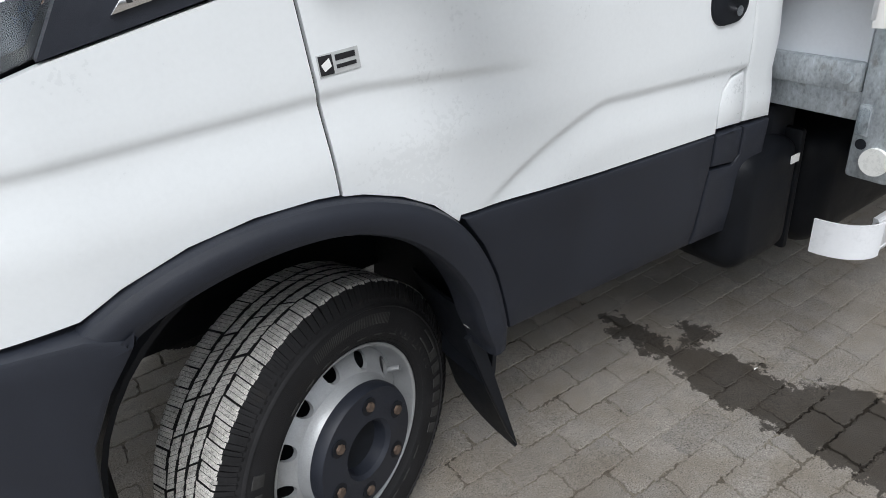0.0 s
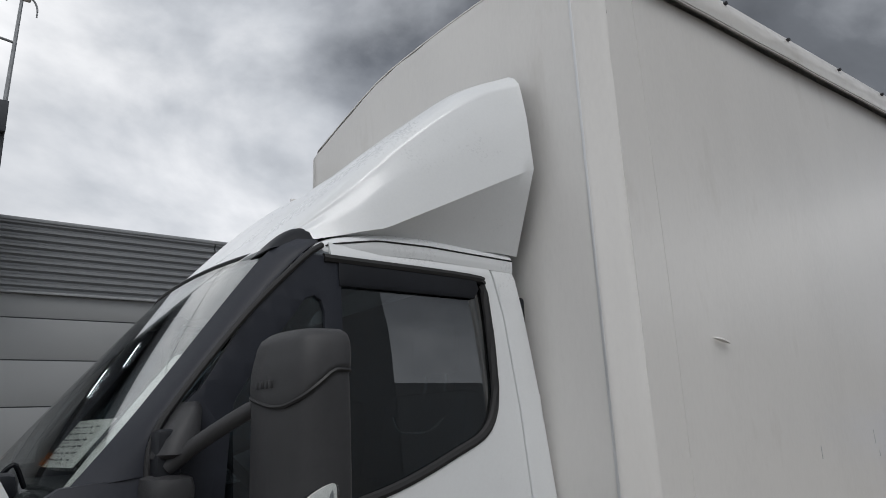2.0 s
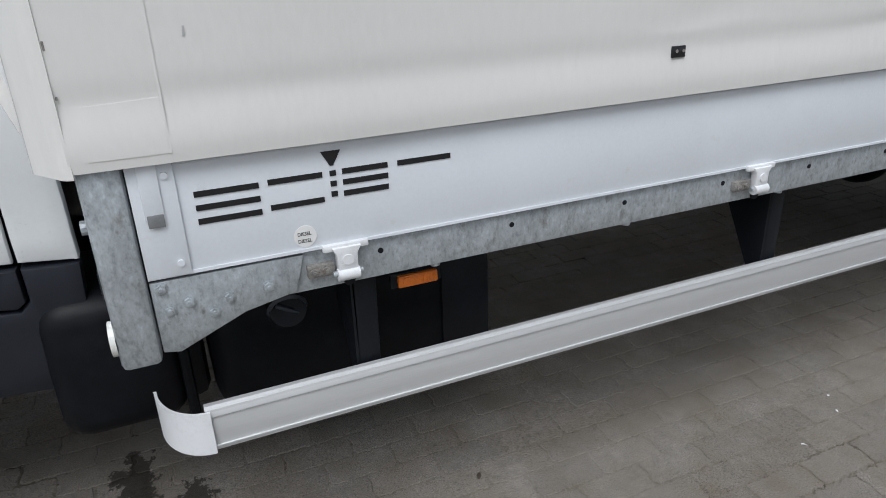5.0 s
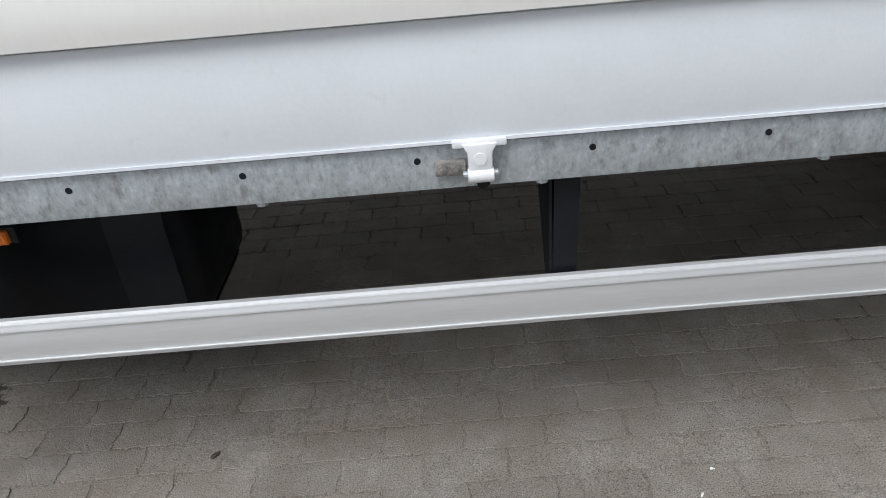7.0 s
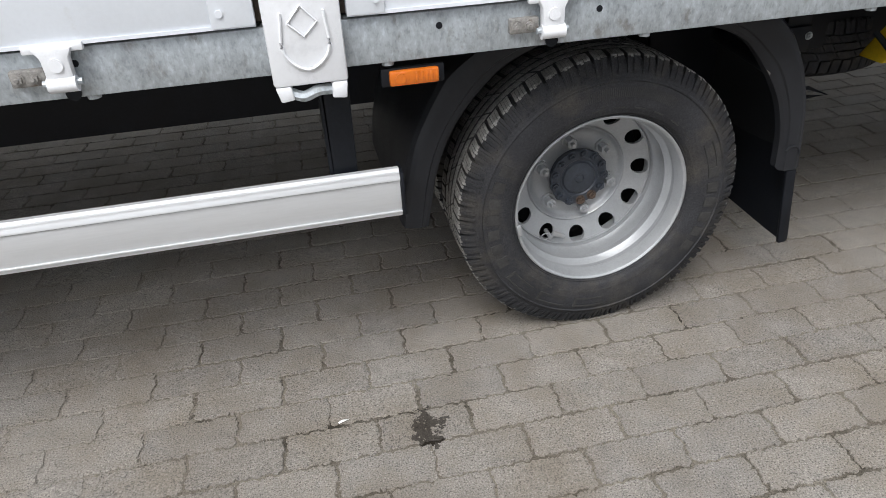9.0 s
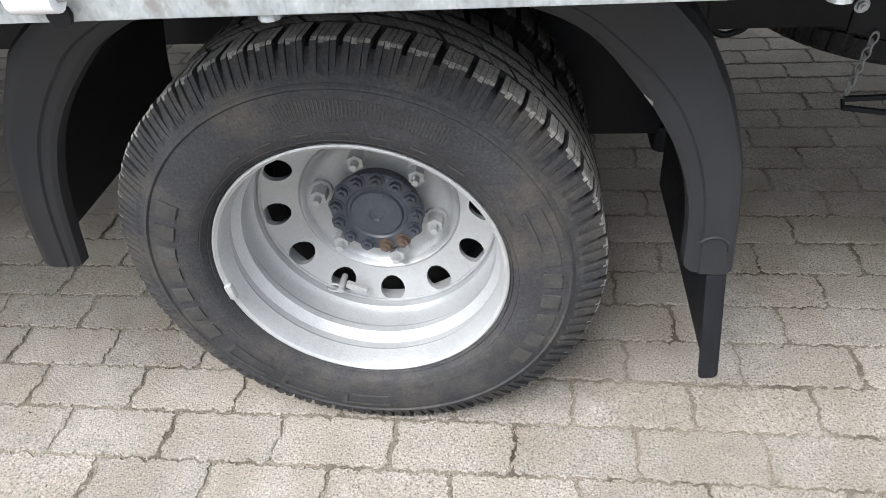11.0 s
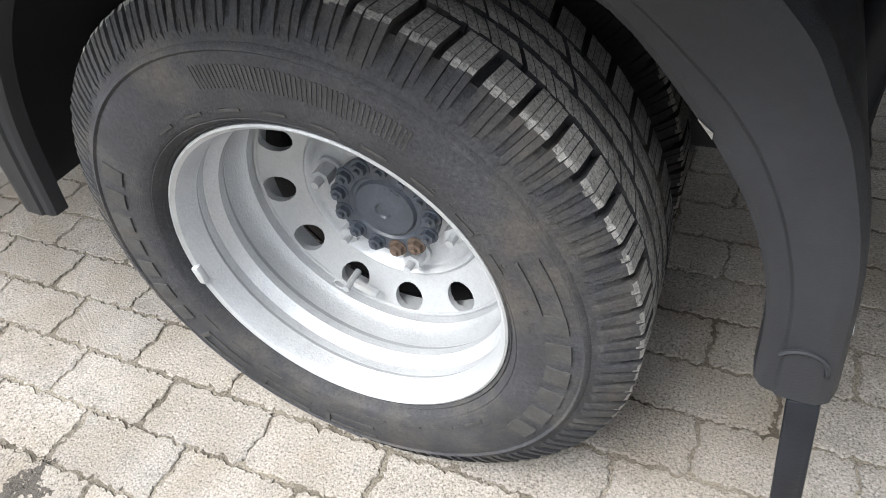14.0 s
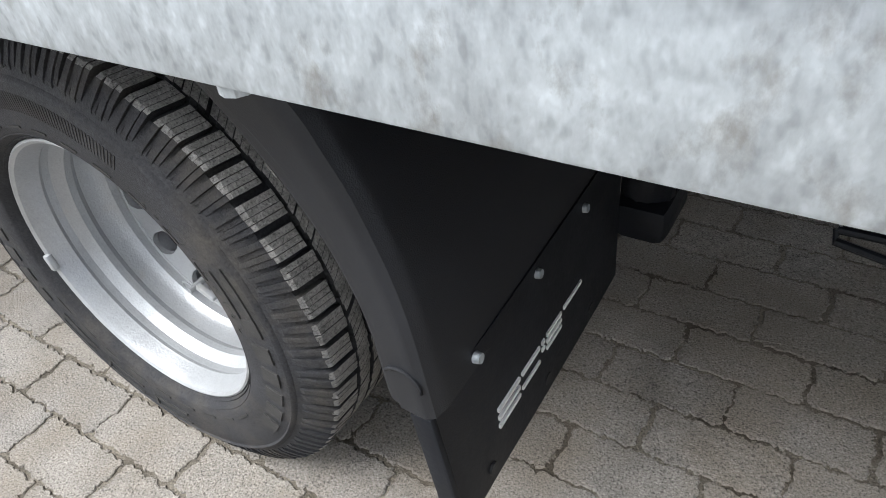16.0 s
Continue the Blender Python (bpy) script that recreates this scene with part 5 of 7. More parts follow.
val = part("roof_valance", sheet(valance, 330, 10, 0.004), "tarp", lorry, "rumpled roof edge of the tarpaulin", angle=60)
for k in range(2):
    part("edge_cord", tube([(lambda p: (p[0], p[1] - 0.003, p[2] - 0.004 + 0.016 * k))(valance(q / 120, 1.0)) for q in range(121)], 0.0045 - 0.0015 * k, 6), "stained" if k == 0 else "tarp", val)
for k in range(13):
    x = 0.5 + 0.5 * k
    part("rope_eye", cyl((x, -0.058, top_z(x) + 0.018), (x, -0.040, top_z(x) + 0.018), 0.008, seg=8), "ink", val)
strap = part("pull_strap", (lambda pts: (lambda b: b)(sheet(lambda u, v: (lambda p: (p.x + 0.021 * (v - 0.5), p.y + 0.007 * (v - 0.5), p.z))(curve(pts, 10)[min(40, int(round(u * 40)))]), 40, 1, 0.003)))([(0.214, 0.09, 1.335), (0.195, 0.10, 1.345), (0.174, 0.112, 1.30), (0.188, 0.10, 1.215), (0.213, 0.085, 1.135)]), "tarp", lorry, "looped cream pull strap")
# rear frame and tail lift
part("rear_frame_post", box(6.62, 6.68, -0.01, 0.05, 0.80, 3.20, 0.006), "steel", lorry, "dark rear frame post")
part("rear_frame_post", box(6.62, 6.68, FAR - 0.05, FAR + 0.01, 0.80, 3.20, 0.006), "steel", lorry)
part("rear_doors", box(6.62, 6.66, 0.06, FAR - 0.06, 0.90, 3.2, 0.005), "board", lorry)
for z in (1.35, 2.35, 2.7):
    part("rear_hinge", box(6.66, 6.70, -0.02, 0.03, z, z + 0.09, 0.006), "steel", lorry)
tilt = pose(6.74, 0, 0.72, 0, 20, 0)
tail = part("tail_lift", moved(box(0, 0.05, 0.02, FAR - 0.02, 0, 1.72, 0.006), tilt), "board", lorry, "tilted pale aluminium tail lift platform")
part("platform_edge", moved(box(-0.03, 0.10, -0.02, 0.03, 0, 1.74, 0.008), tilt), "alu", tail)
part("edge_strip", moved(box(0.05, 0.095, -0.026, -0.02, 0.0, 1.73, 0.002), tilt), "galv", tail)
for k in range(22):
    part("rivet", moved(cyl((0.072, -0.030, 0.08 + 0.076 * k), (0.072, -0.026, 0.08 + 0.076 * k), 0.007, seg=8), tilt), "steel", tail)
part("lashing_plate", moved(box(-0.01, 0.05, -0.028, -0.02, 1.50, 1.60, 0.004), tilt), "steel", tail)

# ---- side guard ----
guard = part("side_guard", box(0.392, 3.404, 0.030, 0.048, 0.463, 0.561, 0.002), "alu", lorry, "brushed aluminium side guard rail")
part("upper_lip", prism([(0.0265, 0.5445), (0.0300, 0.5445), (0.0480, 0.5600), (0.0480, 0.5668), (0.0365, 0.5668), (0.0265, 0.5490)], 0.392, 3.404, "x"), "alu", guard)
part("lower_lip", box(0.392, 3.404, 0.0270, 0.034, 0.4715, 0.4755, 0.001), "alu", guard)
# unseen guard on the far side, added to hold light off the ground below
far_guard = part("unseen_far_guard", box(0.39, 3.40, FAR - 0.055, FAR - 0.03, 0.40, 0.60, 0.002), "alu", lorry)
part("groove", box(0.392, 3.404, 0.0290, 0.0302, 0.5425, 0.5440), "steel", guard)
part("end_cap", box(3.404, 3.412, 0.026, 0.09, 0.464, 0.560, 0.003), "black", guard)
part("guard_nose", sheet(lambda u, v: (0.402 - 0.095 * math.sin(u * 1.57), 0.026 + 0.125 * (1 - math.cos(u * 1.57)), 0.462 + 0.099 * v), 14, 3, 0.006), "white_metal", guard, "pale curved guard end plate")
for x, y in ((1.95, 0.06), (3.30, 0.06), (0.75, 0.06)):
    leg = part("guard_bracket", prism([(x - 0.028, 0.80), (x + 0.028, 0.80), (x + 0.024, 0.47), (x - 0.024, 0.47)], y, y + 0.012, "y", 0.002), "black", guard, "black guard bracket")
    part("bracket_web", prism([(y, 0.80), (y + 0.20, 0.80), (y + 0.02, 0.48), (y, 0.48)], x - 0.03, x - 0.022, "x"), "black", guard)


def marker(x, y, z):
    m = part("side_marker", box(x - 0.046, x + 0.046, y - 0.014, y, z - 0.014, z + 0.014, 0.004), "orange", lorry, "orange side marker lamp")
    part("marker_base", box(x - 0.060, x + 0.058, y - 0.002, y + 0.010, z - 0.017, z + 0.017, 0.003), "black", m)
    for q in range(5):
        part("lens_rib", box(x + 0.002 + 0.009 * q, x + 0.0075 + 0.009 * q, y - 0.0155, y - 0.0135, z - 0.010, z + 0.010, 0.001), "orange", m)
    part("marker_bulb", cyl((x - 0.026, y - 0.0165, z), (x - 0.026, y - 0.0135, z), 0.010, seg=16), "orange", m)


marker(0.868, 0.055, 0.744)
marker(3.445, 0.022, 0.755)

# ---- underside ----
for y in (0.70, 1.50):
    part("chassis_beam", box(-0.4, 6.3, y, y + 0.07, 0.47 if y < 1 else 0.56, 0.78, 0.01), "black", lorry, "black chassis beam")
for k in range(8):
    x = 0.6 + 0.8 * k
    part("cross_member", box(x, x + 0.05, 0.06, FAR - 0.06, 0.78, 0.872, 0.004), "black", lorry)
tank = part("fuel_tank", box(0.43, 1.162, 0.22, 0.66, 0.36, 0.74, 0.09, seg=5), "tankskin", lorry, "black plastic fuel tank")
x = 1.04
part("tank_strap", box(x, x + 0.04, 0.214, 0.67, 0.354, 0.746, 0.085, seg=4), "black", tank)
part("filler", cyl((0.602, 0.235, 0.645), (0.602, 0.165, 0.680), 0.042, seg=24), "black", tank, "black tank filler cap")
part("filler_rim", moved(lathe([(0.04, -0.006), (0.046, 0), (0.04, 0.006), (0.034, 0)], 24, True), pose(0.602, 0.172, 0.6765, 27, 0, 0)), "hub", tank)
part("cap_ridge", moved(box(-0.028, 0.028, -0.008, 0.0, -0.005, 0.005, 0.002), pose(0.602, 0.166, 0.680, 27, 30, 0)), "hub", tank)
urea = part("rear_tank", box(0.10, 0.37, 0.24, 0.60, 0.41, 0.755, 0.06, seg=4), "tankskin", lorry, "black rounded plastic tank behind the cab")
part("tank_label", box(0.30, 0.335, 0.236, 0.2395, 0.69, 0.712), "label", urea)
part("tank_band", box(0.36, 0.385, 0.25, 0.6, 0.40, 0.765, 0.012), "tankskin", urea)
part("battery_tray", box(0.30, 0.42, 0.30, 0.75, 0.42, 0.84, 0.03), "black", lorry)
part("rear_axle", cyl((3.90, 0.5, 0.352), (3.90, 1.84, 0.352), 0.06, seg=16), "black", lorry)
part("axle_housing", (lambda b: (bmesh.ops.create_uvsphere(b, u_segments=20, v_segments=12, radius=0.17), moved(b, Matrix.Translation((3.90, MID, 0.36))))[1])(bmesh.new()), "black", lorry)
for y in (0.82, 1.52):
    part("leaf_spring", sheet(lambda u, v: (3.2 + 1.4 * u, y - 0.03 + 0.06 * v, 0.56 - 0.10 * math.sin(math.pi * u)), 16, 1, 0.05), "black", lorry)
part("exhaust", tube(curve([(1.4, 1.2, 0.5), (2.4, 1.2, 0.5), (3.1, 1.1, 0.52)], 6), 0.05, 12), "steel", lorry)
under = part("underrun_bar", box(5.86, 5.98, 0.14, FAR - 0.14, 0.345, 0.475, 0.008), "black", lorry, "black rear underrun bar")
for y in (0.6, 1.7):
    part("bar_arm", box(5.30, 5.88, y, y + 0.06, 0.40, 0.80, 0.006), "black", under)
part("bar_arm", box(5.5, 5.9, 0.16, 0.24, 0.40, 0.50, 0.006), "black", under)
part("rear_step", box(5.6, 6.3, 0.10, 0.5, 0.66, 0.77, 0.01), "black", lorry)
part("air_line", tube(curve([(4.75, 0.35, 0.62), (4.80, 0.25, 0.54), (4.95, 0.22, 0.53), (5.02, 0.3, 0.56), (4.92, 0.36, 0.58)], 6), 0.008, 6), "black", lorry)
plate = part("chain_plate", box(4.68, 4.76, 0.592, 0.604, 0.503, 0.583, 0.006), "black", lorry, "black plate with bolts and a hanging chain")
for dx in (0.02, 0.08):
    part("bolt", hexnut((4.67 + dx, 0.592, 0.553), 0.009, 0.007), "galv", plate)
part("plate_hanger", box(4.68, 4.76, 0.604, 0.642, 0.553, 0.872, 0.004), "black", lorry)
for k in range(8):
    link = moved(lathe([(0.0085 + 0.0022 * math.cos(a * math.pi / 3), 0.0022 * math.sin(a * math.pi / 3)) for a in range(6)], 12, True), pose(4.725 - 0.002 * k, 0.588, 0.498 - 0.0135 * k, 0, 0, 90 if k % 2 else 0) @ Matrix.Diagonal((0.8, 1, 1.25, 1)))
    part("chain_link", link, "steel", plate)
part("strap_loop", tube([(4.71, 0.588, 0.385), (4.78, 0.577, 0.393), (4.85, 0.572, 0.365), (4.78, 0.572, 0.365), (4.71, 0.582, 0.371), (4.71, 0.588, 0.385)], 0.006, 8), "black", plate, "black strap loop")
chock = part("wheel_chock", prism([(4.95, 0.47), (5.17, 0.47), (5.15, 0.66), (5.11, 0.66)], 0.50, 0.60, "y", 0.006), "yellow", lorry, "yellow plastic wheel chock")
part("chock_hole", cyl((5.02, 0.498, 0.495), (5.02, 0.502, 0.495), 0.012, seg=12), "black", chock)
part("chock_holder", box(5.10, 5.18, 0.49, 0.61, 0.55, 0.872, 0.004), "black", lorry)
part("shock_absorber", tube([(4.44, 0.72, 0.25), (4.44, 0.72, 0.50), (4.42, 0.74, 0.86)], 0.045, 14), "black", lorry, "black shock absorber")
part("shock_foot", box(4.40, 4.49, 0.66, 0.80, 0.22, 0.29, 0.02), "black", lorry)
part("cable_loop", tube(curve([(4.47, 0.75, 0.70), (4.475, 0.75, 0.52), (4.50, 0.75, 0.455), (4.54, 0.75, 0.445), (4.575, 0.75, 0.49), (4.58, 0.75, 0.70)], 6), 0.007, 8), "black", lorry, "black cable loop")
part("inner_guard_panel", box(4.16, 4.37, 0.470, 0.486, 0.385, 0.80, 0.006), "black", lorry)
part("guard_bracket_arm", cyl((4.36, 0.20, 0.60), (4.36, 0.62, 0.64), 0.018, seg=12), "black", lorry)
part("lift_cylinder", cyl((6.15, 0.1, 0.70), (6.62, 0.08, 0.73), 0.03), "black", lorry)

# ---- wheels ----
R = 0.352


def tyre(parent, style):
    """A tyre about the y axis with its outer wall towards -y, its tread and its raised marks; style: front, rear or spare."""
    front = style == "front"
    wall = "cleanrubber" if front else "rubber"
    half = 0.104
    prof = [(0.212, -half + 0.032), (0.2165, -half + 0.015), (0.2200, -half + 0.0090), (0.2215, -half + 0.0100), (0.225, -half + 0.0045), (0.2285, -half + 0.0005), (0.2295, -half + 0.001), (0.232, -half - 0.0012), (0.250, -half - 0.0038), (0.268, -half - 0.0055), (0.288, -half - 0.0050), (0.298, -half - 0.0030), (0.3005, -half - 0.0055), (0.3035, -half - 0.0040), (0.306, -half + 0.000), (0.318, -half + 0.005), (0.330, -half + 0.013), (R - 0.012, -half + 0.022), (R - 0.010, -0.06), (R - 0.010, 0.06)]
    prof += [(r, -a) for r, a in reversed(prof[:-2])]
    t = part("tyre", lathe(prof, 120), wall, parent, "black rubber tyre")
    verts, faces, tops = [], [], []

    def ring_block(c0, c1, rows, skew=0.0, drop=0.012):
        """One block of rubber between two angles; rows of (axial, radius) across it."""
        i = len(verts)
        n = len(rows)
        for a, r in rows:
            for c in (c0, c1):
                g = c + skew * a
                verts.append((r * math.cos(g), a, r * math.sin(g)))
                verts.append(((r - drop) * math.cos(g), a, (r - drop) * math.sin(g)))
        for k in range(n - 1):
            q = i + 4 * k
            tops.append(len(faces) if rows[k + 1][1] > R - 0.006 and rows[k][1] > R - 0.012 else -1)
            faces.append((q, q + 2, q + 6, q + 4))
            faces.append((q, q + 4, q + 5, q + 1))
            faces.append((q + 2, q + 3, q + 7, q + 6))
        faces.append((i, i + 1, i + 3, i + 2))
        q = i + 4 * (n - 1)
        faces.append((q, q + 2, q + 3, q + 1))

    rng = random.Random(5)
    n = 58
    pit = 2 * math.pi / n
    for side in (-1, 1):
        for k in range(n):
            c = pit * (k + (0.5 if side > 0 else 0)) + rng.uniform(-0.004, 0.004)
            w = pit * ((0.94 if k % 3 else 0.88) if front else (0.80 if k % 3 else 0.74))
            lug = [(side * (half - 0.004), R - 0.034), (side * (half - 0.011), R - 0.018), (side * (half - 0.019), R - 0.004), (side * (half - 0.023), R - 0.001), (side * (half - 0.0585 - 0.0035 * (k % 2)), R)]
            # each lug is cut by fine sipes
            for m in range(4):
                a0 = c - w / 2 + w * m / 4
                ring_block(a0, a0 + w / 4 * (0.91 if m < 3 else 1.0), [(a * (1 + (0.018 if m % 2 and i < 3 else 0.0)), r + rng.uniform(-0.0006, 0.0006) - (0.0035 if m == 2 and i < 3 else 0)) for i, (a, r) in enumerate(lug)], skew=0.35 * side)
            # short ribs on the shoulder below the gap
            ring_block(c + w / 2, c + pit - w / 2, [(side * (half - 0.003), R - 0.036), (side * (half - 0.009), R - 0.026)], drop=0.006)
    n = 66
    pit = 2 * math.pi / n
    for a0, w0 in ((-0.0268, 0.0100), (0.0010, 0.0098), (0.0280, 0.0095)):
        for k in range(n):
            c = pit * (k + rng.uniform(-0.1, 0.1))
            for m in range(3):
                s0 = c + pit * m / 3
                w = w0 + (0.0016 if (k + m) % 3 == 0 else 0.0)
                ring_block(s0, s0 + pit / 3 * (0.92 if m < 2 else 0.82), [(a0 - w, R - 0.0006), (a0 - 0.003, R), (a0 + 0.003, R), (a0 + w, R - 0.0006)], skew=2.0)
    me = bpy.data.meshes.new("tread")
    me.from_pydata(verts, [], faces)
    me.materials.append(M[{"front": "fronttread", "rear": "tread", "spare": "rubber"}[style]])
    me.materials.append(M[wall])
    up = set(tops)
    for k, f in enumerate(me.polygons):
        f.material_index = 0 if k in up else 1
    tread = new("tread", me)
    tread.parent = parent
    tagged(tread, "worn siped tread", kind="stuff")
    # raised plain shapes and the size
    def arc(r0, r1, a0, a1, lift=0.0022, base=None):
        b = bmesh.new()
        m = max(2, int((a1 - a0) / 3))
        at = lambda r: float(np.interp(r, (0.232, 0.250, 0.268, 0.288, 0.298), (-half - 0.0012, -half - 0.0038, -half - 0.0055, -half - 0.0050, -half - 0.0030)))
        rs = [r0, (r0 + r1) / 2, r1] if r1 - r0 > 0.01 else [r0, r1]
        grid = [[b.verts.new((r * math.cos(radians(a0 + (a1 - a0) * i / m)), at(r) - lift, r * math.sin(radians(a0 + (a1 - a0) * i / m)))) for r in rs] for i in range(m + 1)]
        fs = [b.faces.new((grid[i][q], grid[i + 1][q], grid[i + 1][q + 1], grid[i][q + 1])) for i in range(m) for q in range(len(rs) - 1)]
        ex = bmesh.ops.extrude_face_region(b, geom=fs)
        for g in ex["geom"]:
            if isinstance(g, bmesh.types.BMVert):
                g.co.y += lift + 0.002
        return b
    for a in (150, 158.5, 167, 175.5, 184, 192.5, 201, 325, 333.5, 342, 350.5, 359, 367.5):
        part("raised_block", arc(0.262, 0.288, a, a + 5.2, 0.0022), "mark", parent)
    for a in (12, 214, 236, 258):
        part("raised_band", arc(0.262, 0.2655, a, a + 15), "mark", parent)
        part("raised_band", arc(0.284, 0.2875, a, a + 15), "mark", parent)
        part("raised_band", arc(0.262, 0.2875, a - 1.6, a - 0.2), "mark", parent)
    for a in range(206, 322, 13):
        part("raised_line", arc(0.242, 0.2455, a, a + 7.5, 0.0014), "mark", parent)
    for a in range(24, 132, 12):
        part("raised_line", arc(0.239, 0.242, a, a + 6, 0.0014), "mark", parent)
    # a finely ribbed field at the top of the wall
    for k in range(46):
        part("fine_rib", arc(0.264, 0.287, 58 + 1.0 * k, 58.4 + 1.0 * k, 0.0008), "mark", parent)
    for k, ch in enumerate("225/75R16C"):
        ang = radians(146 - 4.6 * k) - radians(96)
        part("size_letter", moved(lettering(ch, 0.015, 0.0012), Matrix.Translation((0.2445 * math.cos(ang), -half - 0.0036, 0.2445 * math.sin(ang))) @ Matrix.Rotation(radians(90) - ang, 4, "Y")), "mark", parent)
    return t


def disc_with_holes(profile_fn, r0, r1, nh, rh, rm, shift=0.0):
    """A dished disc about y, between two radii, with a ring of round holes at radius rm."""
    b = bmesh.new()
    pit = 2 * math.pi / nh
    sub = 16
    for k in range(nh):
        c = pit * k + shift
        mids = []
        outer = []
        for i in range(sub):
            a = 2 * math.pi * i / sub
            mids.append((rm + rh * math.cos(a), c + rh * math.sin(a) / rm))
            x, y = math.cos(a), math.sin(a)
            s = 1 / max(abs(x), abs(y))
            rr = rm + (x * s) * ((r1 - rm) if x > 0 else (rm - r0))
            outer.append((rr, c + y * s * pit / 2))
        mk = lambda p: b.verts.new((p[0] * math.cos(p[1]), profile_fn(p[0]), p[0] * math.sin(p[1])))
        im = [mk(p) for p in mids]
        om = [mk(p) for p in outer]
        bk = [b.verts.new((v.co.x, v.co.y + 0.010, v.co.z)) for v in im]
        for i in range(sub):
            j = (i + 1) % sub
            b.faces.new((im[i], im[j], om[j], om[i]))
            b.faces.new((im[i], bk[i], bk[j], im[j]))
    bmesh.ops.remove_doubles(b, verts=b.verts, dist=2e-4)
    return b


def wheel(name, label, deep, at, turn=0.0, roll=0.0, size=1.0):
    """deep: the outer wheel of a pair, dished inwards; otherwise the disc stands out."""
    w = new(name)
    w.parent = lorry
    w.matrix_parent_inverse = lorry.matrix_world.inverted()
    tagged(w, label)
    made = [tyre(w, name.split("_")[0])]
    lip = [(0.2030, -0.062), (0.2055, -0.080), (0.2085, -0.0890), (0.2130, -0.0925), (0.2158, -0.0915), (0.2168, -0.0875), (0.2150, -0.081)]
    if deep:
        barrel = [(0.194, 0.060), (0.1925, 0.050), (0.1925, 0.040), (0.1940, 0.034), (0.1945, 0.022), (0.1990, 0.016), (0.2030, 0.006), (0.2030, -0.010), (0.1965, -0.018), (0.1955, -0.028), (0.2005, -0.034), (0.2055, -0.042), (0.2055, -0.052), (0.2020, -0.058)] + lip
    else:
        barrel = [(0.196, 0.085), (0.19, 0.06), (0.185, 0.02), (0.186, -0.03), (0.197, -0.046)] + lip
    if deep:
        barrel = [(r, a + 0.016 * max(0.0, a + 0.05) / 0.09) for r, a in barrel]
    rim = part("rim", lathe(barrel, 96), "silver", w, "silver painted steel rim", angle=22)
    made.append(rim)
    if deep:
        f = lambda r: 0.0570 - 0.40 * (r - 0.169)
        made.append(part("disc", disc_with_holes(f, 0.132, 0.1935, 12, 0.0218, 0.1690, radians(2)), "silver", w, "dished silver disc with hand holes"))
        made.append(part("disc_centre", lathe([(0.1325, 0.0714), (0.1310, 0.0685), (0.1280, 0.0670), (0.1255, 0.0690), (0.1225, 0.0760), (0.1165, 0.0815), (0.108, 0.0835), (0.070, 0.084), (0.060, 0.085)], 72), "silver", w))
        made.append(part("disc_edge", lathe([(0.1905 + 0.0028 * math.cos(q * math.pi / 4), 0.0490 + 0.0028 * math.sin(q * math.pi / 4)) for q in range(8)], 72, True), "silver", w))
        # added black backing, so that the hand holes look dark
        part("hole_backing", lathe([(0.115, 0.122), (0.186, 0.118), (0.189, 0.122), (0.189, 0.15)], 48), "tankskin", w, "black backing for the shade behind the hand holes")
        hub = part("hub_cap", lathe([(0.066, 0.11), (0.066, 0.066), (0.0735, 0.065), (0.0755, 0.062), (0.0755, 0.054), (0.073, 0.0515), (0.051, 0.0515), (0.048, 0.0545), (0.044, 0.0545), (0.041, 0.050), (0.024, 0.0465), (0.012, 0.0465), (0.010, 0.049), (0.004, 0.050), (0.0, 0.050)], 52), "hub", w, "blue black axle hub cap")
        for k in range(13):
            a = 2 * math.pi * k / 13
            part("hub_bolt", hexnut((0.0655 * math.cos(a), 0.052, 0.0655 * math.sin(a)), 0.0098, 0.0095), "rust" if k in (10, 11) else "hub", w)
        tx = lettering("10R", 0.014, 0.001)
        part("cast_letters", moved(tx, pose(0.004, 0.0488, 0.027)), "hub", w)
        for k in range(6):
            a = 2 * math.pi * (k + 0.72) / 6
            part("wheel_nut", hexnut((0.096 * math.cos(a), 0.083, 0.096 * math.sin(a)), 0.0135, 0.029), "silver", w, "grey wheel nut")
        a = radians(242)
        valve = part("valve", cyl((0.1690 * math.cos(a), 0.065, 0.1690 * math.sin(a)), (0.1690 * math.cos(a), 0.026, 0.1690 * math.sin(a)), 0.0055, seg=10), "silver", w)
        part("valve_clip", moved(box(-0.012, 0.026, -0.008, 0.002, -0.006, 0.006, 0.002), pose(0.1690 * math.cos(a) + 0.02, 0.042, 0.1690 * math.sin(a), 0, 25, 0)), "silver", w)
        part("valve_wire", tube([(0.1690 * math.cos(a) - 0.012 + 0.012 * math.cos(q), 0.034, 0.1690 * math.sin(a) + 0.009 * math.sin(q)) for q in [i * 0.63 for i in range(11)]], 0.0018, 6), "silver", w)
        a = radians(191)
        part("balance_weight", moved(box(-0.006, 0.006, -0.007, 0.004, -0.014, 0.014, 0.003), Matrix.Translation((0.2095 * math.cos(a), -0.0905, 0.2095 * math.sin(a))) @ Matrix.Rotation(radians(-10), 4, "Y")), "silver", w, "clip-on balance weight")
    else:
        f = lambda r: -0.046 - 0.034 * min(1, max(0, (0.196 - r) / 0.04))
        # black disc added behind the holes in place of their shade
        part("hole_backing", lathe([(0.05, -0.028), (0.160, -0.028), (0.176, -0.022), (0.179, 0.02), (0.179, 0.09)], 48), "tankskin", w, "black backing for the shade behind the hand holes")
        made.append(part("disc", disc_with_holes(f, 0.148, 0.196, 12, 0.0182, 0.172), "silver", w, "silver disc with hand holes"))
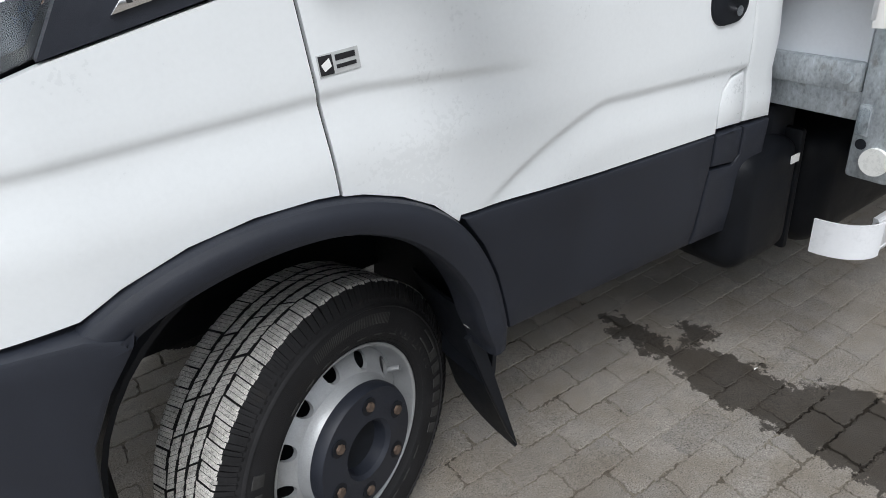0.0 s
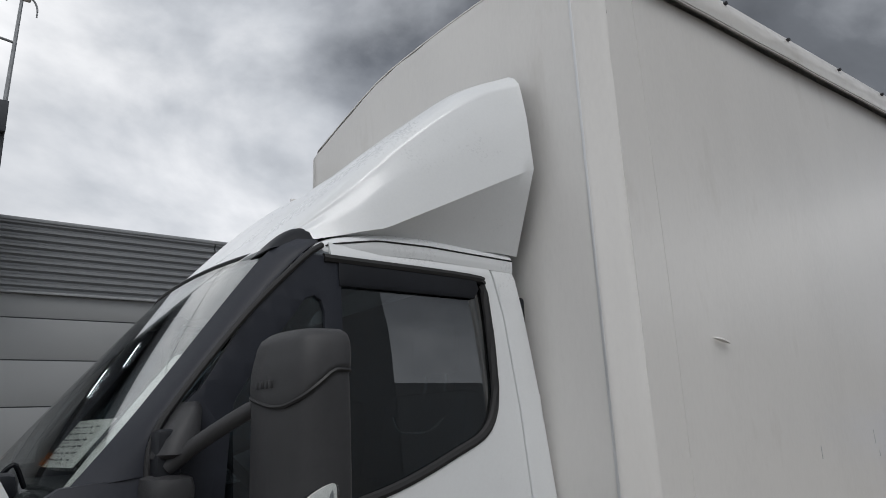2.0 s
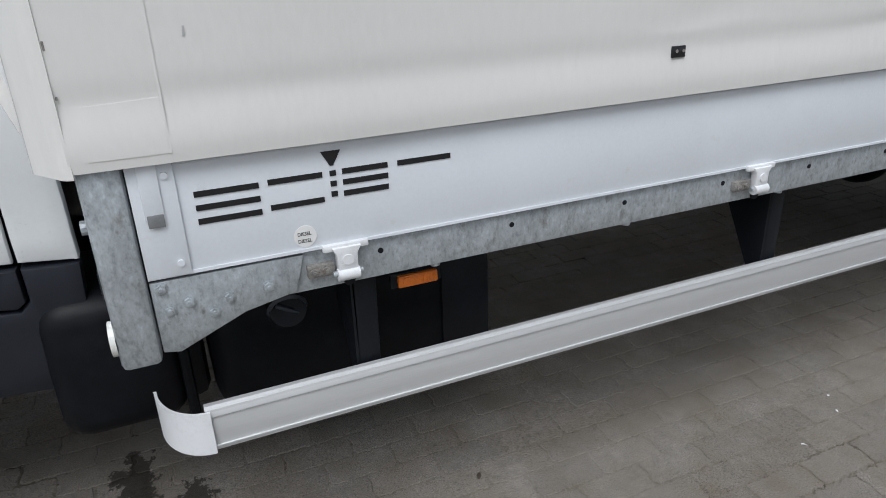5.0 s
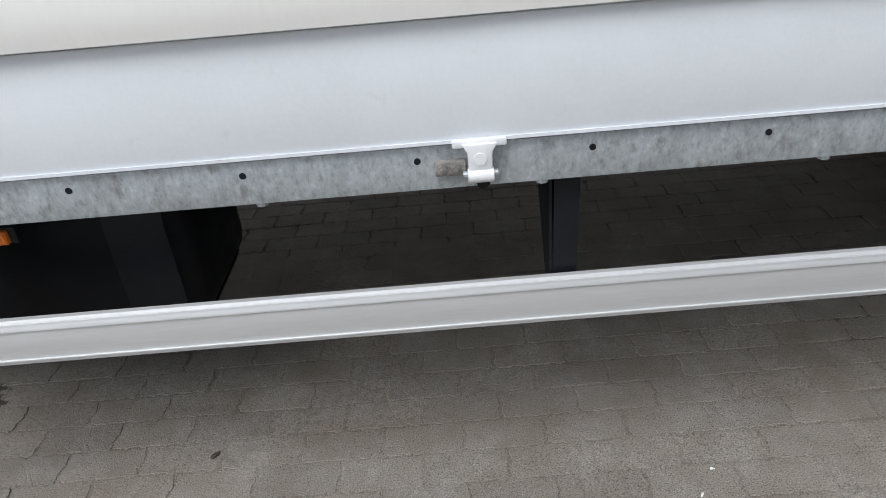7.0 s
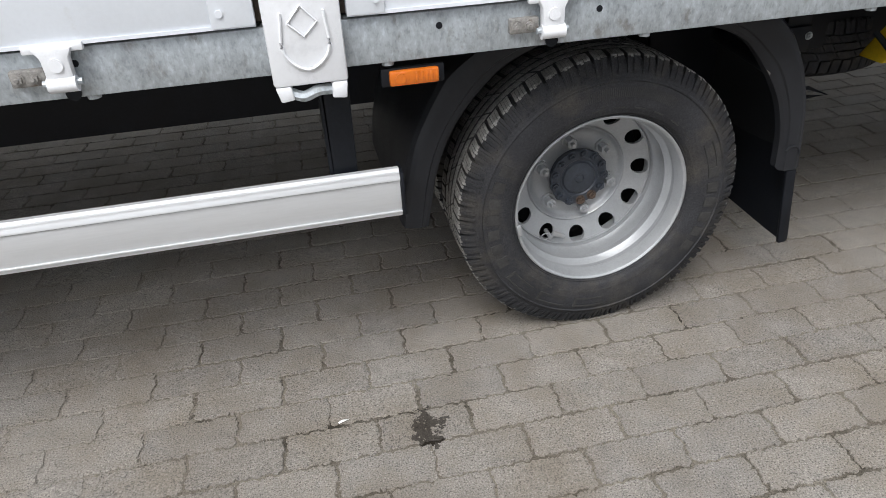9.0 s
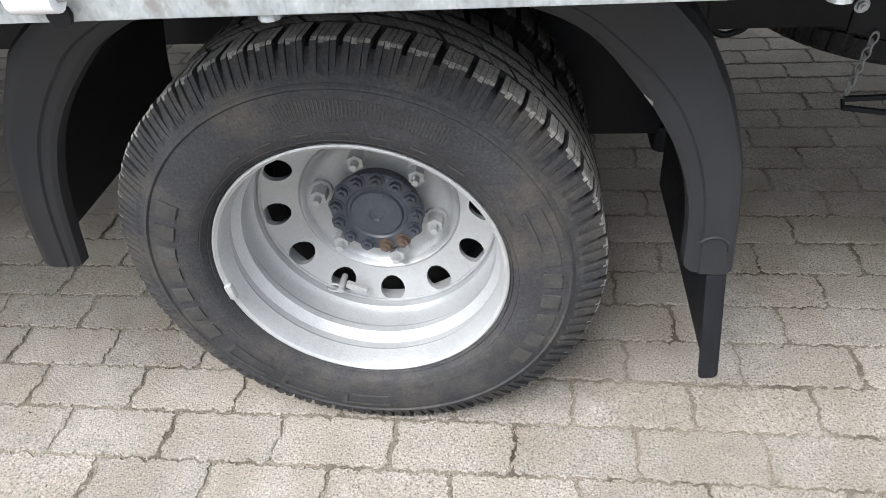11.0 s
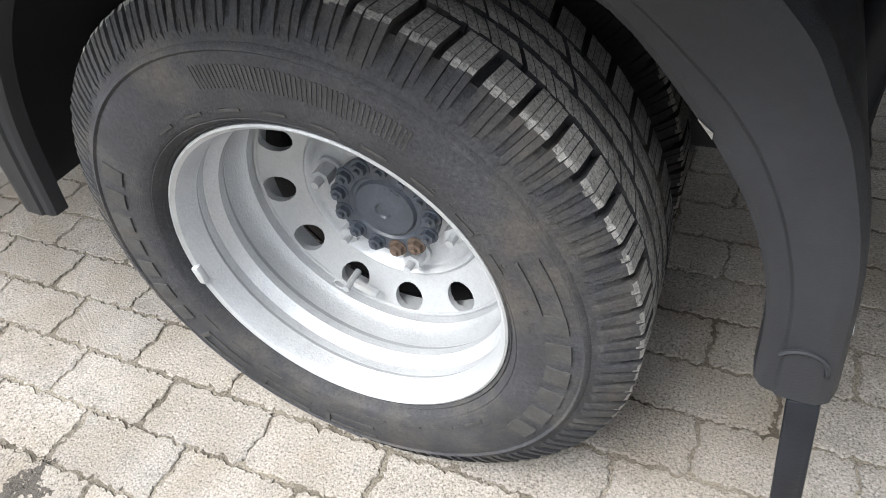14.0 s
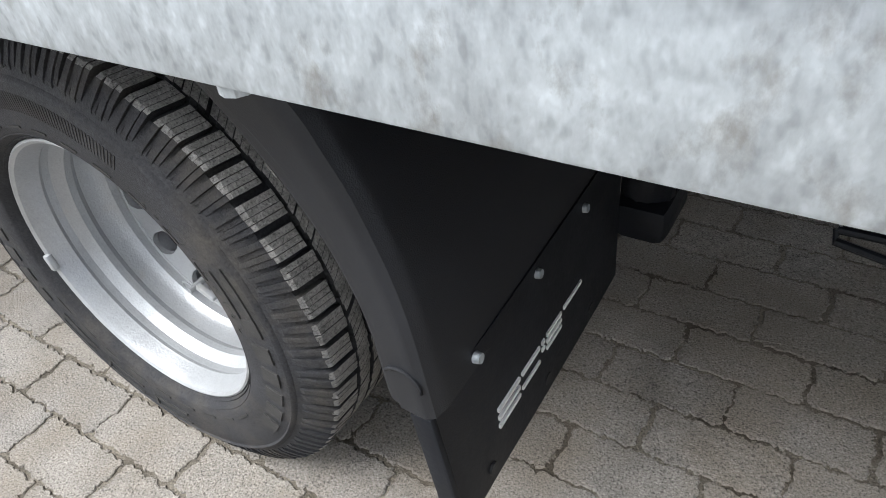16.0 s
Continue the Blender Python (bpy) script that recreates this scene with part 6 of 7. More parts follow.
        made.append(part("disc_centre", lathe([(0.1485, -0.080), (0.146, -0.088), (0.143, -0.100), (0.139, -0.108), (0.125, -0.110)], 60), "silver", w))
        ring = part("nut_ring", lathe([(0.140, -0.100), (0.140, -0.122), (0.134, -0.133), (0.068, -0.137), (0.060, -0.129), (0.054, -0.09)], 60), "plastic", w, "dark nut cover ring")
        part("hub_bore", lathe([(0.056, -0.102), (0.03, -0.09), (0.0, -0.088)], 32), "black", w)
        for k in range(6):
            a = 2 * math.pi * (k + 0.3) / 6
            q = (0.102 * math.cos(a), -0.135, 0.102 * math.sin(a))
            part("nut_recess", cyl((q[0], -0.1365, q[2]), (q[0], -0.131, q[2]), 0.0195, seg=18), "black", w)
            part("wheel_nut", cyl((q[0], -0.143, q[2]), (q[0], -0.134, q[2]), 0.0105, seg=6), "rust", w)
        part("valve", cyl((0.165, -0.06, 0.06), (0.180, -0.085, 0.066), 0.006, seg=10), "silver", w)
    w.matrix_world = pose(*at, 0, 0, turn) @ Matrix.Rotation(radians(roll), 4, "Y") @ Matrix.Scale(size, 4)
    return w


wheel("front_wheel", "steered front wheel with a protruding silver hub", False, (-1.00, 0.512, 0.368), 20.5, 0, 1.045)
wheel("front_wheel", "front wheel", False, (-1.00, 2 * CAB_MID - 0.512, 0.368), 20.5 + 180, 0, 1.045)
wheel("rear_wheel", "outer rear wheel with a dished silver rim", True, (3.90, 0.230, 0.355), 0, 0, 1.012)
wheel("rear_wheel", "inner rear wheel of a pair", False, (3.90, 0.500, 0.352), 180, 20)
wheel("rear_wheel", "inner rear wheel of a pair", False, (3.90, 2 * MID - 0.500, 0.352), 0, 40)
wheel("rear_wheel", "outer rear wheel", True, (3.90, 2 * MID - 0.228, 0.352), 180, 60)
wheel("spare_wheel", "spare wheel hung flat below the chassis", True, (4.99, 1.04, 0.47), 0, 0).matrix_world = pose(4.99, 1.04, 0.47, 90, 0, 0)


# ---- mudguards ----
GUARD_IN = [(3.473, 0.370), (3.498, 0.495), (3.526, 0.570), (3.559, 0.625), (3.604, 0.676), (3.660, 0.722), (3.760, 0.760), (3.900, 0.775), (4.030, 0.768), (4.130, 0.745), (4.205, 0.710), (4.268, 0.640), (4.293, 0.605), (4.316, 0.565), (4.335, 0.515), (4.346, 0.465), (4.352, 0.385)]
GUARD_OUT = [(3.413, 0.377), (3.423, 0.468), (3.447, 0.567), (3.470, 0.620), (3.500, 0.675), (3.532, 0.718), (3.620, 0.775), (3.740, 0.815), (3.900, 0.832), (4.050, 0.828), (4.170, 0.808), (4.255, 0.780), (4.322, 0.720), (4.350, 0.675), (4.372, 0.631), (4.402, 0.532), (4.421, 0.385)]
GUARD_ACROSS = ((-0.02, 0.150), (0.0, 0.131), (0.10, 0.127), (0.26, 0.126), (0.30, 0.1225), (0.74, 0.1215), (0.90, 0.126), (0.98, 0.140), (1.0, 0.160), (1.0, 0.64))


def rear_mudguard(u, v):
    """Follows the wheel from ahead, over the top and down behind: a flange, a raised face and a rounded back."""
    n, o = along(GUARD_IN, u), along(GUARD_OUT, u)
    d = v * (len(GUARD_ACROSS) - 1)
    k = min(int(d), len(GUARD_ACROSS) - 2)
    w = GUARD_ACROSS[k][0] + (GUARD_ACROSS[k + 1][0] - GUARD_ACROSS[k][0]) * (d - k)
    y = GUARD_ACROSS[k][1] + (GUARD_ACROSS[k + 1][1] - GUARD_ACROSS[k][1]) * (d - k)
    q = n.lerp(o, w)
    foot = max(0.0, (u - 0.955) / 0.045)
    return (q.x, y, q.z - 0.010 * foot * (1 - abs(2 * min(1.0, max(0.0, w)) - 1) ** 5))


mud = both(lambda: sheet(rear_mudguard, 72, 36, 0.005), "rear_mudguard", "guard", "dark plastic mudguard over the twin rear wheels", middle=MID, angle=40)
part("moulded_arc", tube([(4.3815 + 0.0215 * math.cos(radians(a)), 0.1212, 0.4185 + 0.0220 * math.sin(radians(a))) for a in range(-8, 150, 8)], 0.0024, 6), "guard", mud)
part("scrape", sheet(lambda u, v: (lambda p: (p[0], p[1] - 0.0010, p[2]))(rear_mudguard(0.690 + 0.022 * u, 0.115 + 0.05 * v * (0.15 + 0.85 * u))), 10, 4, 0.0006), "stained", mud, "pale scraped patch")

def flap_x(z):
    return float(np.interp(z, (0.15, 0.28, 0.385, 0.43), (4.424, 4.4225, 4.4215, 4.419)))


def flap_point(u, v):
    """The flap hangs from the mudguard's foot, its lower edge rising a little towards the middle of the lorry."""
    y = 0.128 + 0.50 * u
    low = 0.160 + 0.012 * u
    z = low + (0.408 + 0.02 * u - low) * v
    edge = float(np.interp(z, (0.16, 0.374), (4.430, 4.404))) - flap_x(z)
    return (flap_x(z) + 0.004 * math.sin(2.2 * u) * (1 - v) + edge * math.exp(-u / 0.06), y, z)


flap = part("mud_flap", sheet(flap_point, 30, 16, 0.006), "black", lorry, "black mud flap with white printed bars", angle=50)
for y in (0.198, 0.344, 0.487):
    part("flap_bolt", cyl((flap_x(0.40) - 0.002, y, 0.40), (flap_x(0.40) + 0.0065, y, 0.401), 0.0072, 0.006, seg=14), "galv", flap)
for y in (0.205, 0.365, 0.52):
    part("flap_hole", cyl((flap_x(0.19), y, 0.192), (flap_x(0.19) + 0.0045, y, 0.192), 0.009, seg=14), "seal", flap)
for y0, y1, zs in ((0.228, 0.283, (0.030, 0.015, 0.0)), (0.290, 0.340, (0.030, 0.004)), (0.347, 0.355, (0.030, 0.018)), (0.362, 0.408, (0.032, 0.020, 0.008)), (0.416, 0.476, (0.034,))):
    for z in zs:
        zz = 0.244 + z
        part("printed_bar", box(flap_x(zz) - 0.001, flap_x(zz) + 0.0042, y0, y1, zz, zz + 0.0065), "label", flap, "plain white printed bar")
part("flap_side", prism([(4.382, 0.372), (4.409, 0.374), (4.436, 0.166), (4.431, 0.158), (4.412, 0.156), (4.408, 0.160)], 0.122, 0.132, "y", 0.003), "black", flap)
front_flap = part("front_flap", sheet(lambda u, v: (-0.575 - 0.10 * v - 0.012 * math.sin(3.0 * u) + 0.01 * v * u, 0.35 + 0.25 * u, 0.15 + 0.46 * v + 0.05 * u * (1 - v)), 8, 12, 0.008), "black", lorry, "black mud flap behind the front wheel")
part("front_flap_side", prism([(-0.70, 0.56), (-0.665, 0.57), (-0.575, 0.165), (-0.60, 0.22), (-0.65, 0.38)], 0.335, 0.352, "y", 0.003), "black", front_flap)
for x, z in ((-0.668, 0.545), (-0.70, 0.66), (-0.692, 0.60)):
    part("trim_clip", cyl((x, 0.325, z), (x, 0.345, z), 0.008, seg=10), "label", front_flap)

# papers behind the windscreen, and a white strip for a reflection in it
paper = thing("papers_and_glare", "white handwritten note behind the windscreen, with a white strip for a reflection", "papers", (-0.95, 0.7, 1.48))


def on_screen(u, v, lift):
    p = Vector(screen(u, v))
    return p + Vector((0.03 + lift, 0, -0.02))


# this first strip stands for a bright reflection in the glass
part("sheet", sheet(lambda u, v: on_screen(0.035 + 0.03 * v + 0.055 * u, 0.05 + 0.50 * v, 0.0), 8, 10, 0.002), "paper", paper)
part("sheet", sheet(lambda u, v: on_screen(0.10 + 0.15 * u - 0.02 * v, 0.13 + 0.17 * v, -0.012 - 0.012 * v - 0.006 * math.sin(3 * u)), 10, 8, 0.002), "paper", paper, "creased handwritten note")
part("orange_corner", sheet(lambda u, v: on_screen(0.228 + 0.026 * u, 0.135 + 0.045 * v, -0.022), 3, 3, 0.002), "orange", paper)
rngp = random.Random(8)
for k in range(6):
    a = 0.115
    while a < 0.225:
        l = rngp.uniform(0.008, 0.024)
        part("written_line", sheet(lambda u, v: on_screen(a + l * u - 0.003 * k, 0.155 + 0.023 * k + 0.0055 * v, -0.026 - 0.0015 * k), 2, 1, 0.0008), "ink", paper)
        a += l + rngp.uniform(0.006, 0.016)


# ---- surroundings ----
WY = 19.0
hall = thing("hall", "grey industrial hall with flat panels and a ribbed upper band", "building", (3, WY, 0), kind="structure")
rows = [0, 1.15, 2.43, 3.6, 4.68, 5.32]
for z0, z1 in zip(rows, rows[1:]):
    for x0, x1 in ((-16, -6.4), (-6.4, -0.42), (-0.40, 9.0), (9.02, 18)):
        part("wall_panel", box(x0 + 0.01, x1 - 0.01, WY, WY + 0.2, z0 + 0.015, z1 - 0.015, 0.008), "wall", hall)
part("wall_core", box(-16, 18, WY + 0.02, WY + 0.5, 0, 7.2), "darkclad", hall)
for x0, x1 in ((-16, -6.4), (-6.4, -0.42)):
    part("wall_panel", box(x0 + 0.01, x1 - 0.01, WY, WY + 0.2, 5.32, 7.28, 0.008), "wall", hall)
n = 9
for k in range(n):
    z0 = 5.36 + k * (1.86 / n)
    for x0, x1 in ((-0.36, 5.28), (5.32, 18)):
        part("cladding_rib", prism([(WY - 0.10, z0), (WY - 0.03, z0 + 0.05), (WY - 0.03, z0 + 0.10), (WY - 0.10, z0 + 0.15), (WY - 0.10, z0 + 1.86 / n), (WY + 0.02, z0 + 1.86 / n), (WY + 0.02, z0)], x0, x1, "x"), "clad", hall, smooth=False)
part("roof_edge", box(-16, 18, WY - 0.13, WY + 0.5, 7.22, 7.32, 0.01), "steel", hall)
part("band_foot", box(-0.36, 18, WY - 0.12, WY, 5.30, 5.36, 0.005), "steel", hall)
canopy = thing("canopy", "dark steel canopy box on the hall front", "canopy", (-4, 17.5, 6.4), kind="structure")
part("canopy_front", box(-9, -0.52, 16.6, 16.8, 8.7, 9.5, 0.02), "darkclad", canopy)
part("canopy_side", box(-0.62, -0.52, 16.8, 19.0, 6.4, 9.5, 0.02), "darkclad", canopy)
part("canopy_top", box(-9, -0.62, 16.8, 19.0, 9.3, 9.5), "darkclad", canopy)
part("canopy_back", box(-9, -0.62, 18.8, 18.98, 6.4, 9.3), "darkclad", canopy)
part("canopy_floor", box(-9, -0.62, 17.1, 18.8, 6.4, 6.55), "darkclad", canopy)
M["tube"] = lit("fluorescent_tube", (0.9, 0.95, 1.0), 6.0)
for z, x1 in ((7.85, -1.6), (6.30, -1.4)):
    lampt = thing("strip_light", "lit fluorescent strip light under the canopy", "light", (-2.2, 17.3, z), "strip lights")
    part("tube", cyl((-2.6, 17.3, z), (x1, 17.3, z), 0.035, seg=10), "tube", lampt)
    part("lamp_tray", box(-2.65, x1 + 0.05, 17.24, 17.36, z + 0.04, z + 0.10, 0.01), "steel", lampt)
    for hx in (-2.5, x1 - 0.1):
        part("hanger", box(hx, hx + 0.02, 17.29, 17.31, z + 0.10, 9.3 if z > 7 else 6.4), "steel", lampt)
mast = thing("roof_mast", "thin steel mast with curled brackets on the canopy", "mast", (-0.55, 17, 9.5))
part("pole", cyl((-0.60, 16.9, 9.3), (-0.52, 16.9, 12.4), 0.055, 0.04, seg=10), "steel", mast)
part("mast_tip", cyl((-0.52, 16.9, 12.1), (-0.50, 16.9, 12.95), 0.03, 0.012, seg=8), "steel", mast)
part("mast_box", box(-0.62, -0.32, 16.8, 17.0, 12.45, 12.68, 0.03), "label", mast)
part("curled_bracket", tube(curve([(-0.52, 16.9, 12.55), (-0.70, 16.9, 12.62), (-0.82, 16.9, 12.5), (-0.84, 16.9, 12.3)], 5), 0.025, 6), "steel", mast)
part("curled_bracket", tube(curve([(-0.45, 16.9, 12.55), (-0.27, 16.9, 12.5), (-0.17, 16.9, 12.3), (-0.16, 16.9, 12.05)], 5), 0.025, 6), "steel", mast)
part("stay", cyl((-0.58, 16.9, 11.2), (-6.0, 16.9, 11.9), 0.035, seg=8), "steel", mast)
# brick pier with the hose cover
pier = thing("brick_pier", "pale brick pier against the hall wall", "pier", (-0.7, 18.8, 0), kind="structure")
part("pier_core", box(-0.79, -0.45, 18.76, 18.98, 0, 2.05), "mortar", pier)
brick_me = box(0, 0.105, 0, 0.03, 0, 0.075, 0.004, seg=1)
first = part("brick", brick_me, "brick", pier, smooth=False)
first.location = Vector((-0.79, 18.745, 0.02))
for r in range(22):
    for c in range(3):
        o = first if r == 0 and c == 0 else first.copy()
        if o is not first:
            scene.collection.objects.link(o)
        o.matrix_world = Matrix.Translation((-0.785 + 0.113 * c + (0.02 if r % 2 else 0), 18.74, 0.03 + 0.09 * r))
cover = thing("hose_cover", "red fabric hose cover hanging beside the pier", "cover", (-1.0, 18.7, 1.2))
part("bag", sheet(lambda u, v: (-1.02 + 0.20 * math.sin(math.pi * v) ** 0.7 * math.cos(2 * math.pi * u), 18.72 + 0.12 * math.sin(math.pi * v) * math.sin(2 * math.pi * u), 0.75 + 0.85 * v), 20, 14), "redcloth", cover)
part("print_bar", box(-1.10, -0.96, 18.585, 18.60, 1.15, 1.22), "label", cover)
part("print_bar", box(-1.08, -0.98, 18.585, 18.60, 1.02, 1.09), "label", cover)
for k in range(3):
    sock = thing("wall_socket", "grey socket box on the hall wall", "socket", (-1.6 + 0.22 * k, 18.95, 1.85), "wall sockets")
    part("socket_box", box(-1.66 + 0.22 * k, -1.52 + 0.22 * k, 18.86, 18.99, 1.78, 1.96, 0.02), "steel", sock)

# white van by the hall
van = thing("parked_van", "white delivery van with red tail lamps by the hall", "van", (-4.4, 15.5, 0))
vb = [(-7.2, 0.45), (-2.05, 0.45), (-2.0, 1.2), (-2.05, 1.9), (-2.2, 2.45), (-2.6, 2.55), (-5.6, 2.5), (-6.4, 1.6), (-7.2, 1.35)]
part("body", prism(vb, 14.6, 16.5, "y", 0.06), "paint", van)
part("rear_bumper", box(-2.12, -1.92, 14.6, 16.5, 0.40, 0.78, 0.04), "plastic", van)
for z0 in (0.95, 1.42):
    part("tail_lamp", box(-2.06, -1.965, 14.575, 14.72, z0, z0 + 0.36, 0.02), "red", van, "red tail lamp")
part("side_strip", box(-6.6, -2.3, 14.57, 14.60, 0.8, 0.95, 0.01), "plastic", van)
part("side_window", box(-3.6, -2.4, 14.575, 14.6, 1.5, 2.1, 0.02), "black", van)
part("door_seam", box(-3.9, -3.88, 14.58, 14.6, 0.6, 2.4), "seal", van)
for x in (-3.0, -6.3):
    t2 = part("wheel", cyl((x, 14.62, 0.35), (x, 14.85, 0.35), 0.35, seg=32), "rubber", van)
    part("rim", cyl((x, 14.60, 0.35), (x, 14.64, 0.35), 0.2, seg=24), "silver", t2)

# unseen plain slabs added on the other side, only mirrored in vinyl and glass
opposite = part("mirrored_slab", box(10.5, 90, -16.4, -16, 0, 5.2, 0.02), "wall")
tagged(opposite, "unseen plain grey slab added for the reflections", "wall", kind="structure")
opposite = part("mirrored_slab_low", box(-20, 3, -16.3, -16, 0, 2.6, 0.02), "wall")
tagged(opposite, "unseen low grey slab added for the reflections", "wall", kind="structure")
opposite = part("mirrored_slab_tall", box(3, 10.5, -16.4, -16, 0, 12.0, 0.02), "wall")
tagged(opposite, "unseen tall grey slab added to darken the reflections", "wall", kind="structure")

# ---- yard behind the lorry ----
FX = 11.2
fence = thing("yard_fence", "white painted steel bar fence", "fence", (FX, 1.5, 0), kind="structure")
part("top_rail", box(FX - 0.02, FX + 0.02, -1.4, 6, 1.30, 1.34, 0.005), "fence", fence)
part("bottom_rail", box(FX - 0.02, FX + 0.02, -1.4, 6, 0.16, 0.20, 0.005), "fence", fence)
for k in range(36):
    y = -1.35 + 0.206 * k
    part("bar", cyl((FX, y, 0.04), (FX, y, 1.56), 0.016, seg=8), "fence", fence)
post = thing("fence_post", "white square fence post on a dark timber foot", "post", (FX - 0.15, 0.17, 0))
part("post_shaft", box(FX - 0.22, FX - 0.10, 0.10, 0.22, 0.10, 1.58, 0.008), "fence", post)
part("foot_block", box(FX - 0.38, FX - 0.02, 0.10, 0.58, 0.0, 0.10, 0.01), "timber", post)
part("foot_block", box(FX - 0.38, FX - 0.25, 0.10, 0.58, 0.10, 0.20, 0.01), "timber", post)
stackp = thing("plastic_board_stack", "blue grey plastic boards in a tubular steel frame", "boards", (FX - 0.3, -0.4, 0))
for k in range(3):
    part("board", box(FX - 0.42, FX - 0.34, -0.72, -0.14, 0.10 + 0.40 * k, 0.49 + 0.40 * k, 0.02), "bluegrey", stackp)
part("frame_tube", tube(curve([(FX - 0.38, -0.12, 0.0), (FX - 0.38, -0.12, 1.15), (FX - 0.38, -0.2, 1.30), (FX - 0.38, -0.66, 1.30), (FX - 0.38, -0.74, 1.15), (FX - 0.38, -0.74, 0.0)], 4), 0.018, 8), "alu", stackp)
for z in (0.10, 0.48, 0.88):
    part("cross_tube", cyl((FX - 0.44, -0.74, z), (FX - 0.44, -0.12, z), 0.014, seg=8), "alu", stackp)
part("black_leg", tube([(FX - 0.5, -0.10, 0.0), (FX - 0.45, -0.04, 0.6), (FX - 0.4, 0.1, 0.95)], 0.03, 8), "black", stackp)

# blue material handler
mx = 14.0
crane = thing("material_handler", "blue material handler with hydraulic hoses along its boom", "excavator", (mx, -2.5, 0))
boom = [(2.6, 6.15), (1.75, 5.62), (0.6, 4.86), (-0.6, 4.16), (-2.4, 3.0), (-2.4, 2.2), (-0.9, 3.02), (-0.32, 3.48), (0.28, 3.94), (0.62, 4.06), (0.98, 4.05), (1.2, 4.42), (1.75, 4.85), (2.7, 5.5)]
bo = part("boom", prism(boom, mx, mx + 0.55, "x", 0.04), "blue", crane, "blue painted box boom")
part("boom_lug", cyl((mx - 0.06, 0.82, 4.25), (mx + 0.6, 0.82, 4.25), 0.20, seg=28), "blue", bo)
part("pivot_pin", cyl((mx - 0.10, 0.80, 4.25), (mx - 0.05, 0.80, 4.25), 0.09, seg=20), "chrome", bo)
part("ram", cyl((mx + 0.1, 0.85, 4.28), (mx + 0.1, 2.6, 5.0), 0.13, seg=16), "black", crane, "black hydraulic ram")
ringm = part("round_mark", moved(lathe([(0.185, 0), (0.185, -0.01), (0.16, -0.01), (0.16, 0)], 32, True), pose(mx - 0.005, 0.13, 4.42, 0, 0, -90)), "label", bo)
for k in range(3):
    part("mark_bar", moved(box(0, 0.20, -0.004, 0.004, 0, 0.24), pose(mx - 0.006, -0.14 - 0.25 * k, 4.23 - 0.16 * k, 0, 0, -90) @ Matrix.Rotation(radians(32), 4, "Y")), "label", bo, "plain white painted bar")
rh = random.Random(4)
for k in range(7):
    o = 0.10 + 0.05 * k
    part("hose", tube(curve([(mx - 0.05 + 0.06 * k, 2.5, 6.1 + o * 0.3), (mx - 0.05 + 0.06 * k, 1.7, 5.60 + o * rh.uniform(0.4, 1.0)), (mx + 0.05 * k, 1.2, 5.28 + o * rh.uniform(0.3, 0.9)), (mx + 0.05 * k, 0.65, 4.93 + o * rh.uniform(0.4, 1.1)), (mx + 0.05 * k, -0.4, 4.30 + o * rh.uniform(0.2, 0.8)), (mx + 0.05 * k, -1.8, 3.42 + o * 0.4)], 6), 0.024, 6), "black", crane, "black hydraulic hose")
for k in range(4):
    part("hose", tube(curve([(mx - 0.03, 1.35 - 0.10 * k, 5.26 - 0.07 * k), (mx - 0.10, 1.50 - 0.14 * k, 5.0 - 0.06 * k), (mx - 0.10, 1.36 - 0.12 * k, 4.68), (mx - 0.05, 1.02 - 0.05 * k, 4.5)], 6), 0.022, 6), "black", crane)
for k in range(4):
    part("hose_clamp", box(mx - 0.06, mx + 0.5, 1.45 - 0.75 * k, 1.55 - 0.75 * k, 5.38 - 0.47 * k, 5.58 - 0.47 * k, 0.02), "black", crane)
part("valve_block", box(mx - 0.10, mx, 0.88, 1.28, 4.50, 4.62, 0.02), "steel", crane)
cabf = part("machine_cab", tube(curve([(mx, -1.6, 3.75), (mx, -0.6, 3.55), (mx, -0.02, 3.30), (mx, 0.06, 3.05), (mx, 0.0, 2.4), (mx, -0.18, 1.7), (mx, -0.38, 1.05)], 6), 0.11, 8), "black", crane, "black framed operator cab")
part("cab_bar", tube([(mx + 0.1, -0.22, 3.2), (mx + 0.1, -0.35, 2.4), (mx + 0.1, -0.55, 1.2)], 0.05, 8), "black", cabf)
part("cab_roof", box(mx, mx + 1.3, -1.7, -0.05, 3.22, 3.38, 0.04), "black", cabf)
part("cab_glass", box(mx + 0.2, mx + 0.22, -1.7, -0.3, 1.2, 3.2), "tint", cabf)
part("machine_body", box(mx - 0.1, mx + 3, -4.5, -0.45, 0.55, 1.5, 0.05), "blue", crane)
part("tracks", box(mx, mx + 3.2, -4.3, -0.8, 0, 0.6, 0.15), "black", crane)
part("green_lamp", box(mx - 0.02, mx + 0.04, -0.30, -0.20, 1.40, 1.54, 0.01), "leaf", crane)


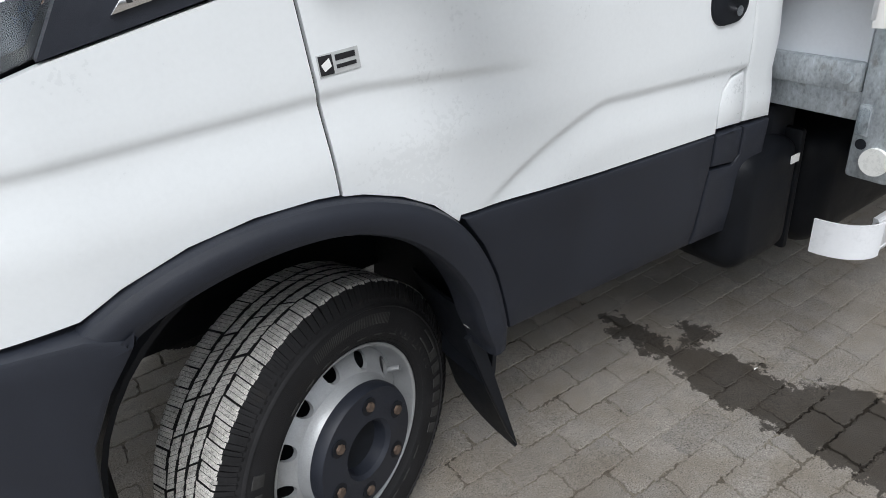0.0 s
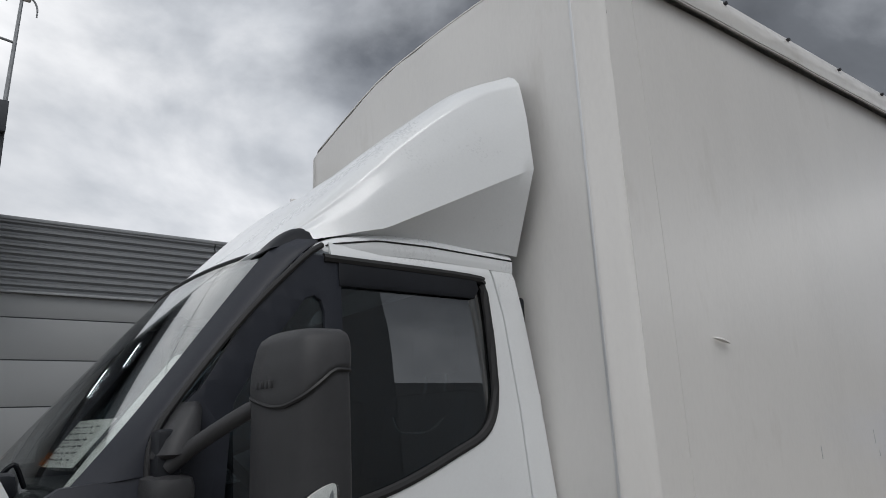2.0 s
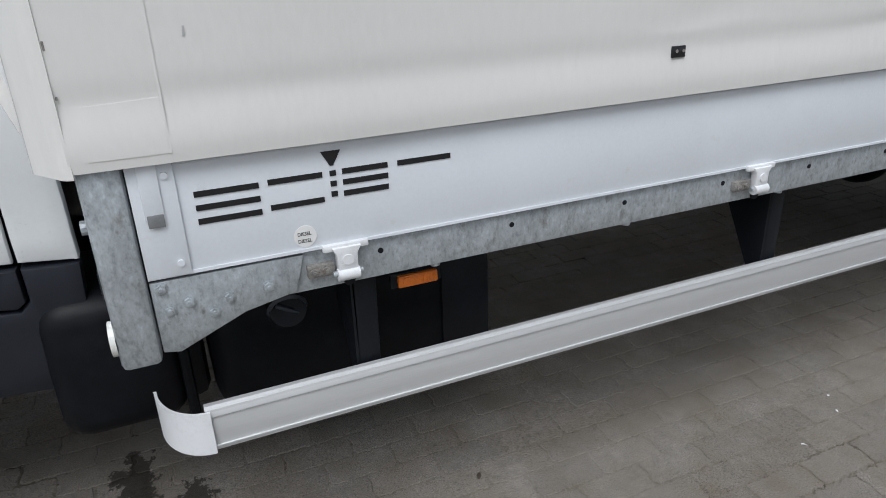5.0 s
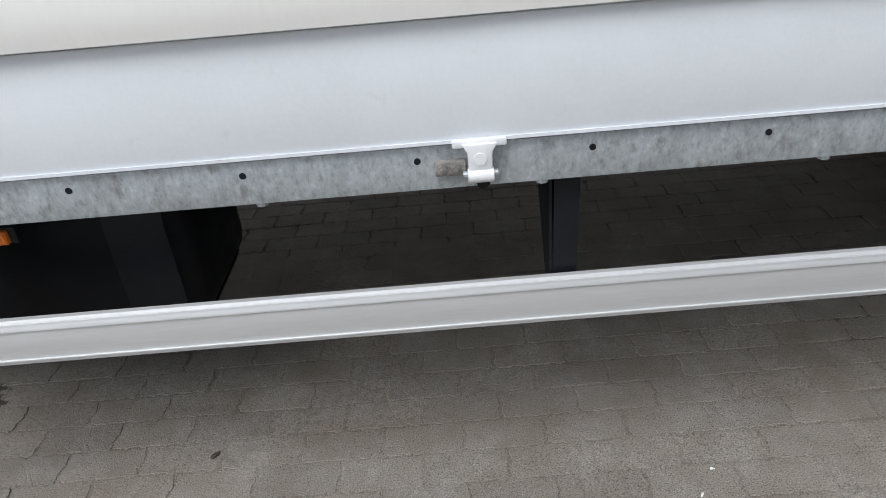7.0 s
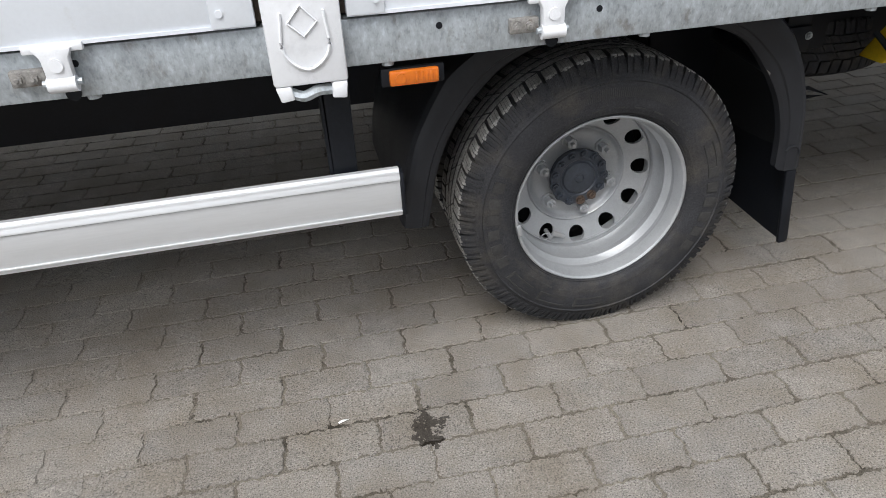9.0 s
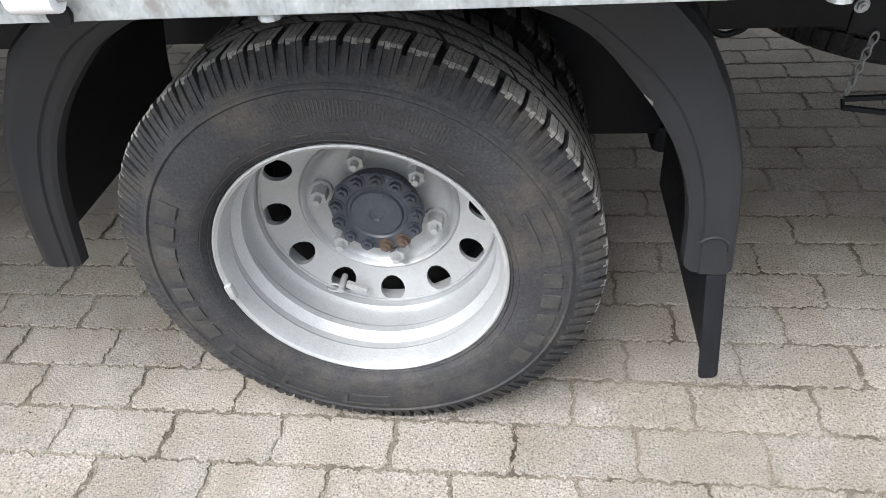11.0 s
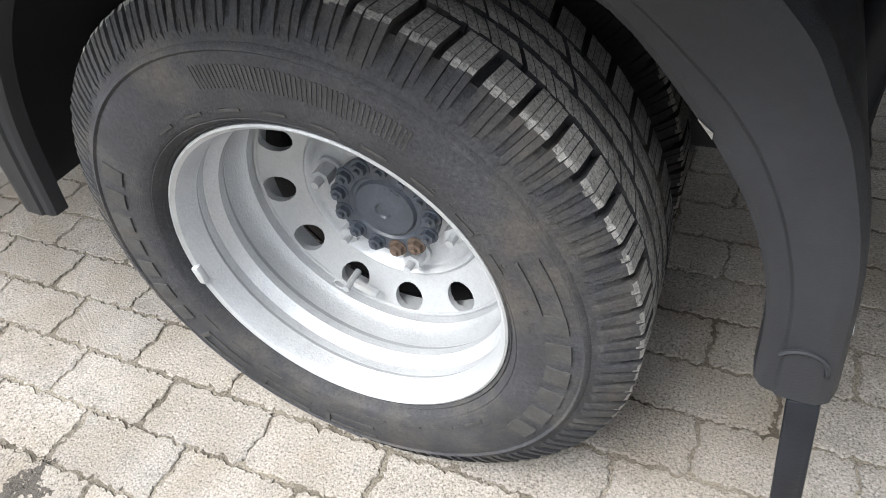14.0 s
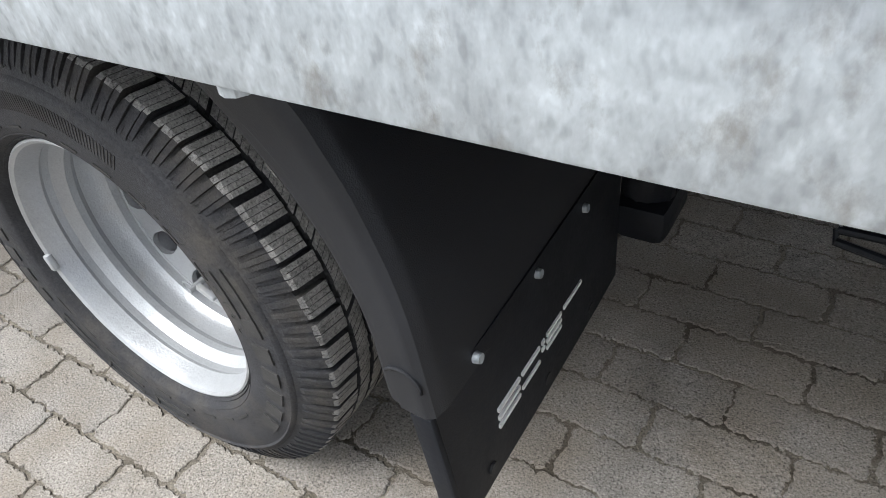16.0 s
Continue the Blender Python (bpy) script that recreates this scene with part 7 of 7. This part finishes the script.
def far_van(loc, heading, label):
    v = thing("parked_van", label, "van", loc, "vans behind the fence")
    m = Matrix.Translation(loc) @ Matrix.Rotation(radians(heading), 4, "Z")
    side = [(-1.2, 0.55), (1.9, 0.55), (1.95, 1.05), (1.55, 1.25), (1.0, 1.95), (0.7, 2.12), (-1.2, 2.12)]
    part("cab_body", moved(prism(side, -0.95, 0.95, "y", 0.05), m), "paint", v)
    part("box_body", moved(box(-4.3, -1.3, -1.0, 1.0, 0.55, 2.2, 0.04), m), "paint", v)
    for k in range(4):
        part("box_rib", moved(box(-4.3, -1.3, -1.015, -1.0, 0.85 + 0.33 * k, 0.87 + 0.33 * k), m), "steel", v)
    part("gap", moved(box(-1.3, -1.2, -0.8, 0.8, 0.6, 2.1), m), "black", v)
    part("side_window", moved(prism([(-0.2, 1.32), (1.18, 1.32), (0.85, 1.85), (0.6, 1.92), (-0.2, 1.92)], -0.965, -0.94), m), "black", v)
    part("door_seam", moved(box(-0.32, -0.30, -0.962, -0.94, 0.6, 2.0), m), "seal", v)
    part("handle", moved(box(-0.25, -0.10, -0.975, -0.95, 1.12, 1.18, 0.01), m), "black", v)
    part("lower_strip", moved(box(-4.3, 1.9, -0.98, -0.9, 0.42, 0.56, 0.02), m), "black", v)
    part("mirror", moved(box(1.0, 1.15, -1.2, -0.97, 1.3, 1.6, 0.04), m), "black", v)
    for x in (-3.2, 1.0):
        w = part("wheel", moved(cyl((x, -0.96, 0.36), (x, -0.70, 0.36), 0.36, seg=28), m), "rubber", v)
        part("rim", moved(cyl((x, -0.975, 0.36), (x, -0.95, 0.36), 0.2, seg=20), m), "silver", w)


far_van((23.5, 0.9, 0), -64, "white crew van parked behind the fence")
far_van((31.0, 9.0, 0), -70, "white box van parked far behind the fence")
flat = thing("flat_trailer", "low dark trailer parked behind the fence", "trailer", (16, 0.6, 0))
part("deck", box(14.8, 19.5, -0.6, 0.9, 0.72, 0.86, 0.02), "timber", flat)
part("undercarriage", box(15.0, 19, -0.2, 0.6, 0.25, 0.72, 0.03), "black", flat)
for x in (15.4, 16.2):
    part("wheel", cyl((x, 0.66, 0.33), (x, 0.90, 0.33), 0.33, seg=24), "rubber", flat)


def tree(loc, h, seed):
    rng = random.Random(seed)
    t = thing("tree", "dark green broadleaf tree at the yard's edge", "tree", loc, "trees behind the yard")
    L = Vector(loc)
    b = cyl(L, L + Vector((0.1, 0.1, h * 0.5)), 0.22, 0.12, seg=8)
    for k in range(6):
        a = rng.uniform(0, 6.28)
        merge(b, cyl(L + Vector((0.05, 0.05, h * rng.uniform(0.25, 0.5))), L + Vector((math.cos(a) * h * 0.28, math.sin(a) * h * 0.28, h * rng.uniform(0.55, 0.85))), 0.07, 0.02, seg=6))
    part("trunk", b, "bark", t)
    verts, faces = [], []
    for k in range(1500):
        a, e = rng.uniform(0, 6.28), rng.uniform(-0.35, 1)
        rad = h * 0.42 * (0.45 + 0.55 * rng.random() ** 0.5) * (0.85 + 0.3 * noise.noise(Vector((math.cos(a) * 2, math.sin(a) * 2, e * 3 + seed))))
        c = L + Vector((math.cos(a) * rad * math.sqrt(max(0.05, 1 - e * e * 0.8)), math.sin(a) * rad * math.sqrt(max(0.05, 1 - e * e * 0.8)), h * 0.6 + rad * 0.9 * e))
        q = Euler((rng.uniform(0, 3), rng.uniform(0, 3), rng.uniform(0, 3))).to_matrix()
        s = rng.uniform(0.12, 0.28)
        i = len(verts)
        verts += [c + q @ Vector(p) * s for p in ((-1, 0, 0), (0, -0.45, 0.1), (1, 0, 0), (0, 0.45, 0.1))]
        faces.append((i, i + 1, i + 2, i + 3))
    me = bpy.data.meshes.new("crown")
    me.from_pydata(verts, [], faces)
    me.materials.append(M["leaf"])
    c = new("crown", me)
    c.parent = t
    c.matrix_parent_inverse = t.matrix_world.inverted()


for k in range(11):
    tree((60 + 3 * math.sin(k * 2.1), -14 + 5.0 * k, 0), 4.3 + 0.9 * math.sin(k * 1.7), k)


# ---- pavers ----
PX, PY = 0.2085, 0.1010
GAPX, GAPY = 0.0052, 0.0050


def wander(x):
    """The jagged line of a long joint: the same for every half paver, so that neighbours fit."""
    k = 4 * math.pi * x / PX
    return 0.0016 * math.sin(2 * k + 0.4) + 0.0015 * math.sin(3 * k + 2.1) + 0.0011 * math.sin(5 * k + 4.0) + 0.0007 * math.sin(9 * k)


def short_wander(y):
    k = 2 * math.pi * y / PY
    return 0.0022 * math.sin(k + 0.5) + 0.0013 * math.sin(2 * k + 1.0) + 0.0010 * math.sin(5 * k)


def paver_outline(rng, fine=2):
    """A paver with jagged, crumbled edges about its middle."""
    hx, hy = (PX - GAPX) / 2, (PY - GAPY) / 2
    n, m = ((4, 2), (20, 9), (46, 22))[fine]
    pts = []
    for k in range(n):
        x = -hx + 2 * hx * k / n
        pts.append((x, -hy + wander(x)))
    for k in range(m):
        y = -hy + 2 * hy * k / m
        pts.append((hx + short_wander(y), y))
    for k in range(n):
        x = hx - 2 * hx * k / n
        pts.append((x, hy + wander(x)))
    for k in range(m):
        y = hy - 2 * hy * k / m
        pts.append((-hx + short_wander(y), y))
    out = []
    jit = (0.0, 0.0012, 0.0019)[fine]
    corner = rng.uniform(0.001, 0.005)
    for x, y in pts:
        bite = rng.uniform(0.002, 0.006) if rng.random() < 0.07 else 0.0
        edge = max(0.0, abs(x) / hx - 0.94) / 0.06 * max(0.0, abs(y) / hy - 0.86) / 0.14
        bite += corner * edge
        out.append((x * (1 - bite / hx) + rng.uniform(-jit, jit), y * (1 - bite / hy) + rng.uniform(-jit, jit)))
    return out


def paver_geo(rng, fine=2):
    o = paver_outline(rng, fine)
    n = len(o)
    top = [(x * 0.978, y * 0.955, rng.uniform(-0.0006, 0.0003)) for x, y in o]
    rim = [(x * 0.994, y * 0.988, rng.uniform(-0.0024, -0.0014)) for x, y in o]
    low = [(x * 1.003, y * 1.006, -0.010) for x, y in o]
    v = top + rim + low
    f = [tuple(range(n))]
    for i in range(n):
        j = (i + 1) % n
        f.append((i, n + i, n + j, j))
        f.append((n + i, 2 * n + i, 2 * n + j, n + j))
    return v, f


rng = random.Random(11)
pavement = thing("pavement", "worn wavy-edged concrete block paving laid in rows", "pavement", (3, 0, 0), kind="structure")
shapes = []
for k in range(10):
    v, f = paver_geo(rng)
    me = bpy.data.meshes.new("paver")
    me.from_pydata(v, [], [tuple(reversed(q)) if i else q for i, q in enumerate(f)])
    me.materials.append(M["paver"])
    shapes.append(me)
verts, faces = [], []
for r in range(-84, 96):
    y = r * PY - 0.012
    for c in range(-40, 70):
        x = c * PX + (PX / 2 if r % 2 else 0) - 0.0457
        lay = (rng.uniform(-0.0025, 0.0025), rng.uniform(-0.0015, 0.0015), rng.uniform(-0.0016, 0.0012), rng.uniform(-0.008, 0.008), 0.0)
        if 0.55 < x < 5.0 and -0.33 < y < 0.78:
            if -3 <= r < 9:
                o = new("paver", shapes[rng.randrange(10)])
                o.parent = pavement
                o.matrix_parent_inverse = pavement.matrix_world.inverted()
                o.matrix_world = Matrix.Translation((x + lay[0], y + lay[1], lay[2])) @ Matrix.Rotation(lay[3] + lay[4], 4, "Z")
                continue
        near = 2 if -1.0 < x < 5.4 and -0.55 < y < 1.3 else 1 if -2.5 < x < 7.5 and -1.6 < y < 2.4 else 0
        if near == 0 and y > 4 and x > 7:
            continue
        v, f = paver_geo(rng, near)
        i = len(verts)
        ca, sa = math.cos(lay[3]), math.sin(lay[3])
        verts += [(x + lay[0] + px * ca - py * sa, y + lay[1] + px * sa + py * ca, pz + lay[2]) for px, py, pz in v]
        faces += [tuple(i + q for q in (reversed(g) if n else g)) for n, g in enumerate(f)]
me = bpy.data.meshes.new("paver_field")
me.from_pydata(verts, [], faces)
me.materials.append(M["pavers"])
field = new("paver_field", me)
field.parent = pavement
field.matrix_parent_inverse = pavement.matrix_world.inverted()
tagged(field, kind="stuff")

# swept sand that lies in the joints, nearly flush ahead of the rear wheel
STEP = 0.011
xs, ys = np.arange(-1.6, 5.7, STEP), np.arange(-1.0, 1.2, STEP)
heap = np.zeros((len(xs), len(ys)))
for a, x in enumerate(xs):
    lean = float(np.interp(x, (-1.5, 0.3, 0.9, 2.3, 2.8, 3.3, 5.5), (-0.30, -0.25, 0.25, 0.28, -0.55, -1.1, -0.9)))
    for c, y in enumerate(ys):
        fill = 0.5 + lean + 0.9 * noise.noise((1.7 * x, 1.7 * y, 4.0)) + 0.35 * noise.noise((9 * x, 9 * y, 1.0))
        heap[a, c] = -0.0042 + 0.0029 * min(1.0, max(0.0, fill)) + 0.0019 * noise.noise((55 * x, 55 * y, 0.0))
verts = [(float(x), float(y), float(heap[a, c])) for a, x in enumerate(xs) for c, y in enumerate(ys)]
w = len(ys)
faces = [(a * w + c, a * w + w + c, a * w + w + c + 1, a * w + c + 1) for a in range(len(xs) - 1) for c in range(w - 1) if heap[a:a + 2, c:c + 2].max() > -0.0036]
me = bpy.data.meshes.new("joint_sand")
me.from_pydata(verts, [], faces)
me.materials.append(M["sand"])
for f in me.polygons:
    f.use_smooth = True
sand = new("joint_sand", me)
sand.parent = pavement
sand.matrix_parent_inverse = pavement.matrix_world.inverted()
tagged(sand, "pale gritty sand swept into the joints", kind="stuff")


# ---- litter on the stones ----
for x, y, a, l, w, mat, label in ((3.215, -0.055, 20, 0.026, 0.007, "label", "small white paper scrap on the pavers"), (2.02, -0.12, -40, 0.018, 0.006, "label", "small white paper scrap on the pavers"), (2.25, -0.05, 60, 0.016, 0.006, "paper", "small pale wood chip on the pavers"), (1.08, 0.19, 60, 0.030, 0.013, "timber", "dry brown leaf lying on the pavers"), (2.30, 0.02, 10, 0.012, 0.008, "label", "small white paper scrap on the pavers"), (0.30, 0.235, 5, 0.018, 0.005, "label", "small white paper scrap on the pavers")):
    scrap = part("leaf" if mat == "timber" else "scrap", moved(sheet(lambda u, v: ((u - 0.5) * l, (v - 0.5) * w * (0.4 + 0.6 * math.sin(math.pi * u)), 0.0035 + 0.003 * math.sin(3 * u + v)), 5, 3, 0.001), pose(x, y, 0, 0, 0, a)), mat)
    tagged(scrap, label, "leaf" if mat == "timber" else "litter")
rngl = random.Random(3)
verts, faces = [], []
for k in range(13000):
    x, y = rngl.uniform(-1.4, 5.6), rngl.uniform(-0.75, 0.7)
    if rngl.random() < 0.6:
        x, y = 2.0 + rngl.gauss(0, 0.65), -0.10 + rngl.gauss(0, 0.2)
    r = rngl.uniform(0.0006, 0.0022) * (1.7 if rngl.random() < 0.06 else 1)
    i = len(verts)
    a = rngl.uniform(0, 6.28)
    verts += [(x + r * math.cos(a + q), y + r * math.sin(a + q), -0.001) for q in (0, 1.7, 3.1, 4.6)] + [(x, y, r * 0.9)]
    faces += [(i, i + 1, i + 4), (i + 1, i + 2, i + 4), (i + 2, i + 3, i + 4), (i + 3, i, i + 4)]
me = bpy.data.meshes.new("grit")
me.from_pydata(verts, [], faces)
me.materials.append(M["pavers"])
tagged(new("grit", me), "loose grit scattered on the paving", "grit", kind="stuff")
